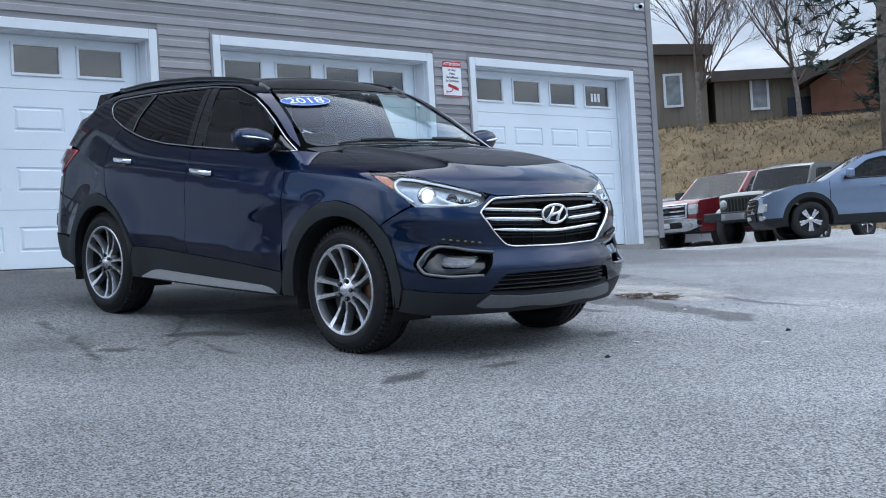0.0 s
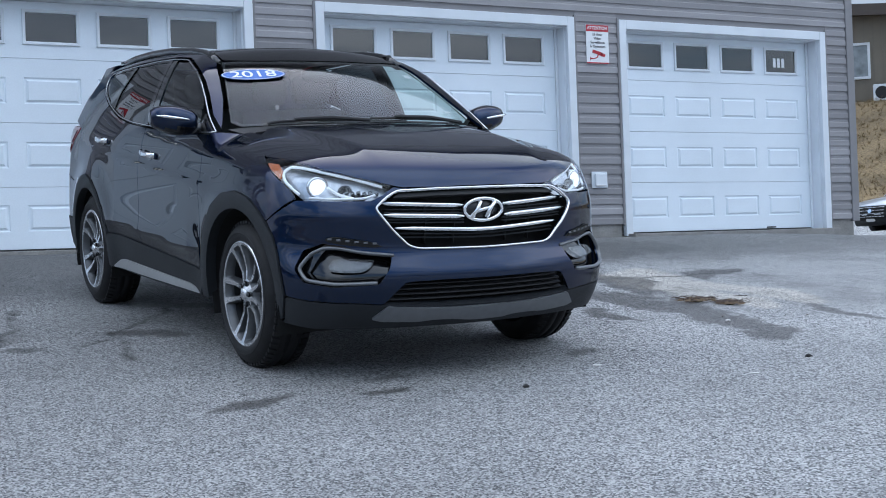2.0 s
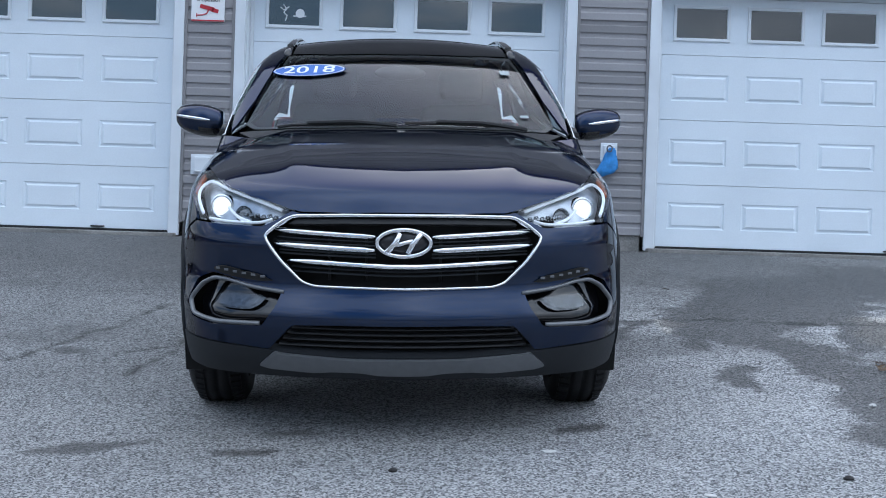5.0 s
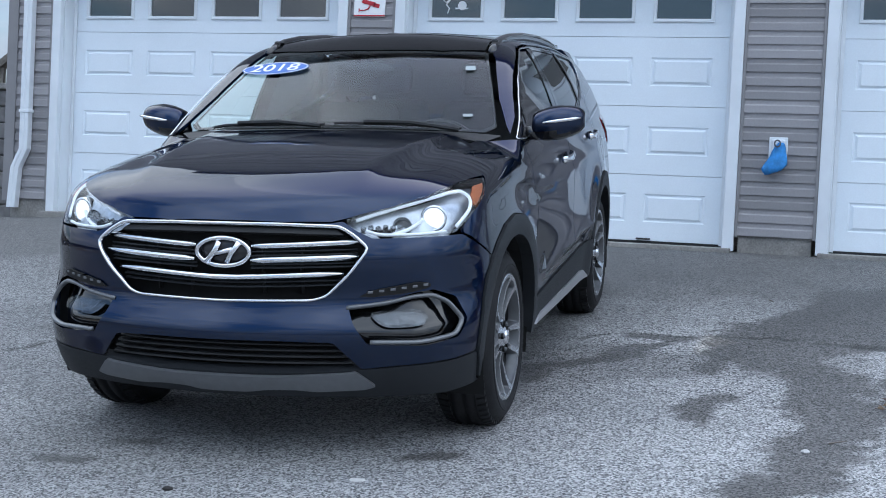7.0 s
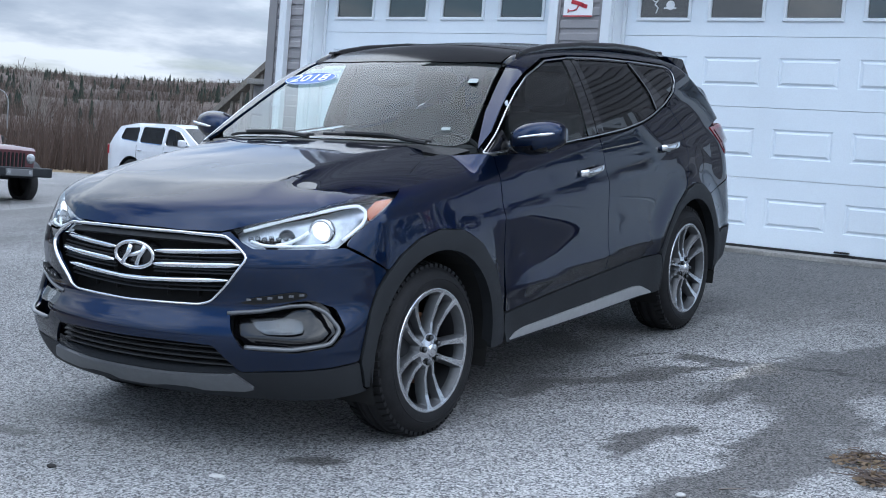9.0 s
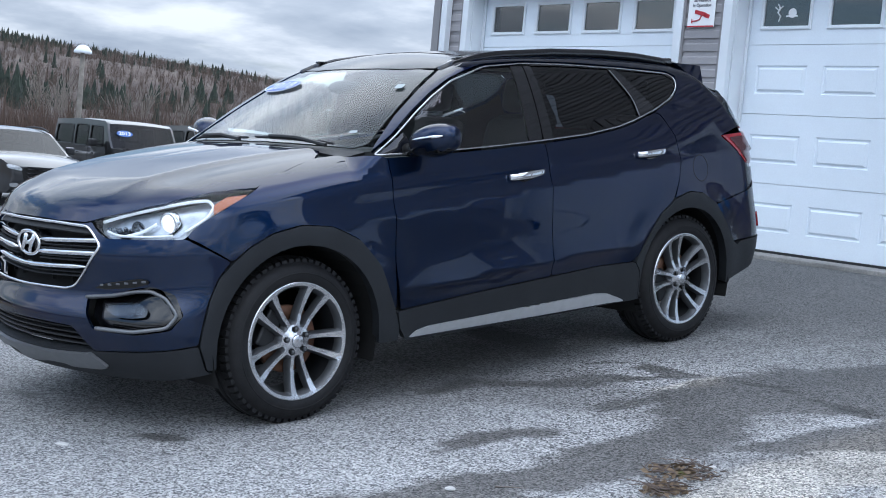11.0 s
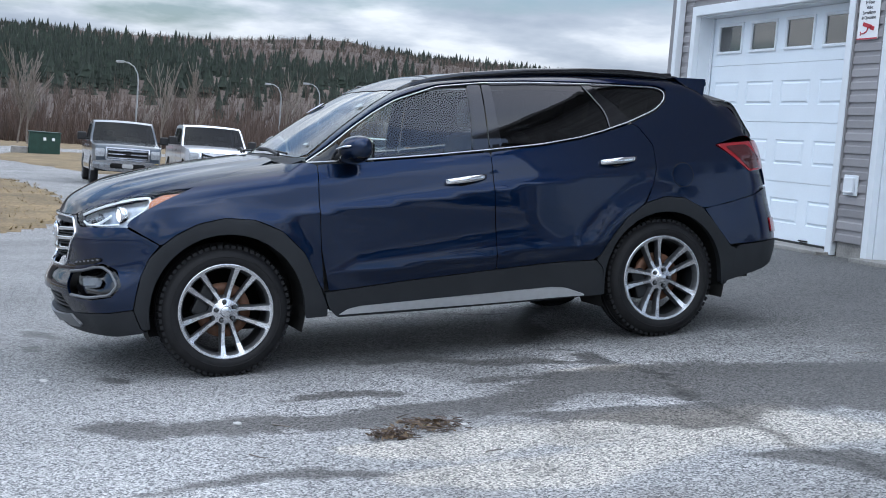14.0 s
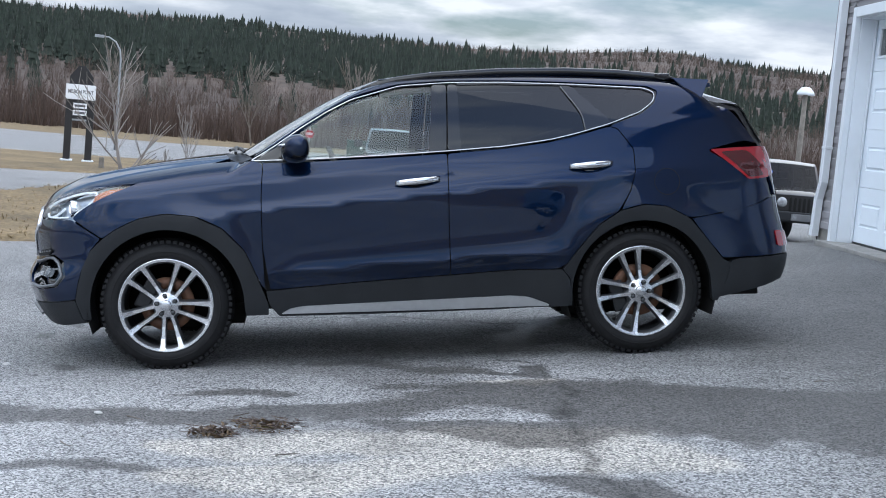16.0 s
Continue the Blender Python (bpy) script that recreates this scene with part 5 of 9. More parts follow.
        for k in range(6):
            u = k / 5
            p0 = np.array(Fp(.545, .662)) * (1 - u) + np.array((2.0, .735, .683)) * u
            q0 = land("wrap", flat("wrap", [p0]))[0]
            n0 = normals(q0[None])[0]
            q0 = q0 + n0 * 0.0095
            bm = bmbox(-.003, .003, -.010, .010, -.005, .005, 0.002)
            ob = part("day_lamp", bm, M["led"], pod)
            ob.matrix_basis = Matrix.Translation(Vector(q0 * (1, s, 1))) @ pose(0, 0, 0, 0, 0, math.degrees(math.atan2(n0[1] * s, n0[0])))
        led = mir([Fp(.50, .645), Fp(.56, .672), (2.02, .72, .697), (1.985, .755, .690), (1.985, .755, .672), (2.03, .70, .655), Fp(.56, .640)])
        panel("day_lamp_strip", "wrap", led, M["liner"], pod, step=0.015, rounds=2, lift=0.011, depth=0.016)

    # -- headlamps --
    hl = [(2.068, .447, .926), (2.085, .498, .889), (2.075, .558, .861), (1.99, .719, .861), (1.892, .826, .862)] + sides([(1.824, 0.897), (1.69, 0.972), (1.554, 1.026), (1.505, 1.046)]) + [(1.645, .803, 1.047), (1.775, .770, 1.031), (1.895, .713, 1.005), (1.99, .605, .969)]
    for s in (1, -1):
        mir = lambda l: [(x, s * y, z) for x, y, z in l]
        lamp = thing("headlamp")
        lamp.parent = suv
        panel("lamp_bowl", "wrap", mir(hl), M["bowl_dark"], lamp, step=0.03, rounds=1, gap=-0.004, lift=-0.055, depth=0)
        panel("lamp_lens", "wrap", mir(hl), M["lens"], lamp, step=0.024, rounds=1, lift=0.0, depth=0.03)
        up = [(2.055, .485, .927), (1.985, .61, .966), (1.89, .715, 1.001), (1.79, .770, 1.020), (1.715, .802, 1.024), (1.705, .835, .995), (1.76, .862, .945), (1.86, .835, .890)]
        strip("light_guide", mir(up), 0.013, 0.008, M["guide"], lamp, way="wrap", rounds=1, lift=-0.022, label="white light guide")
        lowg = [(2.06, .525, .893), (2.055, .58, .876), (1.99, .70, .873), (1.90, .80, .877)]
        strip("light_guide", mir(lowg), 0.011, 0.008, M["guide"], lamp, way="wrap", rounds=2, lift=-0.026)
        hook = [(2.02, .62, .880), (1.985, .66, .890), (1.96, .695, .910), (1.94, .72, .930)]
        strip("light_guide", mir(hook), 0.013, 0.008, M["guide"], lamp, way="wrap", rounds=2, lift=-0.034)
        for k in range(6):
            pk = np.array((2.055 - 0.012 * k, .515 + 0.026 * k, .905 + 0.004 * (k % 2)))
            qk = np.array(land("wrap", flat("wrap", [pk]))[0])
            nk = normals(qk[None])[0]
            cell = part("reflector_cell", bmbox(-.006, .006, -.010, .010, -.009, .009, 0.004), M["bowl"], lamp)
            cell.matrix_basis = Matrix.Translation(Vector((qk - nk * 0.04) * (1, s, 1))) @ pose(0, 0, 0, 12 * (k % 3), 10 * k, 25 * s)
        amb = sides([(1.735, 0.950), (1.67, 0.983), (1.575, 1.022), (1.545, 1.036)]) + [(1.635, .812, 1.030), (1.705, .822, 0.998)]
        panel("amber_reflector", "wrap", mir(amb), M["amber"], lamp, step=0.02, rounds=1, lift=-0.010, depth=0.01, label="amber side reflector")
        q0 = np.array(land("wrap", flat("wrap", [(1.90, .76, .935)]))[0])
        n0 = normals(q0[None])[0]
        c0 = Vector((q0 - n0 * 0.050) * (1, s, 1))
        face = look((0, 0, 0), (-1.0, -s * 0.28, -0.02)).to_3x3().to_4x4()
        bm = bmesh.new()
        lathe(bm, [(0.050, -0.02), (0.050, 0.012), (0.041, 0.016), (0.040, 0.004)], 28, "z")
        ob = part("projector_ring", fix(bm), M["chrome"], lamp, smooth=True)
        ob.matrix_basis = Matrix.Translation(c0) @ face
        bm = bmesh.new()
        lathe(bm, [(0.0, 0.022), (0.015, 0.020), (0.029, 0.014), (0.039, 0.004)], 28, "z")
        ob = part("projector", fix(bm), M["lamp_on"], lamp, "lit projector glass", smooth=True)
        ob.matrix_basis = Matrix.Translation(c0) @ face
        q1 = np.array(land("wrap", flat("wrap", [(2.0, .66, .912)]))[0])
        n1 = normals(q1[None])[0]
        bm = bmesh.new()
        lathe(bm, [(0.0, -0.012), (0.018, -0.010), (0.030, -0.002), (0.036, 0.012)], 24, "z")
        ob = part("lamp_reflector", fix(bm), M["bowl"], lamp, smooth=True)
        ob.matrix_basis = Matrix.Translation(Vector((q1 - n1 * 0.045) * (1, s, 1))) @ face

    # -- rear --
    tl = sides([(-1.785, 1.180)]) + [(-1.93, .835, 1.188), (-2.09, .76, 1.192), (-2.19, .60, 1.185), (-2.215, .52, 1.17), (-2.235, .52, 1.07), (-2.20, .66, 1.03), (-2.13, .80, 1.005), (-2.03, .878, .999), (-1.92, .868, 1.08)]
    tails = panel("tail_lamp", "back", tl, M["red_lens"], suv, step=0.025, rounds=1, lift=0.004, depth=0.03, mirror=True, label="red tail lamp")
    band = [(-1.86, .86, 1.165), (-2.0, .83, 1.172), (-2.03, .82, 1.14), (-2.10, .80, 1.02), (-2.03, .872, 1.01), (-1.94, .868, 1.09)]
    panel("tail_lamp_band", "back", band, M["red_dark"], tails, step=0.03, rounds=2, lift=0.008, depth=0.006, mirror=True)
    panel("rear_bumper", "back", mirrored([(-2.30, 0, .90), (-2.28, .45, .90), (-2.16, .80, .893)] + sides([(-2.0, 0.842), (-1.85, 0.813), (-1.66, 0.785), (-1.742, 0.675), (-1.85, 0.548), (-1.95, 0.548)]) + [(-2.22, .80, .557), (-2.33, .5, .56), (-2.36, 0, .56)]), pt, suv, step=0.04, rounds=1)
    panel("rear_cladding", "back", mirrored([(-2.36, 0, .555), (-2.33, .5, .555), (-2.22, .80, .552)] + sides([(-1.95, 0.543), (-1.90, 0.53), (-1.86, 0.40), (-1.80, 0.315), (-1.95, 0.34)]) + [(-2.20, .76, .40), (-2.30, .4, .42), (-2.33, 0, .42)]), M["cladding"], suv, step=0.04, rounds=1, lift=0.006, depth=0.05)
    refl = [(-2.19, .835, .70), (-2.27, .72, .69), (-2.285, .70, .60), (-2.20, .825, .60)]
    panel("rear_reflector", "back", refl, M["red_lens"], suv, step=0.03, rounds=2, lift=0.008, depth=0.02, mirror=True, label="red bumper reflector")
    panel("tailgate", "rear", mirrored([(-2.24, 0, 1.20), (-2.2, .5, 1.19), (-2.1, .73, 1.195), (-2.15, .77, 1.0), (-2.2, .74, .90), (-2.28, .4, .91), (-2.3, 0, .91)]), pt, suv, step=0.05, rounds=1)
    panel("rear_screen", "rear", mirrored([(-1.78, 0, 1.575), (-1.77, .5, 1.56), (-1.82, .62, 1.50), (-2.05, .69, 1.24), (-2.1, .66, 1.21), (-2.2, .3, 1.21), (-2.2, 0, 1.21)]), M["privacy_glass"], suv, step=0.06, rounds=1, depth=0.004)
    sp = bmesh.new()
    for x0, x1, z0, z1, w0, w1 in ((-1.62, -1.86, 1.605, 1.585, 0.60, 0.615),):
        ring = []
        for x, zt, zb, w in ((x0, z0 + 0.012, z0 - 0.03, w0), (-1.74, 1.612, 1.55, 0.64), (x1, z1 + 0.012, z1 - 0.008, w1)):
            ring.append([sp.verts.new((x, y, z - 0.03 * (y / 0.65) ** 2)) for y, z in [(w * k, zt) for k in np.linspace(-1, 1, 13)] + [(w * k, zb) for k in np.linspace(1, -1, 13)]])
        for a, b in zip(ring, ring[1:]):
            for k in range(26):
                sp.faces.new((a[k], a[(k + 1) % 26], b[(k + 1) % 26], b[k]))
        sp.faces.new(ring[0]); sp.faces.new(ring[-1][::-1])
    for s in (1, -1):
        eb = bmesh.new()
        prof = ((-1.62, 1.606, .612), (-1.85, 1.590, .622), (-1.775, 1.468, .705), (-1.70, 1.51, .69))
        A = [eb.verts.new((x, s * (y + 0.012), z)) for x, z, y in prof]
        B = [eb.verts.new((x, s * (y - 0.045), z)) for x, z, y in prof]
        for k in range(4):
            eb.faces.new((A[k], A[(k + 1) % 4], B[(k + 1) % 4], B[k]))
        eb.faces.new(A); eb.faces.new(B[::-1])
        bmesh.ops.bevel(eb, geom=list(eb.edges), offset=0.005, segments=2, affect="EDGES")
        part("spoiler_ear", fix(eb), pt, suv)
    panel("rear_screen_trim", "rear", mirrored([(-1.74, 0, 1.60), (-1.73, .56, 1.58), (-1.79, .68, 1.52), (-2.02, .74, 1.255), (-2.1, .74, 1.19), (-2.2, .3, 1.19), (-2.2, 0, 1.19)]), M["black_plastic"], suv, step=0.06, rounds=1, gap=-0.004, lift=-0.012, depth=0)
    panel("rear_inner", "back", mirrored([(-2.24, 0, 1.2), (-2.2, .5, 1.195), (-2.09, .76, 1.19)] + sides([(-1.86, 1.16), (-1.86, .80)]) + [(-2.2, .80, .60), (-2.33, .4, .56), (-2.35, 0, .56)]), pt, suv, step=0.06, rounds=1, gap=0, lift=-0.012, depth=0)
    part("spoiler", fix(sp), pt, suv, smooth=False)
    # -- roof rails --
    for s in (1, -1):
        bm = bmesh.new()
        top = [(0.22, .587, 1.568), (0.13, .582, 1.604), (0.0, .577, 1.632), (-0.2, .573, 1.654), (-0.6, .57, 1.671), (-1.0, .572, 1.669), (-1.3, .577, 1.654), (-1.52, .583, 1.630), (-1.66, .588, 1.602)]
        rings = []
        for x, y, z in top:
            rings.append([bm.verts.new((x, s * (y + a), z + b)) for a, b in ((-.02, -.036), (-.018, 0), (-.008, .007), (.008, .007), (.018, 0), (.02, -.036))])
        for a, b in zip(rings, rings[1:]):
            for k in range(6):
                bm.faces.new((a[k], a[(k + 1) % 6], b[(k + 1) % 6], b[k]))
        bm.faces.new(rings[0]); bm.faces.new(rings[-1][::-1])
        rail = part("roof_rail", fix(bm), M["black_gloss"], suv, "black roof rail", smooth=True)
        for x0, x1, y, z in ((0.02, 0.12, .578, 1.590), (-0.62, -0.50, .57, 1.635), (-1.62, -1.46, .583, 1.598)):
            part("rail_foot", bmbox(x0, x1, s * y - .017, s * y + .017, z - .03, z + .035, 0.008), M["black_gloss"], rail)

    # -- door handles --
    for ob_l, (xa, za), (xb, zb) in ((front_door, (0.048, 1.024), (-0.205, 1.045)), (rear_door, (-0.953, 1.097), (-1.20, 1.112))):
        for s, door in zip((1, -1), ob_l):
            bm = bmesh.new()
            n = 9
            ringp = []
            for k in range(n):
                u = k / (n - 1)
                x, z = xa + (xb - xa) * u, za + (zb - za) * u
                y = S(x, z)[1] + 0.012 + 0.032 * math.sin(math.pi * min(1, max(0, u))) ** 0.6
                hgt = 0.019 - 0.006 * abs(u - 0.5)
                ringp.append([bm.verts.new((x, s * (y + 0.008 * math.cos(a)), z + hgt * math.sin(a))) for a in np.linspace(0, 2 * math.pi, 11)[:-1]])
            for a, b in zip(ringp, ringp[1:]):
                for k in range(10):
                    bm.faces.new((a[k], a[(k + 1) % 10], b[(k + 1) % 10], b[k]))
            bm.faces.new(ringp[0]); bm.faces.new(ringp[-1][::-1])
            h = part("door_handle", fix(bm), M["chrome"], door, "chrome door handle", smooth=True)
            cup = [(xa - 0.05, za - 0.012), (xa - 0.09, za - 0.032), (xb + 0.09, zb - 0.042), (xb + 0.04, zb - 0.02), (xb + 0.06, zb + 0.015), (xa - 0.06, za + 0.02)]
            panel("handle_cup", "side", sides(cup), M["black_gloss"], door, step=0.02, rounds=4, lift=0.002, depth=0.002) if s > 0 else None
            if s < 0:
                cup_r = panel("handle_cup", "side", sides(cup), M["black_gloss"], door, step=0.02, rounds=4, lift=0.002, depth=0.002)
                cup_r.data = cup_r.data.copy()
                cup_r.data.transform(Matrix.Diagonal((1, -1, 1, 1)))
                cup_r.data.flip_normals()

    # -- door mirrors --
    for s, door in zip((1, -1), front_door):
        bm = bmesh.new()
        prof = []
        secs = 12
        rings = []
        for k in range(secs + 1):
            u = k / secs
            y = 0.875 + 0.23 * u
            sc = (math.sin(math.pi * min(1, 0.18 + 0.74 * u)) ** 0.45) * (1 if u < 0.97 else 0.8)
            cx, cz = 0.60 - 0.03 * u, 1.215 + 0.030 * u
            rings.append([bm.verts.new((cx + 0.095 * sc * (math.cos(a) if math.cos(a) > 0 else 0.62 * math.cos(a)), s * y, cz + 0.080 * sc * math.copysign(abs(math.sin(a)) ** 0.8, math.sin(a)))) for a in np.linspace(0, 2 * math.pi, 21)[:-1]])
        for a, b in zip(rings, rings[1:]):
            for k in range(20):
                bm.faces.new((a[k], a[(k + 1) % 20], b[(k + 1) % 20], b[k]))
        bm.faces.new(rings[0]); bm.faces.new(rings[-1][::-1])
        fix(bm)
        lowm = [f for f in bm.faces if f.calc_center_median().z < 1.188]
        for f in lowm:
            f.material_index = 1
        shell = part("door_mirror", bm, [pt, M["black_gloss"]], door, "navy mirror with chrome signal strip", smooth=True)
        bm = bmesh.new()
        tube(bm, [(0.70 - 0.02 * u - 0.1 * max(0, u - 0.75), s * (0.93 + 0.165 * u), 1.232 + 0.022 * u) for u in np.linspace(0, 1, 9)], [0.004, 0.006, 0.0075, 0.008, 0.008, 0.008, 0.008, 0.007, 0.004], 8)
        part("signal_strip", fix(bm), M["chrome"], shell, smooth=True)
        bm = bmesh.new()
        tube(bm, [(0.66, s * 0.845, 1.185), (0.63, s * 0.885, 1.18), (0.61, s * 0.93, 1.185)], [0.032, 0.03, 0.026], 10)
        part("mirror_foot", fix(bm), M["black_gloss"], shell, smooth=True)
        bm = bmesh.new()
        r = bmesh.ops.create_circle(bm, cap_ends=True, radius=1, segments=20)
        bmesh.ops.transform(bm, matrix=Matrix.Translation((0.515, s * 0.99, 1.235)) @ Matrix.Rotation(radians(90), 4, "Y") @ Matrix.Diagonal((0.055, 0.085, 1, 1)), verts=bm.verts)
        part("mirror_glass", bm, M["chrome"], shell)

    # -- wipers --
    for y0, y1, x0 in ((0.60, 0.02, 0.93), (-0.02, -0.58, 0.955)):
        bm = bmesh.new()
        pts = [land("nose", flat("nose", [(x0 + 0.02 - 0.04 * (abs(y) / 0.7) ** 2, y, 1.232)]))[0] + np.array((0.012, 0, 0.016)) for y in np.linspace(y0, y1, 9)]
        tube(bm, pts, 0.007, 6)
        tube(bm, [pts[6] + np.array((0.02, 0, 0.01)), pts[3] + np.array((0.03, 0, 0.012)), pts[0] + np.array((0.05, 0, -0.005))], 0.010, 6)
        part("wiper", fix(bm), M["black_plastic"], suv)

    # -- windscreen stickers --
    def decal(name, y, z, ry, rz, material, text="", tilt=0.0):
        p = np.array(land("front", [(y, z)])[0])
        n_ = normals(p[None])[0]
        z_ax = Vector(n_)
        x_ax = Vector((0, 0, 1)).cross(z_ax).normalized()
        y_ax = z_ax.cross(x_ax)
        m_ = Matrix((x_ax, y_ax, z_ax)).transposed().to_4x4()
        m_ = Matrix.Translation(Vector(p) + z_ax * 0.006) @ m_ @ Matrix.Rotation(radians(tilt), 4, "Z")
        bm = bmesh.new()
        if text:
            bmesh.ops.create_circle(bm, cap_ends=True, radius=1, segments=40, matrix=Matrix.Diagonal((ry, rz, 1, 1)))
        else:
            box(bm, -ry, ry, -rz, rz, 0, 0.0008)
        ob = part(name, bm, material, screen)
        ob.matrix_basis = m_
        if text:
            edge_ = bmesh.new()
            tube(edge_, [(ry * 0.96 * math.cos(a), rz * 0.94 * math.sin(a), 0.0012) for a in np.linspace(0, 2 * math.pi, 49)[:-1]], 0.0022, 4, closed=True)
            part("sticker_edge", edge_, M["white_plain"], ob)
            cu = bpy.data.curves.new("sticker_text", "FONT")
            cu.body, cu.size, cu.align_x, cu.align_y, cu.extrude, cu.offset = text, 0.10, "CENTER", "CENTER", 0.0006, 0.0008
            t_ = new("sticker_text", cu)
            t_.parent = ob
            t_.matrix_basis = Matrix.Translation((0, 0, 0.0022)) @ Matrix.Diagonal((1.35, 1, 1, 1))
            me = bpy.data.meshes.new_from_object(t_)
            me.materials.append(M["white_plain"])
            bpy.data.objects.remove(t_)
            t2 = new("sticker_text", me)
            t2.parent = ob
            t2.matrix_basis = Matrix.Translation((0, 0, 0.0022)) @ Matrix.Diagonal((1.35, 1, 1, 1))
        return ob

    decal("year_sticker", -0.46, 1.478, 0.185, 0.062, M["label_blue"], "2018", 5)["label"] = "blue oval sticker with white numerals"
    decal("inspection_sticker", 0.53, 1.475, 0.024, 0.020, M["decal_pale"])
    decal("small_sticker", 0.60, 1.262, 0.022, 0.010, M["decal_pale"])

    # -- inner shell, floor and cabin --
    bm = bmesh.new()
    box(bm, -2.15, 1.95, -0.62, 0.62, 0.30, 0.34)
    part("underbody", bm, M["liner"], suv)
    part("cabin_floor", bmbox(-0.9, 0.72, -0.84, 0.84, 0.345, 0.46), M["liner"], suv)
    part("engine_bay", bmbox(0.98, 2.0, -0.60, 0.60, 0.345, 0.88), M["liner"], suv)
    part("boot_well", bmbox(-2.2, -1.0, -0.60, 0.60, 0.345, 0.845), M["liner"], suv)
    for xc in (1.34, -1.365):
        for s in (1, -1):
            bm = bmesh.new()
            a = [(xc + 0.44 * math.cos(t), 0.37 + 0.44 * math.sin(t)) for t in np.linspace(radians(-20), radians(200), 24)]
            o = [bm.verts.new((x, s * 0.90, z)) for x, z in a]
            i = [bm.verts.new((x, s * 0.60, z)) for x, z in a]
            for k in range(len(a) - 1):
                bm.faces.new((o[k], o[k + 1], i[k + 1], i[k]))
            bm.faces.new(i)
            part("wheel_well", fix(bm), M["liner"], suv)
    inner_side = sides([(0.86, 1.15)] + [(x, z - 0.03) for x, z in BELT] + [(-1.70, 1.15), (-1.95, 1.0), (-1.9, 0.9), (-1.3, 0.90), (-1.05, 0.72), (-0.9, 0.45), (-0.9, 0.32), (0.75, 0.32), (0.84, 0.6), (0.95, 0.80), (1.3, 0.93), (1.5, 0.95), (1.35, 1.05), (1.0, 1.13)])
    panel("inner_panel", "side", inner_side, M["liner"], suv, step=0.06, rounds=0, gap=0, lift=-0.03, depth=0, mirror=True)
    hl_in = [(2.0, 0, .93), (1.98, .4, .93), (1.80, .70, 1.0), (1.5, .78, 1.04), (1.25, .72, 1.09), (1.05, .6, 1.15), (1.03, 0, 1.19)]
    panel("bonnet_liner", "nose", mirrored(hl_in), M["liner"], suv, step=0.08, rounds=0, gap=0, lift=-0.03, depth=0)
    bl = [(2.10, 0, .90), (2.06, .42, .90), (1.88, .80, .86), (1.75, .88, .80), (1.80, .86, .55), (1.82, .84, .40), (2.0, .6, .36), (2.10, 0, .35)]
    panel("bumper_liner", "wrap", mirrored(bl), M["liner"], suv, step=0.08, rounds=0, gap=0, lift=-0.10, depth=0)
    # cabin
    bm = bmesh.new()
    box(bm, 0.45, 0.98, -0.74, 0.74, 0.95, 1.14, 0.05)
    box(bm, 0.50, 0.80, 0.20, 0.62, 1.10, 1.18, 0.04)
    part("dashboard", bm, M["dash"], suv)
    bm = bmesh.new()
    wc = Vector((0.33, 0.37, 1.06))
    tilt_m = Matrix.Translation(wc) @ Matrix.Rotation(radians(-64), 4, "Y")
    tube(bm, [tilt_m @ Vector((0.185 * math.cos(a), 0.185 * math.sin(a), 0)) for a in np.linspace(0, 2 * math.pi, 33)[:-1]], 0.015, 8, closed=True)
    for a in (0, 2.2, 4.1):
        tube(bm, [tilt_m @ Vector((0, 0, -0.03)), tilt_m @ Vector((0.18 * math.cos(a + 1.57), 0.18 * math.sin(a + 1.57), 0))], 0.018, 6)
    part("steering_wheel", fix(bm), M["dash"], suv)
    for x, ys in ((-0.18, (0.37, -0.37)), (-1.02, (0.42, -0.42))):
        for y in ys:
            seat = thing("seat")
            seat.parent = suv
            bm = bmesh.new()
            box(bm, x - 0.25, x + 0.30, y - 0.25, y + 0.25, 0.62, 0.78, 0.05)
            part("cushion", bm, M["seat"], seat, smooth=True)
            bm = bmesh.new()
            box(bm, -0.07, 0.07, y - 0.24, y + 0.24, 0, 0.60, 0.06, m=Matrix.Translation((x - 0.24, 0, 0.72)) @ Matrix.Rotation(radians(-17), 4, "Y"))
            part("backrest", bm, M["seat"], seat, smooth=True)
            bm = bmesh.new()
            box(bm, -0.05, 0.05, y - 0.13, y + 0.13, 0.63, 0.82, 0.045, m=Matrix.Translation((x - 0.24, 0, 0.72)) @ Matrix.Rotation(radians(-14), 4, "Y"))
            part("headrest", bm, M["seat"], seat, smooth=True)
    bm = bmesh.new()
    lathe(bm, [(0, -.004), (1, -.004), (1.05, .006), (1, .02), (0, .024)], 24, "x")
    bmesh.ops.transform(bm, matrix=Matrix.Translation((0.36, 0.0, 1.475)) @ Matrix.Diagonal((1, 0.125, 0.036, 1)), verts=bm.verts)
    part("rear_view_mirror", fix(bm), M["dash"], suv, smooth=True)
    head = [(.10, 0, 1.6), (.06, .5, 1.58), (-.8, .5, 1.62), (-1.5, .5, 1.6), (-1.5, 0, 1.62)]
    panel("headliner", "top", mirrored(head), M["beige"], suv, step=0.12, rounds=0, gap=0, lift=-0.06, depth=0)
    bm = bmesh.new()
    box(bm, -2.0, -1.4, -0.62, 0.62, 0.85, 0.95, 0.02)
    part("boot_floor", bm, M["dash"], suv)
    # fuel flap outline
    strip("fuel_flap_seam", sides(arc(-1.52, 1.0, 0.075, 0, 350, 30)), 0.004, 0.001, M["liner"], suv, closed=True, lift=0.0)

    # -- wheels --
    build_wheels(suv)
    return suv


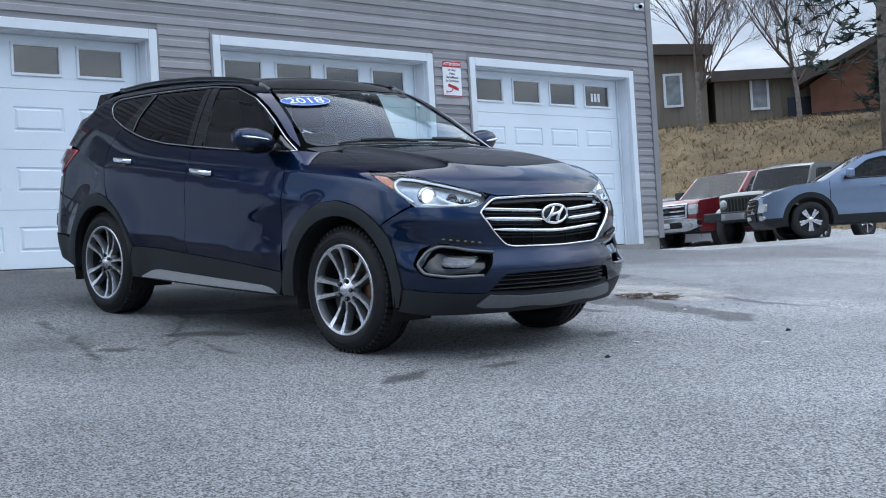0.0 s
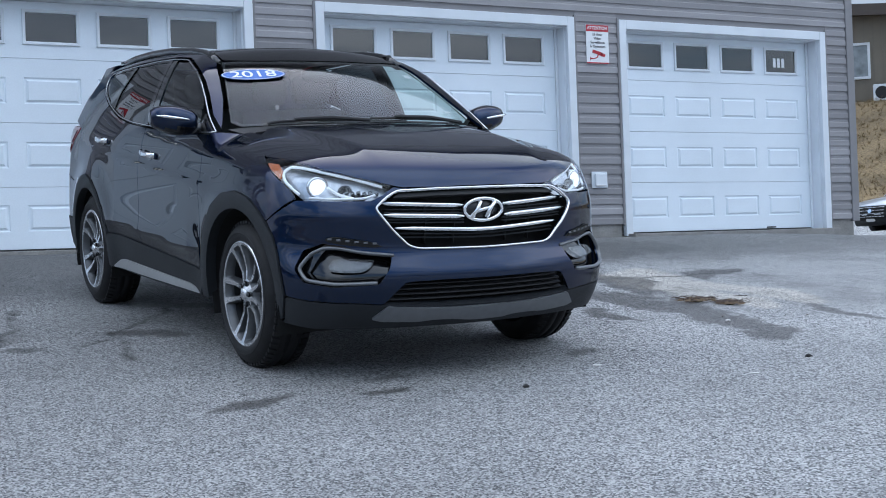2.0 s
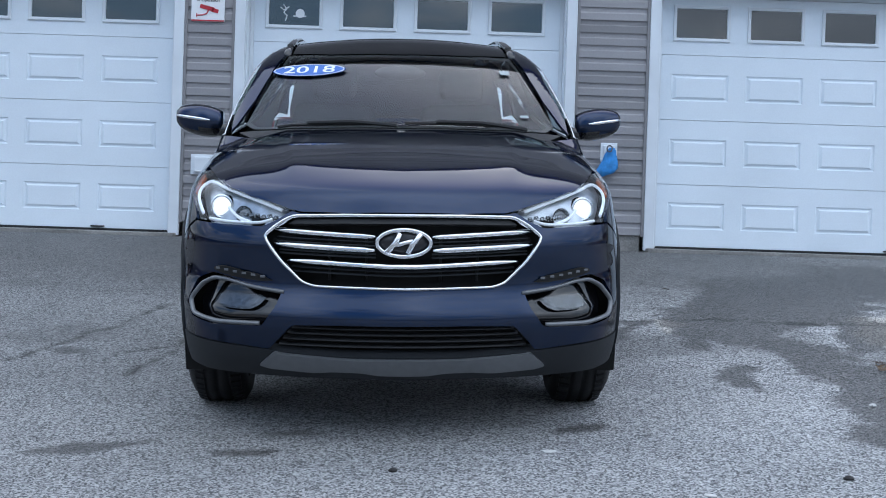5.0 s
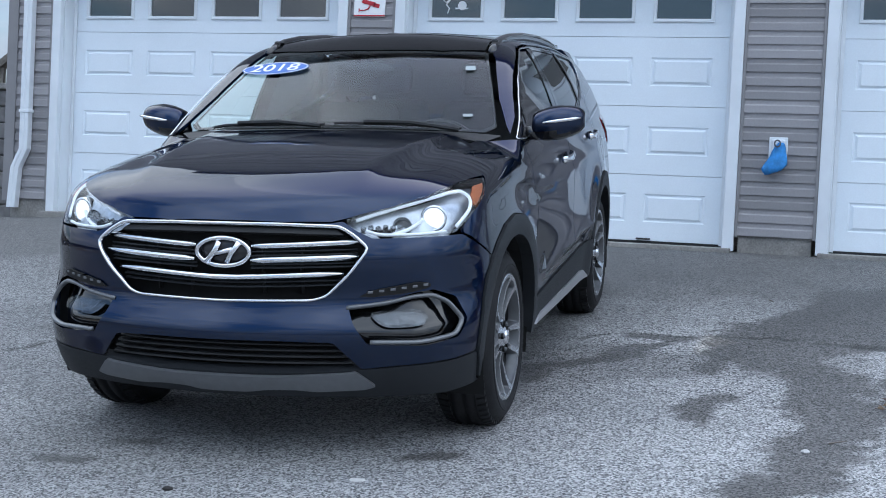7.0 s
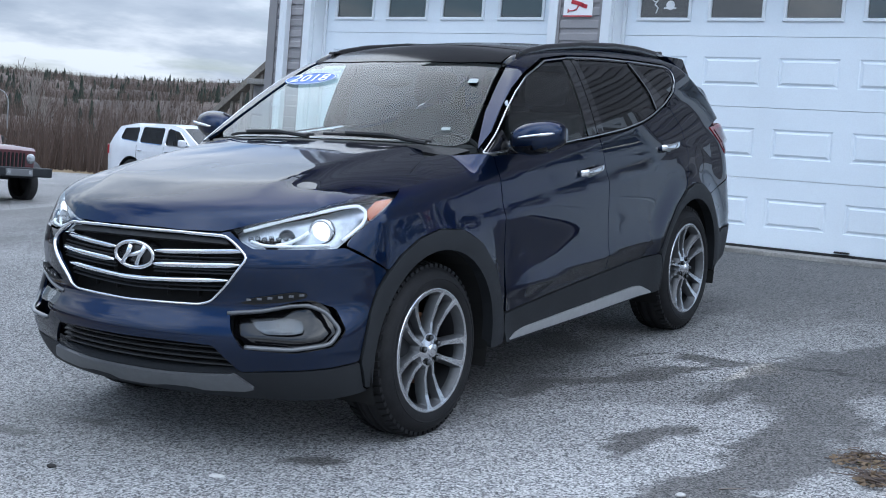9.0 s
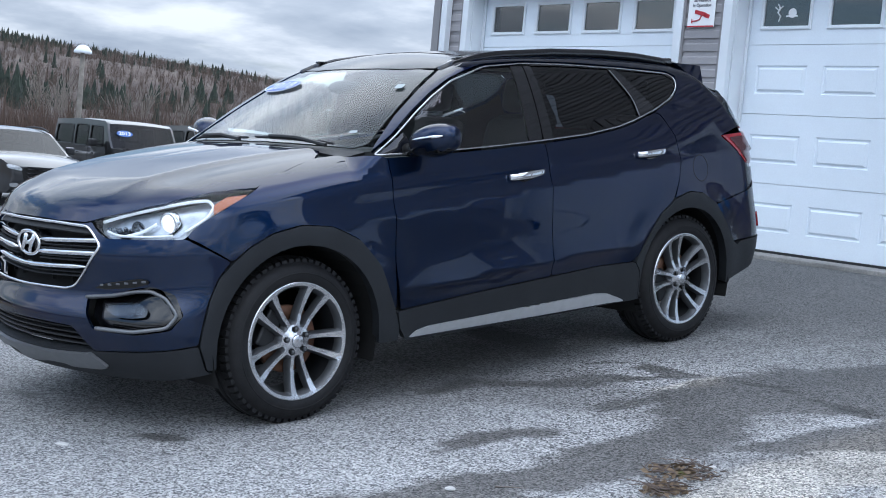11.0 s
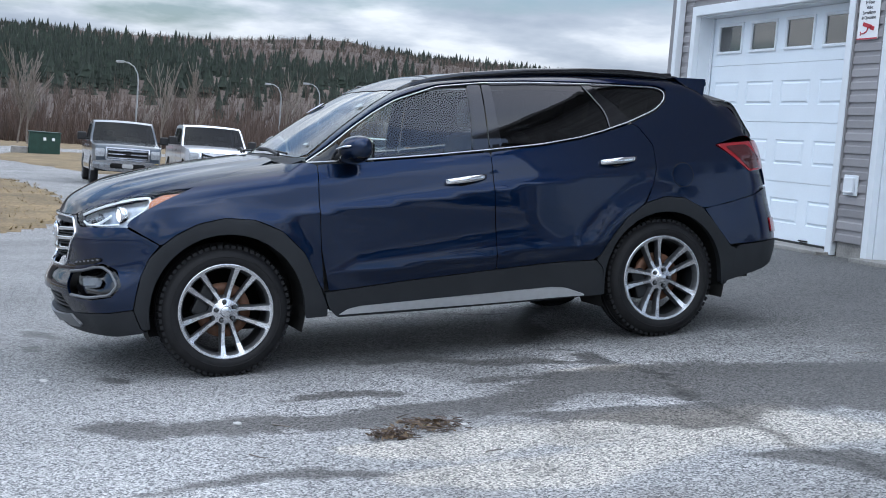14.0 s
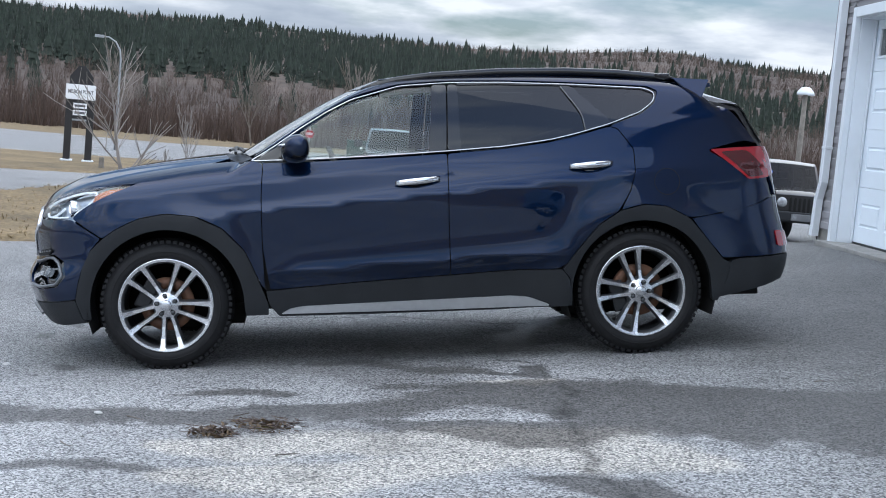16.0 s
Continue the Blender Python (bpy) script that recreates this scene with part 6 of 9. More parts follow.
def wheel_face():
    """Outline of the five split spokes: five wide openings and five narrow slots in a dished disc."""
    def c_(u):
        return 0.0195 + (u - 0.055) / 0.195 * 0.0345

    def w_(u):
        return 0.0088 + 0.0055 * max(0, (u - 0.15) / 0.09)

    def turn(p, a):
        return (p[0] * math.cos(a) - p[1] * math.sin(a), p[0] * math.sin(a) + p[1] * math.cos(a))

    holes = []
    us = np.linspace(0.064, 0.236, 10)
    for k in range(5):
        a = radians(90 + 72 * k)
        slot = [(u, c_(u) - w_(u)) for u in np.linspace(0.066, 0.240, 9)]
        slot = slot + [(0.2445, 0.014), (0.2445, -0.014)] + [(u, -v) for u, v in slot[::-1]]
        holes.append([turn(p, a) for p in slot])
        left = [turn((u, c_(u) + w_(u)), a) for u in us]
        right = [turn((u, -c_(u) - w_(u)), a + radians(72)) for u in us]
        mid = [turn((0.2475, 0), a + radians(d)) for d in (24, 30, 36, 42, 48)]
        holes.append(left + mid + right[::-1] + [turn((0.074, 0), a + radians(36))])
    rim = [(0.2575 * math.cos(t), 0.2575 * math.sin(t)) for t in np.linspace(0, 2 * math.pi, 97)[:-1]]
    loops = [np.array(rim)] + [soften(resample(np.array(h), 0.006), 3) for h in holes]
    rr = [0.03 + 0.02 * k for k in range(11)]
    g = np.array([(r * math.cos(t + 0.3 * r), r * math.sin(t + 0.3 * r)) for r in rr for t in np.linspace(0, 2 * math.pi, int(r / 0.0022) + 6)[:-1]])
    for h in loops[1:]:
        g = g[~inside(g, h)]
    edge_ = np.vstack(loops)
    g = g[((g[:, None] - edge_[None]) ** 2).sum(2).min(1) > 0.005 ** 2]
    pts = np.vstack([edge_, g])
    cons, k = [], 0
    for l in loops:
        cons += [(k + i, k + (i + 1) % len(l)) for i in range(len(l))]
        k += len(l)
    vv, _, ff, _, _, _ = geometry.delaunay_2d_cdt([Vector(p) for p in pts], cons, [], 0, 1e-8)
    vv = np.array([tuple(v) for v in vv])
    tri = np.array([t for t in ff if len(t) == 3])
    c = vv[tri].mean(1)
    keep = np.ones(len(tri), bool)
    for h in loops[1:]:
        keep &= ~inside(c, h)
    dish = lambda r: float(np.interp(r, (0, .035, .06, .12, .19, .235, .25, .26), (-.004, -.008, -.022, -.030, -.020, -.006, .001, .001)))
    face, walls = bmesh.new(), bmesh.new()
    vs = [face.verts.new((x, dish(math.hypot(x, z)), z)) for x, z in vv]
    for t in tri[keep]:
        face.faces.new([vs[i] for i in t])
    fix(face)
    if sum(f.normal.y for f in face.faces) < 0:
        bmesh.ops.reverse_faces(face, faces=face.faces)
    for h in loops[1:]:
        cen = h.mean(0)
        A = [walls.verts.new((x, dish(math.hypot(x, z)), z)) for x, z in h]
        B = [walls.verts.new((x + (cen[0] - x) * 0.10, dish(math.hypot(x, z)) - 0.007, z + (cen[1] - z) * 0.10)) for x, z in h]
        C = [walls.verts.new((x + (cen[0] - x) * 0.16, dish(math.hypot(x, z)) - 0.045, z + (cen[1] - z) * 0.16)) for x, z in h]
        for P_, Q_ in ((A, B), (B, C)):
            for i in range(len(h)):
                j = (i + 1) % len(h)
                walls.faces.new((P_[i], P_[j], Q_[j], Q_[i]))
    fix(walls)
    return face, walls


def build_wheels(suv):
    """Split five-spoke alloy wheels with lugged tyres; the wheel's outer side is +y."""
    wheel = thing("wheel", label="machined split-spoke alloy wheel")
    wheel.parent = suv
    bm = bmesh.new()
    prof = [(0.262, -0.006), (0.271, 0.002), (0.288, 0.007), (0.308, 0.005), (0.328, -0.004), (0.344, -0.020), (0.352, -0.036)]
    tw = [-0.040, -0.060, -0.064, -0.072, -0.076, -0.108, -0.112, -0.124, -0.128, -0.160, -0.164, -0.172, -0.176, -0.212]
    rad = [0.356, 0.364, 0.362, 0.362, 0.370, 0.371, 0.363, 0.363, 0.371, 0.370, 0.362, 0.362, 0.364, 0.357]
    prof += list(zip(rad, tw)) + [(0.355, -0.222), (0.33, -0.238), (0.29, -0.242), (0.262, -0.230)]
    lathe(bm, prof, 72, "y")
    tyre = part("tyre", fix(bm), M["rubber"], wheel, smooth=True)
    bm = bmesh.new()
    for k in range(62):
        a = 2 * math.pi * k / 62
        for y0, y1, r0, r1, sh in ((-0.062, -0.026, 0.372, 0.360, 0.0), (-0.218, -0.176, 0.372, 0.360, 0.5)):
            b = a + sh * 2 * math.pi / 62
            m_ = Matrix.Rotation(-b, 4, "Y")
            v = []
            for rr in (0.350, 0.3735):
                for da in (-0.032, 0.032):
                    for yy in (y0, y1):
                        rr2 = rr if abs(yy + 0.118) < 0.07 else rr - 0.010
                        v.append(bm.verts.new((rr2 * math.cos(b + da), yy, rr2 * math.sin(b + da))))
            for f in ((0, 1, 3, 2), (4, 6, 7, 5), (0, 4, 5, 1), (2, 3, 7, 6), (0, 2, 6, 4), (1, 5, 7, 3)):
                bm.faces.new([v[i] for i in f])
    tagged(part("tread", fix(bm), M["rubber"], tyre), kind="stuff")
    # raised band on the side wall
    bm = bmesh.new()
    lathe(bm, [(0.299, 0.0055), (0.300, 0.0085), (0.305, 0.0080), (0.306, 0.0045)], 72, "y")
    part("sidewall_band", fix(bm), M["rubber"], tyre, smooth=True)
    bm = bmesh.new()
    lathe(bm, [(0.247, -0.010), (0.252, -0.001), (0.258, 0.002), (0.264, 0.000), (0.266, -0.008)], 72, "y")
    part("rim_lip", fix(bm), M["alloy"], wheel, smooth=True)
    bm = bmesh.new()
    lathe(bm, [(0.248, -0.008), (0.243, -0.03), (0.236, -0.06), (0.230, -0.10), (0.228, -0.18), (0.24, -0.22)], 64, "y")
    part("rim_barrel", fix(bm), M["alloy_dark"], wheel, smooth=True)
    fa, wa = wheel_face()
    spokes = part("spokes", fa, M["alloy"], wheel, "machined split five-spoke face")
    part("spoke_sides", wa, M["alloy_side"], spokes, smooth=True)
    bm = bmesh.new()
    lathe(bm, [(0.0, 0.004), (0.024, 0.003), (0.029, 0.0), (0.031, -0.012)], 32, "y")
    hub = part("hub_cap", fix(bm), M["alloy"], wheel, smooth=True)
    for k in range(5):
        a = radians(54 + 72 * k)
        bm = bmesh.new()
        lathe(bm, [(0.0, 0.002), (0.007, 0.001), (0.010, -0.005), (0.010, -0.03)], 10, "y", (0.055 * math.cos(a), 0, 0.055 * math.sin(a)))
        part("wheel_nut", fix(bm), M["alloy_side"], hub, smooth=True)
        bm = bmesh.new()
        lathe(bm, [(0.0125, -0.012), (0.0125, -0.022), (0.0, -0.022)], 14, "y", (0.055 * math.cos(a), 0.0025 + 0.004, 0.055 * math.sin(a)))
        part("nut_recess", fix(bm), M["liner"], hub)
    bm = bmesh.new()
    lathe(bm, [(0.0, -0.10), (0.085, -0.10), (0.09, -0.085), (0.150, -0.085), (0.152, -0.10), (0.15, -0.12)], 48, "y")
    part("brake_disc", fix(bm), M["rotor"], wheel, "rusty brake disc", smooth=True)
    bm = bmesh.new()
    box(bm, 0.08, 0.165, -0.13, -0.06, -0.09, 0.09, 0.012)
    part("brake_calliper", bm, M["alloy_dark"], wheel)
    spots = ((1.345, 0.905, 0.0, -30), (-1.36, 0.905, 0, 15), (1.345, -0.905, 180, 20), (-1.36, -0.905, 180, 50))
    for n, (x, y, turn, spin) in enumerate(spots):
        m_ = Matrix.Translation((x, y, 0.37)) @ Matrix.Rotation(radians(turn), 4, "Z") @ Matrix.Rotation(radians(spin), 4, "Y")
        if n == 0:
            wheel.matrix_basis = m_
        else:
            copy_thing(wheel, m_)


build_suv()


# ---- parked vehicles round the yard ----
def coat_paint(name, base, metal=0.2):
    return mat(name, base, 0.32, metal, 0.5, coat=1.0, coat_rough=0.03, noise_scale=3, amount=0.06, fine=60, fine_amount=0.04)


M["car_glass"] = glass("parked_car_glass", (0.13, 0.15, 0.16), ior=1.36)
M["car_lamp"] = mat("clear_lamp_plastic", (0.34, 0.355, 0.37), 0.12, 0.3, coat=1.0, noise_scale=30, amount=0.25)
M["sidewall"] = mat("parked_tyre_rubber", (0.018, 0.018, 0.019), 0.8, noise_scale=12, amount=0.3)
M["dull_chrome"] = mat("weathered_chrome", (0.42, 0.43, 0.45), 0.16, 1.0, noise_scale=20, amount=0.15)
M["plate_grey"] = mat("pale_plate", (0.5, 0.5, 0.5), 0.5)

STYLES = {
    # profile from the front bumper's foot over the roof to the rear bumper's foot: x back from the nose, z, kind of the stretch that follows
    "pickup": dict(L=5.8, W=2.0, belt=1.22, tumble=0.20, wheel=0.40, axles=(1.0, 4.65), nose=0.10, foot=0.42,
                   prof=[(0.10, .42, "k"), (0.02, .56, "k"), (0.0, .62, "b"), (0.02, 1.06, "b"), (0.10, 1.16, "b"), (0.5, 1.21, "b"), (1.42, 1.27, "g"), (2.05, 1.84, "b"), (2.3, 1.90, "b"), (3.2, 1.91, "b"), (3.62, 1.86, "r"), (3.74, 1.36, "b"), (3.76, 1.32, "k"), (5.70, 1.32, "b"), (5.78, 1.26, "b"), (5.80, .70, "k"), (5.72, .46, "k")],
                   windows=[[(1.66, 1.27), (2.12, 1.74), (2.60, 1.80), (2.60, 1.27)], [(2.70, 1.27), (2.70, 1.80), (3.42, 1.78), (3.52, 1.30)]], doors=(1.45, 2.65, 3.6), handles=(2.45, 3.42)),
    "jeep": dict(L=4.4, W=1.66, belt=1.18, tumble=0.10, wheel=0.40, axles=(0.62, 3.56), nose=0.02, foot=0.52,
                 prof=[(0.06, .56, "b"), (0.05, .62, "b"), (0.04, 1.10, "b"), (0.10, 1.16, "b"), (1.38, 1.22, "b"), (1.42, 1.23, "g"), (1.70, 1.74, "b"), (1.82, 1.80, "b"), (3.0, 1.83, "b"), (4.22, 1.80, "r"), (4.30, 1.25, "b"), (4.34, .60, "k"), (4.30, .56, "k")],
                 windows=[[(1.74, 1.24), (1.86, 1.68), (2.42, 1.70), (2.42, 1.24)], [(2.54, 1.24), (2.54, 1.70), (3.16, 1.70), (3.16, 1.24)], [(3.28, 1.26), (3.28, 1.69), (4.14, 1.68), (4.16, 1.26)]], doors=(1.62, 2.48, 3.22), handles=(2.33, 3.06)),
    "crossover": dict(L=4.2, W=1.80, belt=1.0, tumble=0.26, wheel=0.34, axles=(0.84, 3.44), nose=0.22, foot=0.24,
                      prof=[(0.12, .26, "k"), (0.03, .36, "k"), (0.0, .52, "b"), (0.04, .78, "b"), (0.18, .88, "b"), (0.62, .98, "b"), (1.10, 1.03, "g"), (1.90, 1.46, "b"), (2.3, 1.53, "b"), (3.2, 1.52, "b"), (3.72, 1.44, "r"), (4.05, 1.05, "b"), (4.16, .98, "b"), (4.2, .60, "k"), (4.10, .30, "k")],
                      windows=[[(1.45, 1.05), (1.95, 1.38), (2.30, 1.44), (2.34, 1.06)], [(2.44, 1.06), (2.42, 1.445), (3.10, 1.44), (3.26, 1.11)]], doors=(1.22, 2.38, 3.2), handles=(2.22, 3.1)),
    "suv": dict(L=4.7, W=1.86, belt=1.05, tumble=0.24, wheel=0.36, axles=(0.92, 3.70), nose=0.20, foot=0.26,
                prof=[(0.12, .28, "k"), (0.03, .38, "k"), (0.0, .54, "b"), (0.04, .86, "b"), (0.16, .95, "b"), (0.62, 1.03, "b"), (1.22, 1.08, "g"), (1.98, 1.55, "b"), (2.4, 1.63, "b"), (3.6, 1.62, "b"), (4.20, 1.52, "r"), (4.52, 1.10, "b"), (4.64, 1.02, "b"), (4.7, .62, "k"), (4.60, .32, "k")],
                windows=[[(1.58, 1.10), (2.04, 1.46), (2.46, 1.54), (2.48, 1.11)], [(2.58, 1.11), (2.56, 1.545), (3.36, 1.54), (3.40, 1.14)], [(3.48, 1.15), (3.46, 1.53), (4.02, 1.49), (4.12, 1.20)]], doors=(1.32, 2.53, 3.5), handles=(2.38, 3.36)),
    "sedan": dict(L=4.7, W=1.80, belt=0.94, tumble=0.28, wheel=0.33, axles=(0.92, 3.65), nose=0.22, foot=0.20,
                  prof=[(0.12, .22, "k"), (0.03, .32, "k"), (0.0, .46, "b"), (0.05, .70, "b"), (0.22, .78, "b"), (0.75, .88, "b"), (1.20, .93, "g"), (2.0, 1.36, "b"), (2.4, 1.44, "b"), (3.0, 1.42, "b"), (3.40, 1.34, "r"), (4.05, 1.03, "b"), (4.6, 1.0, "b"), (4.68, .90, "b"), (4.7, .50, "k"), (4.60, .26, "k")],
                  windows=[[(1.56, .96), (2.06, 1.28), (2.44, 1.35), (2.46, .97)], [(2.56, .97), (2.54, 1.35), (2.96, 1.34), (3.46, 1.04)]], doors=(1.28, 2.5, 3.4), handles=(2.36, 3.3)),
}
COLS = (-1, -.94, -.88, -.6, -.3, 0, .3, .6, .88, .94, 1)


def parked(style, front, heading, paint, label, category="car", chrome=False, rails=False, cladding=False, sticker="", lamp="wide", group="parked vehicles", two_tone=None):
    """A parked vehicle: front is the nose's middle on the ground, heading its way in degrees."""
    S_ = STYLES[style]
    L_, W_, belt = S_["L"], S_["W"], S_["belt"]
    a = radians(heading)
    f = Vector((math.cos(a), math.sin(a), 0))
    n0 = Vector((front[0], front[1], 0)) - f * S_["axles"][0]
    n1 = Vector((front[0], front[1], 0)) - f * S_["axles"][1]
    z0, z1 = ground_z(n0.x, n0.y), ground_z(n1.x, n1.y)
    fw = (n0 - n1 + Vector((0, 0, z0 - z1))).normalized()
    lf = Vector((0, 0, 1)).cross(fw).normalized()
    up = fw.cross(lf)
    o = n0 + Vector((0, 0, z0)) + fw * S_["axles"][0]
    m_ = Matrix((fw, lf, up)).transposed().to_4x4()
    m_.translation = o
    car = thing(style if style != "jeep" else "off_roader", m_, label, category, group)

    def half(x, z):
        """Half width, x counted back from the nose."""
        w = W_ / 2
        if style == "jeep":
            w = 0.62 + (W_ / 2 - 0.62) * min(1, max(0, (x - 1.25) / 0.2)) if x < 1.45 else w
        w -= S_["tumble"] * max(0, z - belt) ** 1.15
        w -= S_["nose"] * max(0, 1 - x / 0.55) ** 2.2
        w -= 0.7 * S_["nose"] * max(0, 1 - (L_ - x) / 0.5) ** 2.2
        w -= 0.05 * max(0, 0.55 - z) ** 1.0
        return w - 0.018 * math.exp(-((z - belt * 0.62) / 0.10) ** 2)

    # outline with wheel arches
    top = S_["prof"]
    ra = S_["wheel"] + (0.10 if style == "jeep" else 0.075)
    foot = S_["foot"]
    loop, tags = [], []
    for (x, z, k), (x2, z2, _) in zip(top, top[1:]):
        n = max(1, int(math.hypot(x2 - x, z2 - z) / 0.16))
        for i in range(n):
            loop.append((x + (x2 - x) * i / n, z + (z2 - z) * i / n)); tags.append(k)
    loop.append(top[-1][:2]); tags.append("k")
    for xa in S_["axles"][::-1]:
        dz = max(0, foot - S_["wheel"])
        t0 = math.asin(min(0.95, (foot - S_["wheel"]) / ra)) if abs(foot - S_["wheel"]) < ra else 0
        for i in range(15):
            t = t0 + (math.pi - 2 * t0) * i / 14
            loop.append((xa + ra * math.cos(t), S_["wheel"] + ra * math.sin(t))); tags.append("k")
    q = np.array(loop)
    wins = [soften(resample(np.array(w_), 0.07), 1) for w_ in S_["windows"]]
    loops = [q] + wins
    gx, gy = np.meshgrid(np.arange(0.05, L_, 0.16), np.arange(0.2, 1.95, 0.13))
    g = np.stack([gx.ravel(), gy.ravel()], 1)
    g = g[inside(g, q)]
    for w_ in wins:
        g = g[~inside(g, w_)]
    edges = np.vstack(loops)
    g = g[((g[:, None] - edges[None]) ** 2).sum(2).min(1) > 0.05 ** 2]
    pts = np.vstack([edges, g])
    cons, k = [], 0
    for l in loops:
        cons += [(k + i, k + (i + 1) % len(l)) for i in range(len(l))]
        k += len(l)
    if cladding:
        lines = [[(x, foot + 0.16) for x in np.arange(0.02, L_ - 0.02, 0.07)]]
        lines += [[(xa + (ra + 0.09) * math.cos(t), S_["wheel"] + (ra + 0.09) * math.sin(t)) for t in np.linspace(0.05, math.pi - 0.05, 26)] for xa in S_["axles"]]
        for l in lines:
            cons += [(len(pts) + i, len(pts) + i + 1) for i in range(len(l) - 1)]
            pts = np.vstack([pts, l])
    vv, _, ff, _, _, _ = geometry.delaunay_2d_cdt([Vector(p) for p in pts], cons, [], 0, 1e-7)
    vv = np.array([tuple(v) for v in vv])
    tri = np.array([t for t in ff if len(t) == 3])
    c = vv[tri].mean(1)
    keep = inside(c, q)
    for w_ in wins:
        keep &= ~inside(c, w_)
    tri = tri[keep]
    bm = bmesh.new()
    for s in (1, -1):
        vs = [bm.verts.new((-x, s * half(x, z), z)) for x, z in vv]
        for t, cc in zip(tri, c[keep]):
            fc = bm.faces.new([vs[i] for i in (t if s < 0 else t[::-1])])
            low = cladding and (cc[1] < foot + 0.16 or min(math.hypot(cc[0] - xa, cc[1] - S_["wheel"]) for xa in S_["axles"]) < ra + 0.09)
            fc.material_index = 1 if low else (2 if two_tone and cc[1] > belt + 0.06 else 0)
    # the skin that runs across
    n = len(q)
    nrm = np.stack([np.roll(q, -1, 0)[:, 1] - np.roll(q, 1, 0)[:, 1], -(np.roll(q, -1, 0)[:, 0] - np.roll(q, 1, 0)[:, 0])], 1)
    nrm /= np.linalg.norm(nrm, axis=1, keepdims=True) + 1e-9
    if area(q) > 0:
        nrm = nrm
    else:
        nrm = -nrm
    crown = 0.13 if S_["nose"] > 0.15 else 0.05

    def skin(i, s):
        x, z = q[i]
        nx, nz = nrm[i]
        over = z > foot + 0.02 and tags[i] != "k" or x < 0.2
        k = (crown * nx * (abs(nx) > 0.7) * 0.9, 0.035 * max(0, nz)) if over else (0, 0)
        return (-(x + k[0] * (1 - s * s)), half(x, z) * s, z + k[1] * (1 - s * s))

    grid = [[bm.verts.new(skin(i, s)) for s in COLS] for i in range(n)]
    for i in range(n):
        j = (i + 1) % n
        for k in range(len(COLS) - 1):
            if tags[i] in "gr" and 1 <= k <= len(COLS) - 3:
                continue
            fc = bm.faces.new((grid[i][k], grid[i][k + 1], grid[j][k + 1], grid[j][k]))
            fc.material_index = 1 if tags[i] == "k" else (2 if two_tone and q[i][1] > belt + 0.25 and tags[i] == "b" else 0)
    bmesh.ops.remove_doubles(bm, verts=bm.verts, dist=0.0015)
    fix(bm)
    body_ = part("body", bm, [paint, M["cladding"], two_tone or paint], car, smooth=True)
    me = body_.data
    me.set_sharp_from_angle(angle=radians(42))
    # glass
    for kind, nm in (("g", "windscreen"), ("r", "rear_screen")):
        rows_ = [i for i in range(n) if tags[i] == kind]
        if not rows_:
            continue
        rows_.append(rows_[-1] + 1)
        gb = bmesh.new()
        gv = [[gb.verts.new(skin(i, s)) for s in COLS[1:-1]] for i in rows_]
        for A, B in zip(gv, gv[1:]):
            for k in range(len(A) - 1):
                gb.faces.new((A[k], A[k + 1], B[k + 1], B[k]))
        fix(gb)
        if (sum(f_.normal.x for f_ in gb.faces) < 0) == (kind == "g"):
            bmesh.ops.reverse_faces(gb, faces=gb.faces)
        part(nm, gb, M["car_glass"], car, smooth=True)
    for w_ in wins:
        for s in (1, -1):
            gb = bmesh.new()
            gb.faces.new([gb.verts.new((-x, s * (half(x, z) - 0.012), z)) for x, z in w_])
            gb.normal_update()
            if list(gb.faces)[0].normal.y * s < 0:
                bmesh.ops.reverse_faces(gb, faces=gb.faces)
            part("side_window", gb, M["car_glass"], car)
            fr = bmesh.new()
            tube(fr, [(-x, s * (half(x, z) + 0.002), z) for x, z in w_], 0.014, 4, closed=True)
            part("window_frame", fr, M["chrome"] if chrome and style in ("suv", "sedan") else M["black_plastic"], car)
    # cabin inside
    cb = bmesh.new()
    cx0, cx1 = S_["doors"][0] + 0.1, S_["windows"][-1][2][0]
    box(cb, -cx1, -cx0, -W_ / 2 + 0.12, W_ / 2 - 0.12, foot + 0.1, belt - 0.12)
    part("cabin_floor", cb, M["liner"], car)
    for sx in ([cx0 + 0.95, cx0 + 1.85] if L_ > 4 else [cx0 + 0.9]):
        for sy in (-0.36, 0.36):
            sb = bmesh.new()
            box(sb, -sx - 0.08, -sx + 0.06, sy - 0.24, sy + 0.24, belt - 0.3, belt + 0.22, 0.05)
            st = part("seat", sb, M["seat"], car)
            hb = bmesh.new()
            box(hb, -sx - 0.08, -sx + 0.02, sy - 0.12, sy + 0.12, belt + 0.24, belt + 0.40, 0.04)
            part("headrest", hb, M["seat"], st)
    # seams, handles, sill
    for dx in S_["doors"]:
        for s in (1, -1):
            sb = bmesh.new()
            tube(sb, [(-dx, s * (half(dx, z) - 0.003), z) for z in np.linspace(foot + 0.12, belt + 0.02, 6)], 0.007, 4)
            part("door_seam", sb, M["liner"], car)
    for hx in S_["handles"]:
        for s in (1, -1):
            hb = bmesh.new()
            hz = belt - 0.10
            box(hb, -hx - 0.09, -hx + 0.09, s * (half(hx, hz) + 0.018) - 0.014, s * (half(hx, hz) + 0.018) + 0.014, hz - 0.016, hz + 0.016, 0.008)
            part("door_handle", hb, M["chrome"] if chrome else paint, car)
    # mirrors
    mx = S_["windows"][0][0][0] + 0.12
    big = style == "pickup"
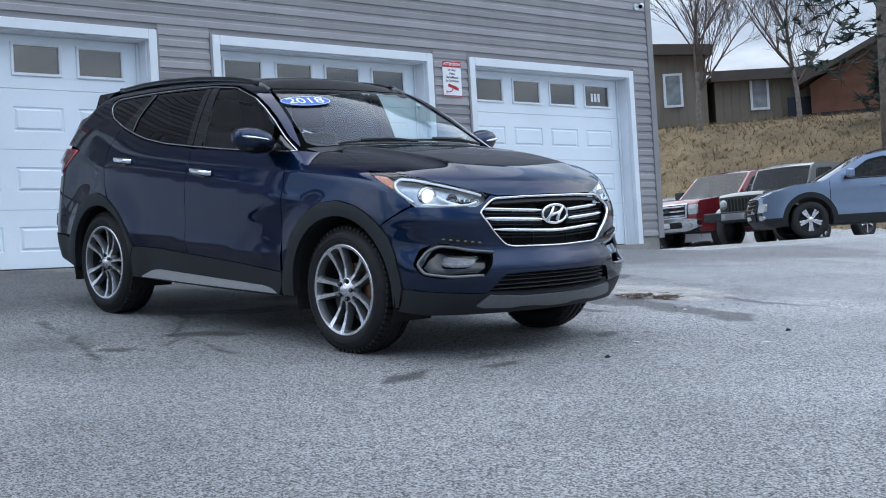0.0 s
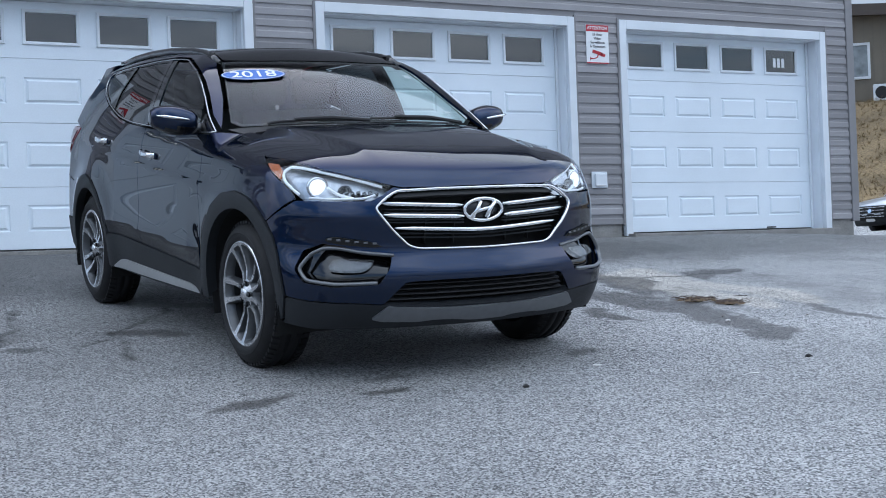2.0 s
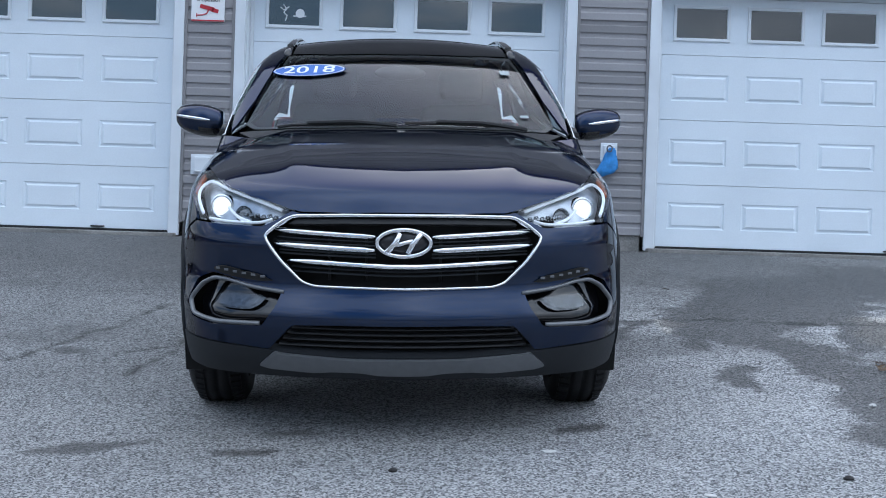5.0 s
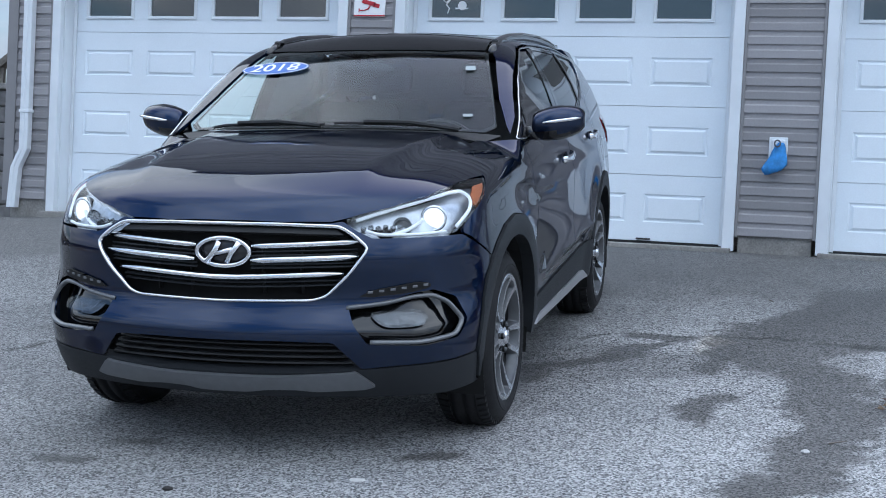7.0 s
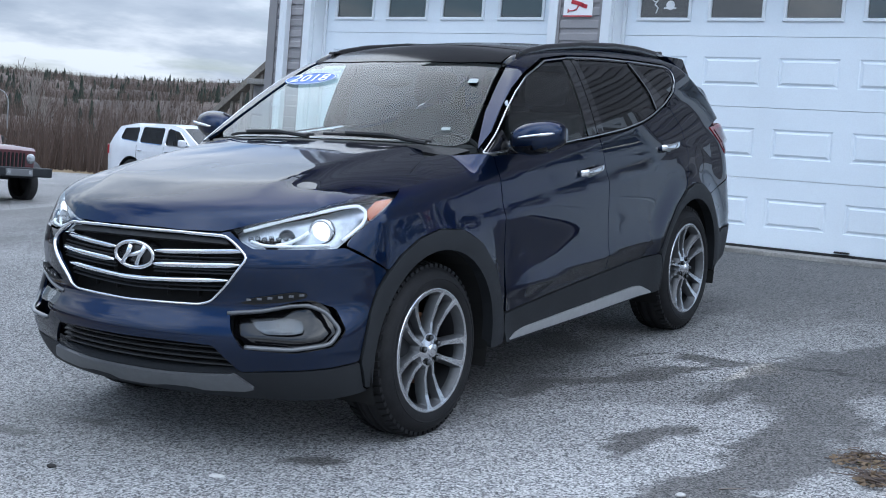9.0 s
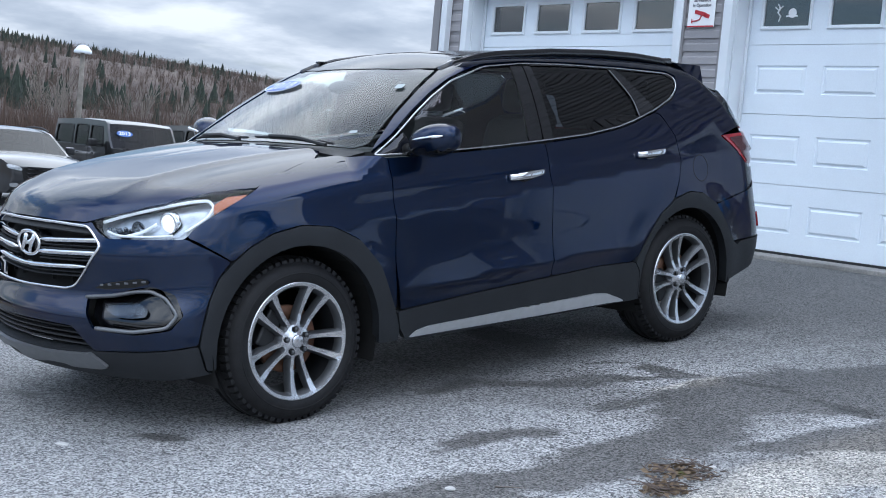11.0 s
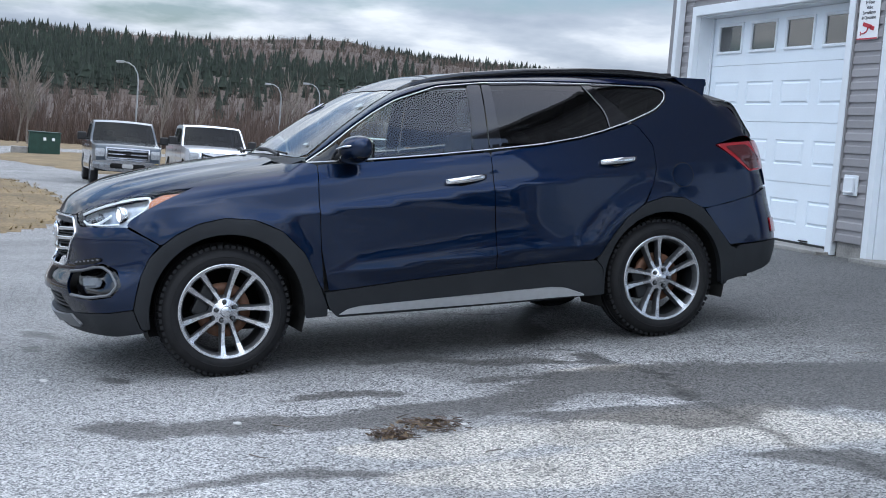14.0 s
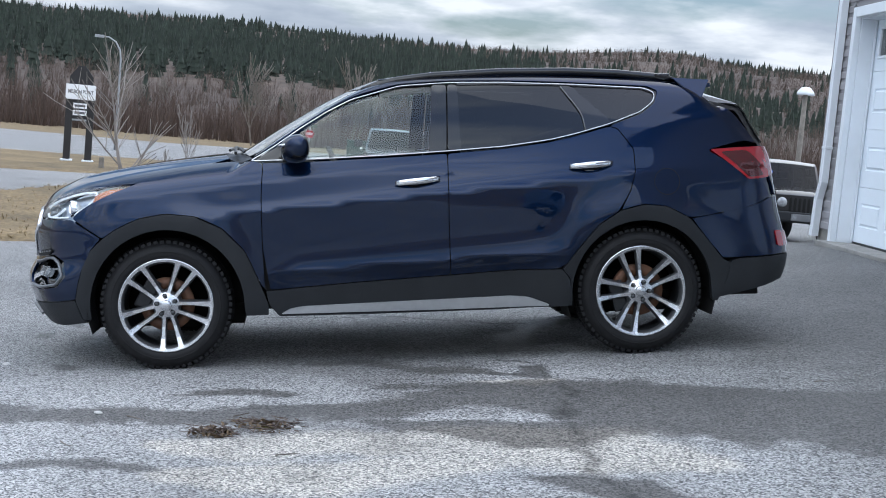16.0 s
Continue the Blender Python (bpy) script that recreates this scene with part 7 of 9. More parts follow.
    for s in (1, -1):
        mb = bmesh.new()
        y0 = half(mx, belt + 0.05)
        box(mb, -mx - 0.05, -mx + 0.08, y0 + 0.10, y0 + (0.36 if big else 0.29), belt + 0.06, belt + (0.30 if big else 0.22), 0.035)
        box(mb, -mx - 0.02, -mx + 0.04, y0 - 0.03, y0 + 0.14, belt + 0.08, belt + 0.13, 0.015)
        bmesh.ops.scale(mb, vec=(1, s, 1), verts=mb.verts)
        part("door_mirror", fix(mb), M["black_plastic"] if style in ("jeep", "pickup") else paint, car)

    # nose
    def nose(y, z, lift):
        i = min(range(len(top) - 1), key=lambda k_: abs((top[k_][1] + top[k_ + 1][1]) / 2 - z) + 3 * (top[k_][0] > 0.3))
        xs = [p[0] for p in top if p[0] < 0.3]
        zs = [p[1] for p in top if p[0] < 0.3]
        x = float(np.interp(z, zs, xs))
        w = half(x, z)
        return Vector((-x + crown * 0.9 * (1 - (y / w) ** 2) * (S_["nose"] > 0.15 or 1) + lift, y, z))

    def patch(name, poly, material, lift, thick, parent_=None, label_=""):
        """A plate in (y, z) bent over the nose."""
        pq = soften(resample(np.array(poly, float), 0.05), 1)
        pb = bmesh.new()
        fv = [pb.verts.new(nose(y, z, lift)) for y, z in pq]
        bv = [pb.verts.new(nose(y, z, lift - thick)) for y, z in pq]
        cen = pb.verts.new(nose(float(pq[:, 0].mean()), float(pq[:, 1].mean()), lift))
        for i in range(len(fv)):
            j = (i + 1) % len(fv)
            pb.faces.new((fv[i], fv[j], cen)); pb.faces.new((fv[j], fv[i], bv[i], bv[j]))
        return part(name, fix(pb), material, parent_ or car, label_)

    def rect(y0, y1, za, zb):
        return [(y0, za), (y1, za), (y1, zb), (y0, zb)]

    ch = M["dull_chrome"] if chrome else M["black_gloss"]
    hw = W_ / 2
    if style == "pickup":
        gr_ = patch("grille", rect(-.60, .60, .80, 1.10), M["liner"], 0.012, 0.06)
        if lamp == "cross":
            ch = M["chrome"]
            for s in (1, -1):
                patch("grille_bar", rect(s * .26, s * .56, .95, .985), ch, 0.03, 0.03, gr_)
            for y in (-.15, 0, .15):
                patch("grille_badge", rect(y - .05, y + .05, .935, 1.0), ch, 0.03, 0.03, gr_)
        else:
            for z in (0.83, 0.94, 1.05):
                patch("grille_bar", rect(-.58, .58, z - .018, z + .018), ch, 0.035, 0.04, gr_)
        patch("grille_frame", rect(-.64, .64, 1.09, 1.13), ch, 0.03, 0.05, gr_)
        patch("grille_frame", rect(-.64, .64, .76, .80), ch, 0.03, 0.05, gr_)
        for s in (1, -1):
            patch("grille_frame", rect(s * .58, s * .64, .78, 1.12), ch, 0.03, 0.05, gr_)
            patch("headlamp", rect(s * .66, s * .93, .84, 1.08), M["car_lamp"], 0.02, 0.05)
            patch("tow_hook", rect(s * .42, s * .50, .44, .50), M["black_plastic"], 0.09, 0.08)
        if lamp != "cross":
            patch("grille_emblem", [(0.09 * math.cos(t), 0.95 + 0.045 * math.sin(t)) for t in np.linspace(0, 6.28, 13)[:-1]], M["black_gloss"] if chrome else M["chrome"], 0.05, 0.02, gr_)
        bb = patch("front_bumper", [(-.99, .52), (-.6, .44), (.6, .44), (.99, .52), (.99, .72), (.6, .75), (-.6, .75), (-.99, .72)], M["dull_chrome"], 0.10, 0.16, None, "chrome front bumper" if chrome else "")
        patch("bumper_opening", rect(-.5, .5, .52, .66), M["liner"], 0.112, 0.02, bb)
        patch("number_plate", rect(-.16, .16, .54, .66), M["plate_grey"], 0.122, 0.02, bb)
        for s in (1, -1):
            patch("fog_lamp", rect(s * .66, s * .80, .54, .64), M["car_lamp"], 0.115, 0.02, bb)
    elif style == "jeep":
        for k in range(7):
            y = (k - 3) * 0.098
            patch("grille_slot", rect(y - .028, y + .028, .74, 1.06), M["liner"], 0.008, 0.02)
        for s in (1, -1):
            lb = bmesh.new()
            lathe(lb, [(0, 0.03), (0.06, 0.027), (0.09, 0.012), (0.105, 0.0), (0.11, -0.02)], 20, "x", nose(s * .47, .94, 0.02))
            part("headlamp", fix(lb), M["car_lamp"], car, smooth=True)
            fb = bmesh.new()
            y0, y1 = 0.58, 0.93
            arcp = [(S_["axles"][0] + (ra + .02) * math.cos(t), S_["wheel"] + (ra + 0.03) * math.sin(t)) for t in np.linspace(radians(12), radians(150), 12)]
            fl = [[fb.verts.new((-x, s * y, z + dz)) for y, dz in ((y0, 0), (y1, -0.01), (y1, -0.06), (y0, -0.05))] for x, z in arcp]
            for A, B in zip(fl, fl[1:]):
                for k in range(4):
                    fb.faces.new((A[k], A[(k + 1) % 4], B[(k + 1) % 4], B[k]))
            fb.faces.new(fl[0]); fb.faces.new(fl[-1][::-1])
            part("fender_flare", fix(fb), paint if rails else M["cladding"], car)
            fb = bmesh.new()
            arcp = [(S_["axles"][1] + (ra + .02) * math.cos(t), S_["wheel"] + (ra + 0.03) * math.sin(t)) for t in np.linspace(radians(15), radians(165), 12)]
            fl = [[fb.verts.new((-x, s * y, z + dz)) for y, dz in ((0.76, 0), (0.93, -0.01), (0.93, -0.06), (0.76, -0.05))] for x, z in arcp]
            for A, B in zip(fl, fl[1:]):
                for k in range(4):
                    fb.faces.new((A[k], A[(k + 1) % 4], B[(k + 1) % 4], B[k]))
            fb.faces.new(fl[0]); fb.faces.new(fl[-1][::-1])
            part("fender_flare", fix(fb), M["cladding"], car)
            sb = bmbox(-3.0, -1.15, s * 0.84 - 0.05, s * 0.84 + 0.05, 0.44, 0.52, 0.02)
            part("side_step", sb, M["black_plastic"], car)
        bb = part("front_bumper", bmbox(0.06, 0.24, -.86, .86, .56, .76, 0.03), M["cladding"], car)
        part("bumper_insert", bmbox(0.235, 0.255, -.34, .34, .575, .72, 0.008), M["silver"], bb)
        for s in (1, -1):
            lb = bmesh.new()
            lathe(lb, [(0, 0.0), (0.05, -0.002), (0.055, -0.02)], 16, "x", (0.265, s * .27, .65))
            part("fog_lamp", fix(lb), M["car_lamp"], bb)
        sp_ = bmesh.new()
        lathe(sp_, [(0.10, 0.0), (0.12, -.12), (0.30, -.17), (0.38, -.12), (0.40, -0.02), (0.36, 0.04), (0.1, 0.04)], 28, "x", (-L_ - 0.02, 0.05, 0.98))
        part("spare_tyre", fix(sp_), M["sidewall"], car, smooth=True)
        for k in (-1, 1):
            hb = bmbox(-1.40, -0.25, k * .30 - .01, k * .30 + .01, 1.20, 1.215, 0.004)
            part("bonnet_ridge", hb, paint, car)
    else:
        zt = top[3][1]
        gr_ = patch("grille", [(-.46, zt - .30), (.46, zt - .30), (.52, zt - .06), (.46, zt + .0), (-.46, zt + .0), (-.52, zt - .06)], M["liner"], 0.012, 0.05)
        for k in range(4):
            z = zt - 0.26 + 0.075 * k
            patch("grille_bar", rect(-.44, .44, z - .01, z + .01), ch, 0.022, 0.02, gr_)
        patch("grille_emblem", [(0.07 * math.cos(t), zt - .12 + 0.05 * math.sin(t)) for t in np.linspace(0, 6.28, 13)[:-1]], M["chrome"], 0.03, 0.02, gr_)
        for s in (1, -1):
            if lamp == "split":
                patch("day_lamp", [(s * .50, zt + .02), (s * .74, zt + .05), (s * .74, zt + .075), (s * .50, zt + .05)], M["car_lamp"], 0.02, 0.04)
                patch("headlamp", rect(s * .56, s * .78, zt - .26, zt - .10), M["car_lamp"], 0.02, 0.05)
            else:
                patch("headlamp", [(s * .50, zt - .08), (s * .78, zt - .04), (s * .78, zt + .05), (s * .54, zt + .0)], M["car_lamp"], 0.03, 0.06)
            patch("fog_lamp", rect(s * .56, s * .72, .38, .46), M["car_lamp"], 0.02, 0.04)
        patch("lower_grille", rect(-.42, .42, .36, .48), M["liner"], 0.012, 0.03)
        patch("number_plate", rect(-.15, .15, zt - .38, zt - .31), M["plate_grey"], 0.02, 0.02)
    if rails and style in ("crossover", "suv"):
        for s in (1, -1):
            rb_ = bmesh.new()
            xs = np.linspace(1.95, L_ - 0.75, 9)
            zr = [float(np.interp(x, [p[0] for p in top], [p[1] for p in top])) for x in xs]
            tube(rb_, [(-x, s * (half(x, z) - 0.03), z + 0.03 + 0.03 * math.sin(math.pi * k / 8)) for k, (x, z) in enumerate(zip(xs, zr))], 0.016, 6)
            part("roof_rail", fix(rb_), M["black_plastic"], car)
    # tail lamps
    for s in (1, -1):
        xr = L_ - 0.10
        tb = bmesh.new()
        zt = belt - 0.12
        yv = half(xr, zt)
        box(tb, -xr - 0.07, -xr + 0.10, yv - 0.10, yv + 0.008, zt - 0.12, zt + 0.12, 0.02)
        bmesh.ops.scale(tb, vec=(1, s, 1), verts=tb.verts)
        part("tail_lamp", fix(tb), M["red_lens"], car)
    # wheels
    rw = S_["wheel"]
    wheel = thing("wheel")
    wheel.parent = car
    tb = bmesh.new()
    lathe(tb, [(rw * .66, -.01), (rw * .72, .006), (rw * .86, .010), (rw * .96, -.012), (rw, -.035), (rw, -.19), (rw * .96, -.215), (rw * .7, -.22)], 36, "y")
    part("tyre", fix(tb), M["sidewall"], wheel, smooth=True)
    rb_ = bmesh.new()
    lathe(rb_, [(rw * .67, -.012), (rw * .66, .004), (rw * .62, -.004), (rw * .60, -.05), (rw * .3, -.06), (0, -.06)], 32, "y")
    rim_ = part("rim", fix(rb_), M["alloy_dark"], wheel, smooth=True)
    for k in range(6 if big else 5):
        a = 2 * math.pi * k / (6 if big else 5) + 0.3
        for d in ((0,) if style == "jeep" else (-0.14, 0.14)):
            sb = bmesh.new()
            box(sb, rw * .08, rw * .63, -.03, -.008, -.022, .022, 0.005)
            bmesh.ops.rotate(sb, cent=(0, 0, 0), matrix=Matrix.Rotation(a + d, 3, "Y"), verts=sb.verts)
            part("spoke", sb, M["alloy"], rim_)
    hb = bmesh.new()
    lathe(hb, [(0, .0), (rw * .14, -.002), (rw * .18, -.02)], 16, "y")
    part("hub_cap", fix(hb), M["alloy"], rim_, smooth=True)
    first = True
    for xa in S_["axles"]:
        for s in (1, -1):
            mm = Matrix.Translation((-xa, s * (hw + (0.06 if style == "jeep" else -0.02)), rw - 0.008)) @ Matrix.Rotation(0 if s > 0 else math.pi, 4, "Z")
            if first:
                wheel.matrix_basis = mm
                first = False
            else:
                copy_thing(wheel, mm)
    if sticker:
        i0 = [i for i in range(n) if tags[i] == "g"]
        p = Vector(skin(i0[-1], -0.55)); p2 = Vector(skin(i0[0], -0.55))
        u_ = (p - p2).normalized()
        w_ = Vector((0, 1, 0))
        nn = w_.cross(u_).normalized()
        mm = Matrix((w_, u_, nn)).transposed().to_4x4()
        mm.translation = p + nn * 0.02 - u_ * 0.04
        sb = bmesh.new()
        bmesh.ops.create_circle(sb, cap_ends=True, radius=1, segments=28, matrix=Matrix.Diagonal((0.19, 0.075, 1, 1)))
        ob = part("year_sticker", sb, M["label_blue"], car, "blue oval sticker with white numerals")
        ob.matrix_basis = mm
        cu = bpy.data.curves.new("sticker_text", "FONT")
        cu.body, cu.size, cu.align_x, cu.align_y, cu.extrude, cu.offset = sticker, 0.115, "CENTER", "CENTER", 0.0006, 0.003
        t_ = new("sticker_text", cu)
        me = bpy.data.meshes.new_from_object(t_)
        me.materials.append(M["white_plain"])
        bpy.data.objects.remove(t_)
        t2 = new("sticker_text", me)
        t2.parent = ob
        t2.matrix_basis = Matrix.Translation((0, 0, 0.004)) @ Matrix.Diagonal((1.25, 1, 1, 1))
    return car


P_GREY_BLUE = coat_paint("grey_blue_paint", (0.19, 0.25, 0.36), 0.5)
P_GREEN = coat_paint("dark_green_paint", (0.022, 0.030, 0.022))
P_RED = coat_paint("ruby_red_paint", (0.16, 0.008, 0.014), 0.3)
P_WHITE = coat_paint("white_paint", (0.72, 0.74, 0.78), 0.0)
P_BLACK = coat_paint("black_paint", (0.008, 0.008, 0.009))
P_MAROON = coat_paint("maroon_paint", (0.075, 0.010, 0.014), 0.2)
P_SLATE = coat_paint("slate_blue_paint", (0.028, 0.042, 0.058), 0.4)
P_CHARCOAL = coat_paint("charcoal_paint", (0.020, 0.021, 0.024), 0.4)
P_SILVER = coat_paint("silver_paint", (0.50, 0.53, 0.58), 0.6)

parked("crossover", (24.26, 15.50), 137, P_GREY_BLUE, "grey-blue crossover with black cladding parked on asphalt", cladding=True, lamp="split", rails=True)
parked("jeep", (27.69, 18.37), 178, P_GREEN, "dark green boxy off-roader with slotted grille parked", rails=True)
parked("pickup", (28.62, 21.18), 176, P_RED, "ruby red pickup truck with chrome grille and bumper", "pickup truck", chrome=True)
parked("sedan", (29.74, 24.00), 178, P_SILVER, "silver sedan parked beyond the red pickup truck", chrome=True)
parked("crossover", (-11.06, 13.75), -1, P_CHARCOAL, "charcoal grey crossover with paper in the windscreen", rails=True)
parked("jeep", (-10.96, 16.50), 1, P_BLACK, "black boxy off-roader with blue oval year sticker", sticker="2013")
parked("jeep", (-10.97, 19.24), 1, P_MAROON, "maroon boxy off-roader with black hard top", two_tone=P_BLACK)
parked("pickup", (-29.89, 18.05), 3, P_BLACK, "black pickup truck parked beside brown brush", "pickup truck")
parked("pickup", (-23.32, 10.82), 1, P_WHITE, "white pickup truck with chrome bumper and black grille", "pickup truck", chrome=True, lamp="cross")
parked("pickup", (-23.32, 8.12), 1, P_SLATE, "slate blue pickup truck with wide chrome grille", "pickup truck", chrome=True)
parked("suv", (-9.43, 25.20), 0, P_WHITE, "white SUV with chrome grille parked on the lot", chrome=True)
parked("suv", (-9.6, 28.3), -2, P_RED, "red SUV parked behind the white one", chrome=True)


# ---- plants and far ground ----
M["dry_grass"] = mat("dry_straw_grass", (0.165, 0.119, 0.060), 0.95, noise_scale=0.6, amount=0.35, fine=14, fine_amount=0.45, bump=0.8, bump_scale=30)
M["bark"] = mat("grey_brown_bark", (0.19, 0.165, 0.145), 0.9, noise_scale=6, amount=0.3)
M["pale_bark"] = mat("pale_grey_young_bark", (0.25, 0.225, 0.205), 0.85, noise_scale=5, amount=0.25)
M["twig"] = mat("bare_twigs", (0.125, 0.095, 0.08), 0.9, random_by="island")
M["brush"] = mat("red_brown_brush", (0.088, 0.061, 0.049), 0.95, random_by="island")
M["conifer"] = mat("dark_conifer_needles", (0.024, 0.034, 0.024), 0.9, random_by="island", noise_scale=0.4, amount=0.3)
M["hill"] = mat("wooded_hill_floor", (0.085, 0.064, 0.052), 0.95, noise_scale=0.02, amount=0.35, fine=0.3, fine_amount=0.3)
M["bare_twigs"] = mat("grey_brown_leafless_wood", (0.105, 0.078, 0.064), 0.95, random_by="island", noise_scale=0.03, amount=0.25)
rnd = random.Random(7)


def soup(name, verts, faces, material, label, category, kind="stuff", parent=None):
    me = bpy.data.meshes.new(name)
    me.from_pydata(verts, [], faces)
    me.materials.append(material)
    ob = new(name, me)
    if parent:
        ob.parent = parent
        return ob
    return tagged(ob, label, category, kind=kind)


def limbs(segs, sides_=5):
    """Tapered prisms for branch segments (p0, p1, r0, r1)."""
    V, F = [], []
    for p0, p1, r0, r1 in segs:
        d = (p1 - p0)
        if d.length < 1e-6:
            continue
        d.normalize()
        u = d.orthogonal().normalized()
        w = d.cross(u)
        b = len(V)
        n = sides_ if r0 > 0.02 else 3
        for p, r in ((p0, r0), (p1, r1)):
            for k in range(n):
                a = 2 * math.pi * k / n
                V.append(tuple(p + (u * math.cos(a) + w * math.sin(a)) * r))
        for k in range(n):
            F.append((b + k, b + (k + 1) % n, b + n + (k + 1) % n, b + n + k))
    return V, F


def grow(p, d, length, r, level, top, out, spread=0.5, twist=0.0):
    steps = 3 if level else 5
    for s in range(steps):
        d2 = (d + Vector((rnd.uniform(-1, 1), rnd.uniform(-1, 1), rnd.uniform(-.3, .6))) * 0.13).normalized()
        q = p + d2 * (length / steps)
        r2 = r * (0.86 if level else 0.88)
        out.append((p.copy(), q.copy(), r, r2))
        p, d, r = q, d2, r2
        if level < top and (level > 0 or s >= 1):
            for k in range(2 if level < 2 else 1):
                a = rnd.uniform(0, 2 * math.pi)
                side = (d.orthogonal().normalized() * math.cos(a) + d.cross(d.orthogonal().normalized()) * math.sin(a))
                nd = (d * (1 - spread) + side * spread + Vector((0, 0, 0.28))).normalized()
                grow(p, nd, length * rnd.uniform(0.5, 0.72), r * 0.55, level + 1, top, out, spread)
    if level < top:
        grow(p, d, length * 0.6, r * 0.8, level + 1, top, out, spread)


def bare_tree(x, y, h, label="bare leafless deciduous tree on dry grass", top=4, spread=0.5, trunk=0.022, lean=(0, 0), bark=""):
    t = thing("bare_tree", Matrix.Translation((x, y, ground_z(x, y) - 0.05)), label, "tree", "bare trees")
    out = []
    grow(Vector((0, 0, 0)), Vector((lean[0], lean[1], 1)).normalized(), h * 0.42, h * trunk, 0, top, out, spread)
    trunk_ = [s for s in out if s[2] > h * 0.009]
    rest = [s for s in out if s[2] <= h * 0.009]
    rest = [(a, b, max(c, 0.006), max(e, 0.004)) for a, b, c, e in rest]
    V, F = limbs(trunk_, 8)
    soup("trunk", V, F, M[bark or "bark"], "", "", parent=t)
    V, F = limbs(rest, 4)
    soup("crown", V, F, M[bark or "twig"], "", "", parent=t)
    return t


def fir_mesh(V, F, x, y, z, h, w, tiers=5, n=7):
    """A ragged conifer of stacked skirts."""
    for k in range(tiers):
        u = k / tiers
        zb, zt = z + h * (0.08 + 0.85 * u), z + h * min(1.0, 0.08 + 0.85 * u + 0.34)
        r = w * (1 - u) ** 0.85
        b = len(V)
        V.append((x, y, zt))
        for i in range(n):
            a = 2 * math.pi * (i + rnd.random() * 0.6) / n
            rr = r * rnd.uniform(0.65, 1.15)
            V.append((x + rr * math.cos(a), y + rr * math.sin(a), zb - r * rnd.uniform(0.05, 0.3)))
        for i in range(n):
            F.append((b, b + 1 + i, b + 1 + (i + 1) % n))


def broom(V, F, x, y, z, h, w, n=9):
    """A bare tree or shrub as a fan of slim stems."""
    for i in range(n):
        a = rnd.uniform(0, 2 * math.pi)
        r0, r1 = rnd.uniform(0, 0.2) * w, rnd.uniform(0.3, 1.0) * w
        hh = h * rnd.uniform(0.55, 1.0)
        th = rnd.uniform(0.012, 0.03) * h * 0.5
        bx, by = x + r0 * math.cos(a), y + r0 * math.sin(a)
        tx, ty = x + r1 * math.cos(a + .5), y + r1 * math.sin(a + .5)
        b = len(V)
        c, s = -math.sin(a) * th, math.cos(a) * th
        V += [(bx - c, by - s, z), (bx + c, by + s, z), (tx, ty, z + hh)]
        F.append((b, b + 1, b + 2))
        for k in range(2):
            f = rnd.uniform(0.35, 0.8)
            mx, my, mz = bx + (tx - bx) * f, by + (ty - by) * f, z + hh * f
            a2 = rnd.uniform(0, 2 * math.pi)
            b = len(V)
            V += [(mx - c * .5, my - s * .5, mz), (mx + c * .5, my + s * .5, mz), (mx + 0.35 * w * math.cos(a2), my + 0.35 * w * math.sin(a2), mz + hh * rnd.uniform(0.15, 0.3))]
            F.append((b, b + 1, b + 2))


EYE0 = (11.66, 4.79, 2.72)
RIDGE = ((110, 125, 130, 135, 142, 148, 152, 157, 160, 165, 167, 169, 173, 176, 181, 187, 193, 205, 225, 300, 404), (2.4, 3.1, 3.2, 2.75, 2.45, 2.6, 2.9, 3.2, 3.4, 3.55, 3.85, 3.75, 3.4, 3.3, 3.3, 3.4, 3.3, 3.0, 2.5, 2.6, 2.4))


def hill_z(az, d):
    """Height of the wooded hill at bearing az (degrees) and distance d."""
    top = EYE0[2] + 800 * np.tan(np.radians(curve(az, RIDGE[0], RIDGE[1])))
    x, y = EYE0[0] + d * np.cos(np.radians(az)), EYE0[1] + d * np.sin(np.radians(az))
    low = gz(np.maximum(x, -300), np.minimum(y, 300))
    s = np.clip((d - 230) / 570, 0, 1)
    back = np.clip((d - 800) / 250, 0, 1)
    bumpy = (fbm(x / 60, y / 60, 5) - 0.5) * 9 * np.clip(s * 4, 0, 1) * np.clip((1 - s) * 4, 0, 1)
    return low + (top - low) * (s ** 0.85) - back * 30 + bumpy


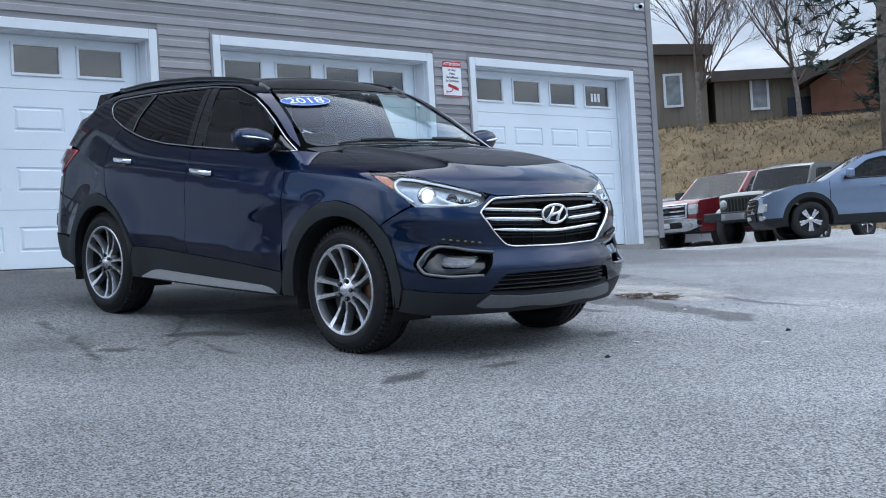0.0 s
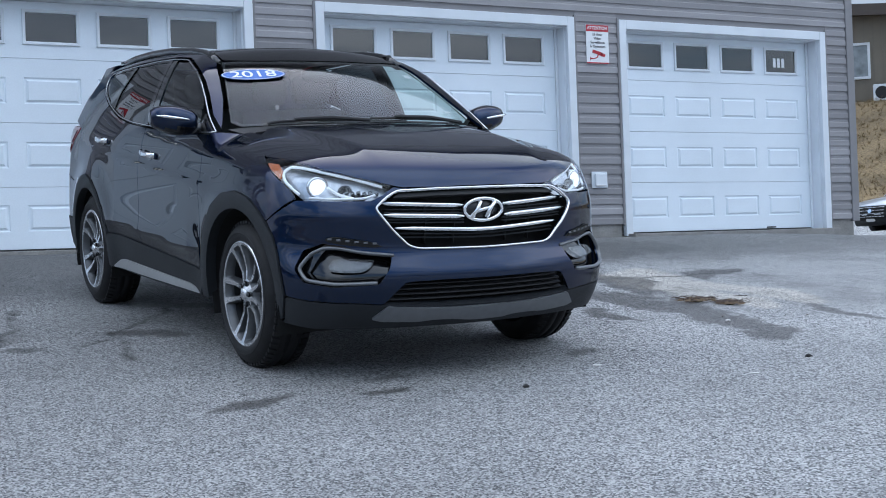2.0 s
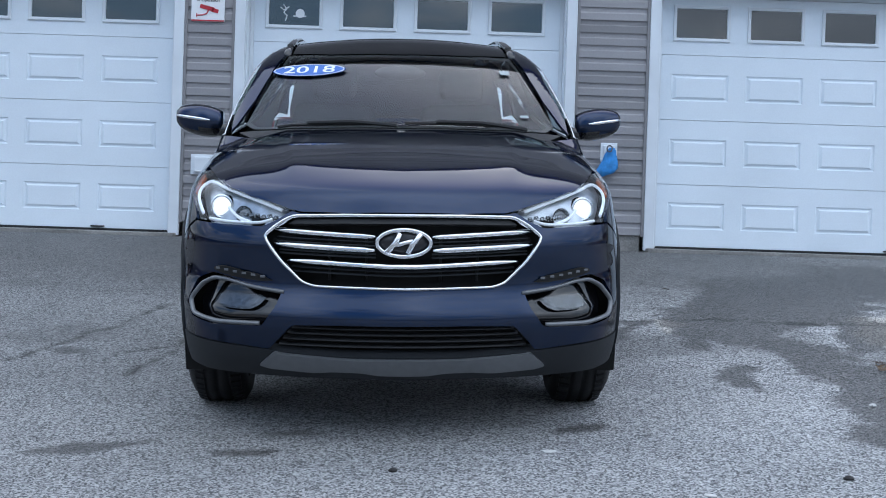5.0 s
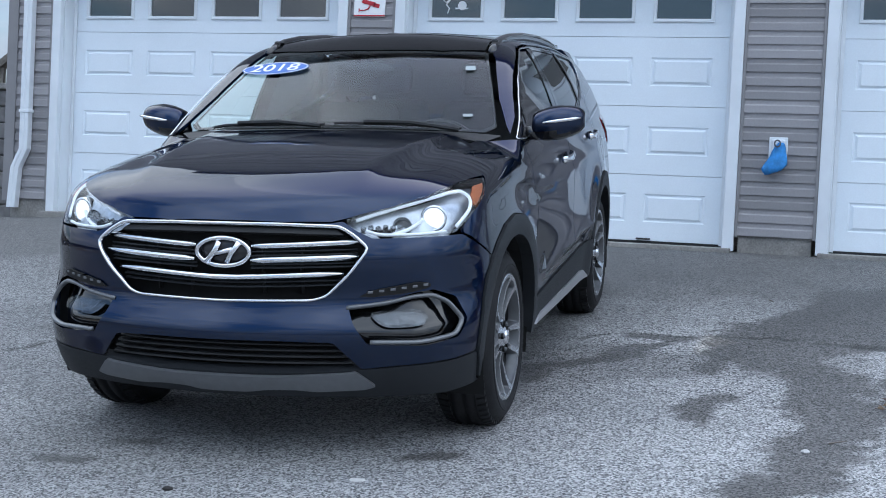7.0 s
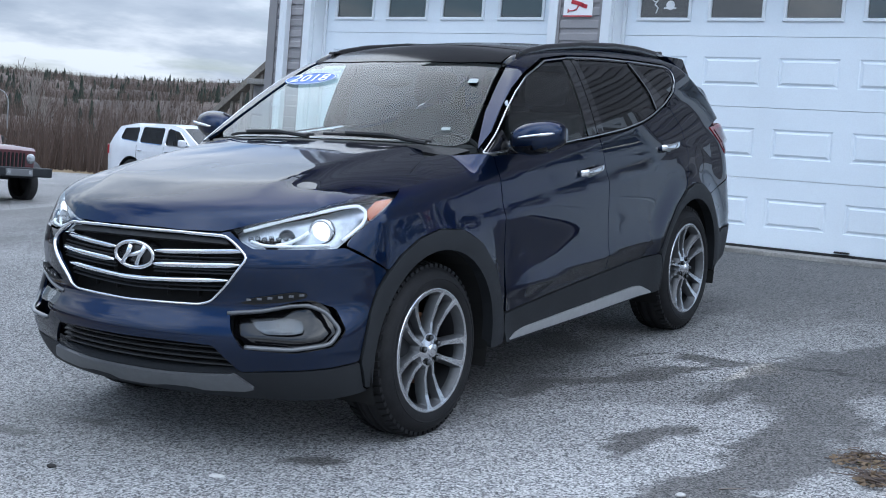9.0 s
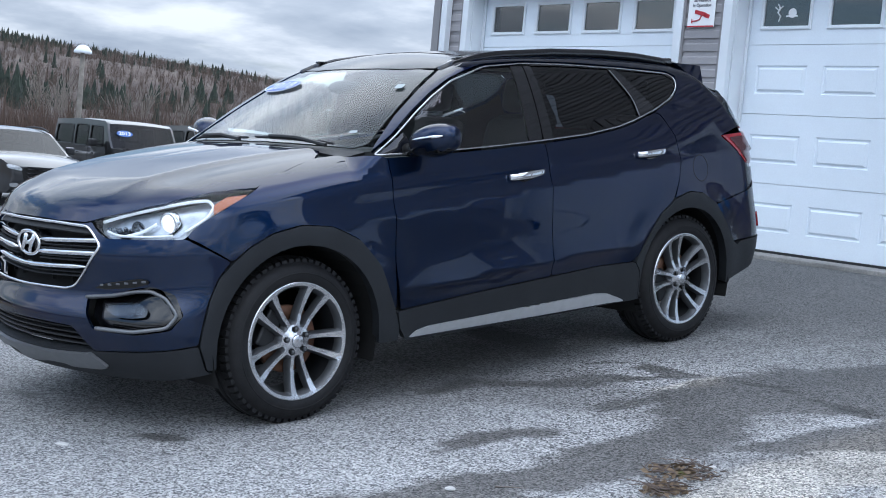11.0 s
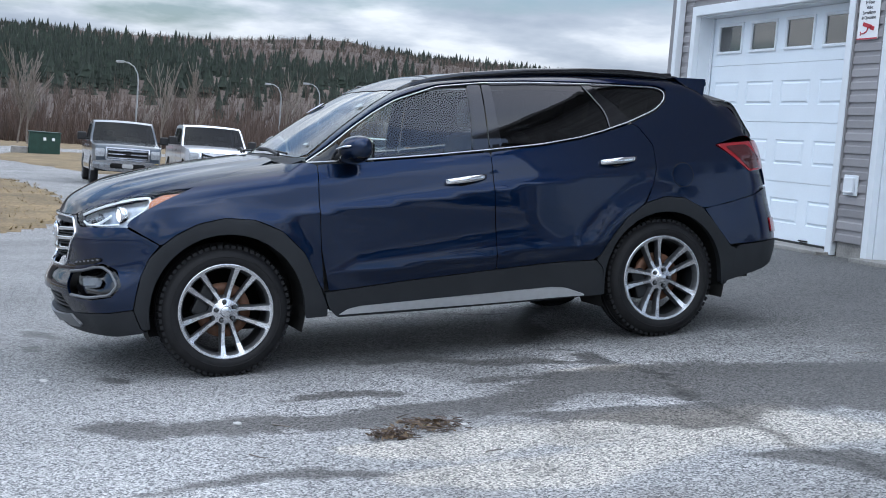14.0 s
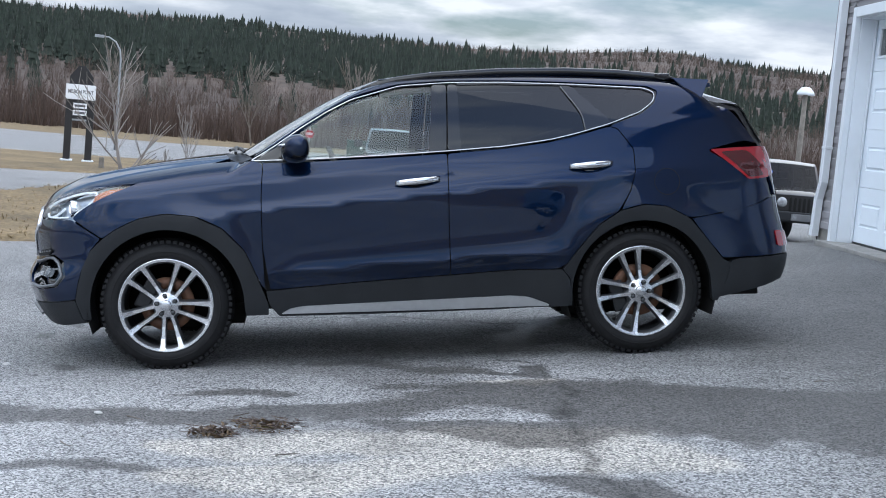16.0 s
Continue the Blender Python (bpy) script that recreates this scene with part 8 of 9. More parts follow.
def build_hill():
    # bearings 230 to 404: unseen ridge, added as a dark horizon for the paint's reflections
    az = np.concatenate([np.linspace(108, 228, 150), np.linspace(230, 404, 60)])
    ds = np.concatenate([np.linspace(225, 800, 46), np.linspace(830, 1060, 6)])
    A, D = np.meshgrid(az, ds, indexing="ij")
    Z = hill_z(A, D) - 0.3 * (D < 230)
    X, Y = EYE0[0] + D * np.cos(np.radians(A)), EYE0[1] + D * np.sin(np.radians(A))
    n, m = X.shape
    i = np.arange(n * m).reshape(n, m)
    f = np.stack([i[:-1, :-1], i[:-1, 1:], i[1:, 1:], i[1:, :-1]], -1).reshape(-1, 4)
    me = bpy.data.meshes.new("wooded_hill")
    me.from_pydata(np.stack([X, Y, Z], -1).reshape(-1, 3).tolist(), [], f.tolist())
    me.polygons.foreach_set("use_smooth", [True] * len(me.polygons))
    me.materials.append(M["hill"])
    tagged(new("wooded_hill", me), "brown wooded hillside behind the road, with an unseen ridge added all round", "hill", kind="structure")
    # forest cover: patches of spruce in a brown leafless wood, thinning to a bare top
    V, F, VB, FB = [], [], [], []
    n_ = 24000
    aa, uu = np.array([rnd.uniform(121, 204) for _ in range(n_)]), np.array([rnd.random() for _ in range(n_)])
    dd = 238 + 575 * uu ** 0.75
    xx, yy = EYE0[0] + dd * np.cos(np.radians(aa)), EYE0[1] + dd * np.sin(np.radians(aa))
    zz = hill_z(aa, dd)
    dens = 0.65 * fbm(xx / 95.0, yy / 95.0, 9) + 0.35 * fbm(xx / 28.0, yy / 28.0, 19)
    for a, u, x, y, z, q in zip(aa, uu, xx, yy, zz, dens):
        bare = 165.2 < a < 170.8 and u > 0.80
        if bare and rnd.random() < 0.8:
            continue
        edge = 0.555 + 0.10 * (u < 0.10) - (0.12 - 0.10 * u) * float(sstep(171, 175, a)) * (0.04 < u < 0.82) + 0.05 * (a < 150) + 0.04 * (0.5 < u < 0.85) * (155 < a < 172) + 0.05 * bare
        if rnd.random() < 0.9 * float(sstep(edge - 0.035, edge + 0.05, q)) + 0.05:
            h = rnd.triangular(2.2, 9.0, 3.6) * (1.05 - 0.45 * u) * (1 + 0.25 * float(sstep(171, 175, a)) * (u < 0.85))
            fir_mesh(V, F, x, y, z - 0.4, h, h * rnd.uniform(0.17, 0.31), 6, 6)
        else:
            broom(VB, FB, x, y, z - 0.5, rnd.uniform(3.5, 7.5) * (1.0 - 0.40 * u), rnd.uniform(1.4, 3.2), 8)
    soup("conifer_wood", V, F, M["conifer"], "dark green conifers covering the hillside", "trees")
    soup("bare_wood", VB, FB, M["bare_twigs"], "bare brown deciduous wood on the hillside", "trees")
    # nearer fringe: thicket of red-brown stems beyond the lot
    V, F = [], []
    for k in range(2600):
        a = rnd.uniform(140, 172)
        d = rnd.uniform(60, 100)
        x, y = EYE0[0] + d * math.cos(radians(a)), EYE0[1] + d * math.sin(radians(a))
        if y < 9:
            continue
        broom(V, F, x, y, ground_z(x, y) - 0.1, rnd.uniform(1.6, 4.2), rnd.uniform(0.5, 1.1), 6)
    for k in range(1500):
        a, d = rnd.uniform(166, 198), rnd.uniform(190, 240)
        x, y = EYE0[0] + d * math.cos(radians(a)), EYE0[1] + d * math.sin(radians(a))
        broom(V, F, x, y, ground_z(x, y) - 0.1, rnd.uniform(3, 9), rnd.uniform(1.5, 3), 7)
    soup("thicket", V, F, M["brush"], "leafless red-brown thicket beyond the lot", "bushes")
    # taller single bare trees and pale trunks in front of the wood
    V, F = [], []
    for k in range(46):
        a = rnd.uniform(141, 197)
        d = rnd.uniform(150, 260)
        x, y = EYE0[0] + d * math.cos(radians(a)), EYE0[1] + d * math.sin(radians(a))
        out = []
        h = rnd.uniform(7, 13)
        grow(Vector((x, y, ground_z(max(x, -290), y) - 0.3)), Vector((0, 0, 1)), h * 0.5, h * 0.012, 0, 2, out, 0.32)
        v, f = limbs([(p, q, max(r, .05), max(r2, .035)) for p, q, r, r2 in out], 3)
        b = len(V)
        V += v
        F += [tuple(i + b for i in t) for t in f]
    soup("pale_trees", V, F, M["bark"], "pale bare tree trunks before the wood", "trees")


build_hill()


def grass_patch(name, outline, label, n=60, seed=3):
    """A sheet of dry grass draped a little above the ground, with a ragged edge and tufts."""
    poly = np.array(outline, float)
    lo, hi = poly.min(0), poly.max(0)
    xs, ys = np.linspace(lo[0], hi[0], n), np.linspace(lo[1], hi[1], n)
    X, Y = np.meshgrid(xs, ys, indexing="ij")
    jx = X + (fbm(X * 0.8, Y * 0.8, seed) - 0.5) * 0.7
    jy = Y + (fbm(X * 0.8, Y * 0.8, seed + 9) - 0.5) * 0.7
    keep = inside(np.stack([jx.ravel(), jy.ravel()], 1), poly).reshape(X.shape)
    Z = gz(X, Y) + 0.03 + 0.06 * fbm(X * 0.5, Y * 0.5, seed + 4)
    i = np.arange(n * n).reshape(n, n)
    kf = keep[:-1, :-1] & keep[1:, :-1] & keep[1:, 1:] & keep[:-1, 1:]
    f = np.stack([i[:-1, :-1], i[1:, :-1], i[1:, 1:], i[:-1, 1:]], -1)[kf]
    me = bpy.data.meshes.new(name)
    me.from_pydata(np.stack([X, Y, Z], -1).reshape(-1, 3).tolist(), [], f.tolist())
    bm = bmesh.new()
    bm.from_mesh(me)
    bmesh.ops.delete(bm, geom=[v for v in bm.verts if not v.link_faces], context="VERTS")
    for v in bm.verts:
        if v.is_boundary:
            v.co.z = ground_z(v.co.x, v.co.y) - 0.02
    bm.to_mesh(me)
    bm.free()
    me.polygons.foreach_set("use_smooth", [True] * len(me.polygons))
    me.materials.append(M["dry_grass"])
    tagged(new(name, me), label, "grass", kind="stuff")


def tufts(name, outline, count, h, label):
    poly = np.array(outline, float)
    lo, hi = poly.min(0), poly.max(0)
    V, F = [], []
    made = 0
    while made < count:
        p = np.array([[rnd.uniform(lo[0], hi[0]), rnd.uniform(lo[1], hi[1])]])
        if not inside(p, poly)[0]:
            continue
        made += 1
        x, y = p[0]
        z = ground_z(x, y) + 0.03
        for k in range(6):
            a, l = rnd.uniform(0, 6.28), h * rnd.uniform(0.4, 1)
            b = len(V)
            c, s = math.cos(a), math.sin(a)
            V += [(x - s * .012, y + c * .012, z), (x + s * .012, y - c * .012, z), (x + c * l * .8, y + s * l * .8, z + l * rnd.uniform(.3, 1))]
            F.append((b, b + 1, b + 2))
    soup(name, V, F, M["straw"], label, "grass")


M["straw"] = mat("straw_blades", (0.24, 0.175, 0.088), 0.9, random_by="island")
VERGE = [(0.93, 2.64), (0.64, 3.53), (-0.81, 4.60), (-2.36, 5.06), (-4.77, 5.81), (-8.83, 6.42), (-12.02, 6.26), (-22.0, 5.0), (-35.2, 3.5), (-26.3, 1.95), (-15.1, 2.2), (-12.7, 0.75), (-10.0, 0.2), (-8.6, -2.0), (-8.62, -9.12), (-2.83, -10.00), (0.55, -2.95)]
grass_patch("dry_verge", VERGE, "dry straw-coloured grass verge beside the lot", 90)
tufts("straw_tufts", VERGE, 2600, 0.10, "straw tufts on the dry verge")
grass_patch("sign_verge", [(-19.3, -2.3), (-20.5, -1.0), (-25.7, 1.0), (-33.0, 1.4), (-39.7, 1.5), (-43.6, -1.5), (-44.0, -4.5), (-46.1, -9.7), (-40.0, -16.0), (-28.0, -12.0)], "dry straw-coloured grass round the roadside sign", 70, 21)
grass_patch("road_island", [(-34.90, 7.58), (-43.40, 5.71), (-55.95, 3.06), (-75.26, 3.65), (-92.65, 6.58), (-92.66, 18.04), (-67.55, 19.56), (-42.44, 15.10), (-31.82, 10.83)], "dry grass island between the roads", 60, 33)
grass_patch("far_verge", [(-115.75, -62.17), (-115.87, 57.43), (-222.15, 115.03), (-251.00, -5.17), (-221.91, -124.17)], "dry grass field before the wood", 60, 41)
grass_patch("lot_edge_verge", [(-36.65, 16.71), (-34.75, 44.16), (-57.95, 68.60), (-72.40, 38.40), (-57.90, 20.76), (-44.37, 16.05)], "dry grass behind the row of trucks", 50, 51)
grass_patch("grass_bank", [(31.29, 30.22), (35.56, 23.81), (37.51, 15.48), (38.81, -0.16), (69.36, -0.66), (88.27, 38.08), (67.76, 77.46), (38.40, 68.17), (30.09, 40.98)], "dry grass bank rising to the buildings", 110, 61)
tufts("bank_tufts", [(33.5, 29.5), (36.5, 23.5), (38.5, 15.5), (50.0, 22.0), (50.5, 31.0), (44.0, 38.0), (37.0, 39.0)], 5000, 0.26, "straw tufts on the dry grass bank")
bare_tree(-5.0, 3.45, 3.7, "slim bare young tree on the dry verge", 2, 0.52, 0.013, bark="pale_bark")
bare_tree(-17.77, 2.64, 2.3, "small bare sapling beside the road", 2, 0.3, 0.010, bark="pale_bark")
bare_tree(-10.47, 3.25, 1.3, "knee-high bare sapling on the dry verge", 2, 0.35, 0.010, bark="pale_bark")
bare_tree(45.03, 32.83, 9.5, "bare maple tree on the grass bank", 5, 0.45, 0.0125)
bare_tree(47.46, 29.86, 9.0, "bare maple tree before the brown barn", 5, 0.52, 0.0125)
bare_tree(40.46, 39.34, 9.5, "bare maple tree before the tan building", 5, 0.45, 0.0125)


def pine(x, y, h, w, label, low=0.12):
    t = thing("pine_tree", Matrix.Translation((x, y, ground_z(x, y))), label, "tree")
    bm = bmesh.new()
    tube(bm, [(0, 0, -0.1), (0.05, 0, h * 0.5), (0, 0.05, h * 0.95)], [h * .022, h * .014, 0.01], 8)
    part("trunk", fix(bm), M["bark"], t, smooth=True)
    V, F = [], []
    for k in range(int(45 * h)):
        u = rnd.random() ** 0.8
        zc = h * (low + (0.98 - low) * u)
        a = rnd.uniform(0, 6.28)
        reach = w * (1.05 - u) * rnd.uniform(0.35, 1.0)
        cx, cy = reach * math.cos(a), reach * math.sin(a)
        for j in range(9):
            b = len(V)
            d = Vector((rnd.uniform(-1, 1), rnd.uniform(-1, 1), rnd.uniform(-.5, .7))).normalized() * rnd.uniform(0.25, 0.6)
            s = d.orthogonal().normalized() * 0.07
            p = Vector((cx, cy, zc))
            V += [tuple(p - s), tuple(p + s), tuple(p + d)]
            F.append((b, b + 1, b + 2))
    soup("crown", V, F, M["conifer"], "", "", parent=t)


pine(44.2, 24.2, 13.5, 4.4, "tall ragged pine tree beside the barn", 0.2)
pine(48.12, 26.43, 3.0, 1.3, "low dark cedar bush beside the barn")


# ---- buildings on the bank ----
M["tan_metal"] = mat("tan_ribbed_steel", (0.20, 0.175, 0.135), 0.55, noise_scale=0.8, amount=0.12)
M["brown_roof"] = mat("brown_roof_steel", (0.085, 0.068, 0.058), 0.5, noise_scale=1.2, amount=0.2)
M["brown_wood"] = mat("red_brown_boards", (0.16, 0.075, 0.045), 0.8, noise_scale=1.5, amount=0.25, bump=0.2, bump_scale=20)
M["dark_base"] = mat("dark_base_and_shade", (0.02, 0.022, 0.027), 0.8, noise_scale=2, amount=0.2)
M["far_pane"] = mat("far_window_glass", (0.25, 0.28, 0.30), 0.08, 0, 0.6, noise_scale=3, amount=0.3)


def hut(name, p0, p1, depth, zb, h0, h1, wall_m, roof_m, label, windows=(), ribs=0.0, base=0.0, gable=0.0):
    """A long shed whose front runs from p0 to p1 (seen end to end), with ribbed walls and window units."""
    a, b = Vector((*p0, 0)), Vector((*p1, 0))
    run = (b - a).length
    ang = math.degrees(math.atan2(b.y - a.y, b.x - a.x))
    t = thing(name, pose(a.x, a.y, zb, 0, 0, ang), label, "building")
    bm = bmesh.new()
    v = [bm.verts.new(p) for p in ((0, 0, -1.2), (run, 0, -1.2), (run, 0, h1), (0, 0, h0), (0, depth, -1.2), (run, depth, -1.2), (run, depth, h1), (0, depth, h0))]
    for f in ((0, 1, 2, 3), (5, 4, 7, 6), (4, 0, 3, 7), (1, 5, 6, 2)):
        bm.faces.new([v[i] for i in f])
    part("wall", fix(bm), wall_m, t)
    if gable:
        bm = bmesh.new()
        o = 0.5
        pts = [(-o, h0 - 0.1), (run / 2, h0 + gable), (run + o, h1 - 0.1), (run + o, h1 + 0.12), (run / 2, h0 + gable + 0.25), (-o, h0 + 0.12)]
        A = [bm.verts.new((x, -0.6, z)) for x, z in pts]
        B = [bm.verts.new((x, depth + 0.3, z)) for x, z in pts]
        for k in range(6):
            bm.faces.new((A[k], A[(k + 1) % 6], B[(k + 1) % 6], B[k]))
        bm.faces.new(A[::-1]); bm.faces.new(B)
        part("roof", fix(bm), roof_m, t)
        bm = bmesh.new()
        bm.faces.new([bm.verts.new(p) for p in ((0, -0.01, h0), (run, -0.01, h1), (run / 2, -0.01, h0 + gable))])
        part("gable", bm, wall_m, t)
    else:
        bm = bmesh.new()
        w = [bm.verts.new(p) for p in ((-.25, -.55, h0 - .35), (run + .25, -.55, h1 - .35), (run + .25, -.55, h1 + .1), (-.25, -.55, h0 + .1), (-.25, depth, h0 + .1), (run + .25, depth, h1 + .1), (-.25, depth, h0 + 1.0), (run + .25, depth, h1 + 1.0))]
        for f in ((0, 1, 2, 3), (3, 2, 7, 6), (0, 4, 5, 1)):
            bm.faces.new([w[i] for i in f])
        part("roof", fix(bm), roof_m, t)
    if ribs:
        me = bmbox(-0.02, 0.02, -0.03, 0.0, 0, 1)
        shared = None
        x = ribs
        while x < run - 0.05:
            hh = h0 + (h1 - h0) * x / run - 0.05
            if shared is None:
                ob = part("wall_rib", me, wall_m, t)
                shared = ob.data
            else:
                ob = new("wall_rib", shared)
                ob.parent = t
            ob.matrix_basis = Matrix.Translation((x, 0, -0.6)) @ Matrix.Diagonal((1, 1, hh + 0.6, 1))
            x += ribs
    if base:
        # dark base course; on the porch wing it stands for shade
        part("base_and_shade", bmbox(-0.02, run + 0.02, -0.06, 0.0, -1.2, base), M["dark_base"], t)
    for x, z, w, h in windows:
        fr = bmesh.new()
        for q in ((x - .1, x, z - .1, z + h + .1), (x + w, x + w + .1, z - .1, z + h + .1), (x, x + w, z - .1, z), (x, x + w, z + h, z + h + .1)):
            box(fr, q[0], q[1], -0.09, 0.0, q[2], q[3])
        win = part("window", fr, M["white_trim"], t)
        part("pane", bmbox(x, x + w, -0.05, -0.035, z, z + h), M["far_pane"], win)
    return t


hut("tan_shed", (41.08, 42.95), (49.11, 35.49), 9, 7.6, 4.2, 3.55, M["tan_metal"], M["brown_roof"], "tan ribbed steel shed with flat brown roof", ((4.90, 1.15, 0.62, 1.25), (9.20, 1.20, 0.62, 1.25)), 0.36)
wing = hut("low_wing", (49.51, 35.39), (53.12, 32.40), 7, 7.65, 2.35, 2.35, M["tan_metal"], M["brown_roof"], "low tan steel wing with a window", ((1.60, 0.85, 0.62, 1.25),), 0.36)
# the porch's shade is a near-black sheet one metre high
hut("porch_wing", (53.69, 33.17), (56.40, 30.98), 6, 7.65, 1.9, 1.9, M["brown_wood"], M["tan_metal"], "porch wing between shed and barn, its shade a dark sheet", (), 0, 1.0)
hut("brown_barn", (51.74, 32.13), (54.61, 27.11), 10, 7.55, 1.7, 1.9, M["brown_wood"], M["brown_roof"], "red-brown boarded barn with dark base course", (), 0, 0.45, 1.5)

part("shed_door", bmbox(2.95, 4.05, -0.60, -0.561, -0.2, 1.15, 0.01), mat("dark_blue_door", (0.012, 0.018, 0.035), 0.6, noise_scale=3, amount=0.2), wing, "low dark blue door")


def heat_pump():
    t = thing("heat_pump", pose(45.01, 38.88, 7.45, 0, 0, -43), "white outdoor heat pump unit beside a window", "heat pump")
    part("case", bmbox(0, 0.85, -0.75, -0.4, 0.2, 0.85, 0.03), M["white_trim"], t)
    bm = bmesh.new(); lathe(bm, [(0.0, -0.755), (0.22, -0.757), (0.25, -0.752), (0.26, -0.745)], 24, "y", (0.32, 0, 0.52)); part("fan_grille", fix(bm), M["black_plastic"], t)
    for x in (0.08, 0.77):
        part("leg", bmbox(x - .03, x + .03, -0.7, -0.45, -0.1, 0.198), M["alloy_dark"], t)
    bm = bmesh.new(); tube(bm, [(0.9, -0.3, 0.5), (0.92, -0.25, 1.9), (1.15, -0.22, 2.2), (1.15, -0.1, 2.5)], 0.05, 8); part("pipe_cover", fix(bm), M["white_trim"], t)


heat_pump()


# ---- street furniture ----
M["galv"] = mat("galvanised_steel", (0.36, 0.37, 0.38), 0.45, 0.6, noise_scale=6, amount=0.1)
M["old_wood"] = mat("weathered_grey_wood", (0.20, 0.18, 0.155), 0.85, noise_scale=5, amount=0.25, fine=40, fine_amount=0.2, bump=0.3, bump_scale=40)
M["green_box"] = mat("dark_green_steel", (0.012, 0.045, 0.032), 0.5, noise_scale=3, amount=0.2)
M["sign_black"] = mat("black_sign_frame", (0.018, 0.017, 0.018), 0.6, noise_scale=4, amount=0.2)


def street_lamp(x, y, h, turn, label="tall curved grey street lamp beside the road"):
    t = thing("street_lamp", pose(x, y, ground_z(x, y), 0, 0, turn), label, "street lamp", "street lamps")
    bm = bmesh.new()
    s = h / 9.0
    tube(bm, [(0, 0, 0), (0, 0, h * .5), (0, 0, h * .80), (0.10 * s, 0, h * .88), (0.45 * s, 0, h * .95), (1.0 * s, 0, h * .985), (1.5 * s, 0, h * .99)], [.10 * s, .085 * s, .07 * s, .065 * s, .06 * s, .055 * s, .05 * s], 8)
    part("pole", fix(bm), M["galv"], t, smooth=True)
    part("lamp_head", bmbox(1.4 * s, 2.1 * s, -.13 * s, .13 * s, h * .975, h * 1.0, 0.03 * s), M["galv"], t)


LAMPS = ((-62.2, -7.77, 6.6, -80), (-109.37, 28.20, 7.3, -80), (-110.15, 32.10, 7.7, -80), (-73.3, 12.1, 6.4, -85), (-57.35, 52.86, 4.6, -120))
for x_, y_, h_, a_ in LAMPS:
    street_lamp(x_, y_, h_, a_)


def yard_light(x, y, h):
    t = thing("yard_light", Matrix.Translation((x, y, ground_z(x, y))), "wooden yard light pole with a white dome lamp", "street lamp")
    bm = bmesh.new()
    tube(bm, [(0, 0, 0), (0.02, 0, h * .5), (0, 0, h)], [.10, .09, .08], 10)
    part("pole", fix(bm), M["old_wood"], t, smooth=True)
    bm = bmesh.new()
    lathe(bm, [(0.0, h + .22), (.15, h + .19), (.28, h + .03), (.30, h - .05), (.26, h - .07), (0, h - .03)], 20, "z")
    part("lamp_head", fix(bm), M["white_trim"], t, smooth=True)


yard_light(-27.48, 21.59, 4.1)


def road_sign_board():
    t = thing("roadside_sign", pose(-32.5, -3.4, ground_z(-32.5, -3.4), 0, 0, 100) @ Matrix.Diagonal((1.22, 1.4, 1.6, 1)), "black roadside sign on two posts with white boards", "sign")
    for x in (-0.31, 0.31):
        part("post", bmbox(x - .10, x + .10, -.1, .1, 0, 1.75, 0.01), M["sign_black"], t)
        part("footing", bmbox(x - .17, x + .17, -.16, .16, -0.05, 0.08, 0.01), M["white_trim"], t)
    part("board", bmbox(-.24, .24, -.06, .06, 0.95, 1.75, 0.01), M["sign_black"], t)
    bm = bmesh.new()
    pts = [(-.34, 1.755), (.34, 1.755), (.34, 1.95), (0.1, 2.2), (-0.1, 2.2), (-.34, 1.95)]
    A = [bm.verts.new((x, -.07, z)) for x, z in pts]
    B = [bm.verts.new((x, .07, z)) for x, z in pts]
    for k in range(6):
        bm.faces.new((A[k], A[(k + 1) % 6], B[(k + 1) % 6], B[k]))
    bm.faces.new(A[::-1]); bm.faces.new(B)
    part("crest", fix(bm), M["sign_black"], t)
    b = part("name_board", bmbox(-.43, .43, -.13, -.103, 1.44, 1.78, 0.006), M["white_plain"], t)
    words("MISSION POINT", 0.12, M["grey_text"], b, Matrix.Translation((0, -.132, 1.61)) @ Matrix.Rotation(radians(90), 4, "X"), 0.86, 0.002)
    for z0, z1 in ((1.24, 1.36), (1.08, 1.20)):
        q = part("name_board", bmbox(-.2, .2, -.085, -.065, z0, z1, 0.004), M["white_plain"], t)
        part("print_bar", bmbox(-.15, .15, -.088, -.0855, z0 + .035, z1 - .035), M["grey_text"], q)
    part("plank", bmbox(-.24, .24, -.085, -.065, .96, 1.0), M["galv"], t)
    p = thing("bollard", Matrix.Translation((-26.5, -1.3, ground_z(-26.5, -1.3))), "grey wooden marker post on dry grass", "bollard")
    part("post", bmbox(-.07, .07, -.07, .07, 0, 0.42, 0.01), M["old_wood"], p)


road_sign_board()


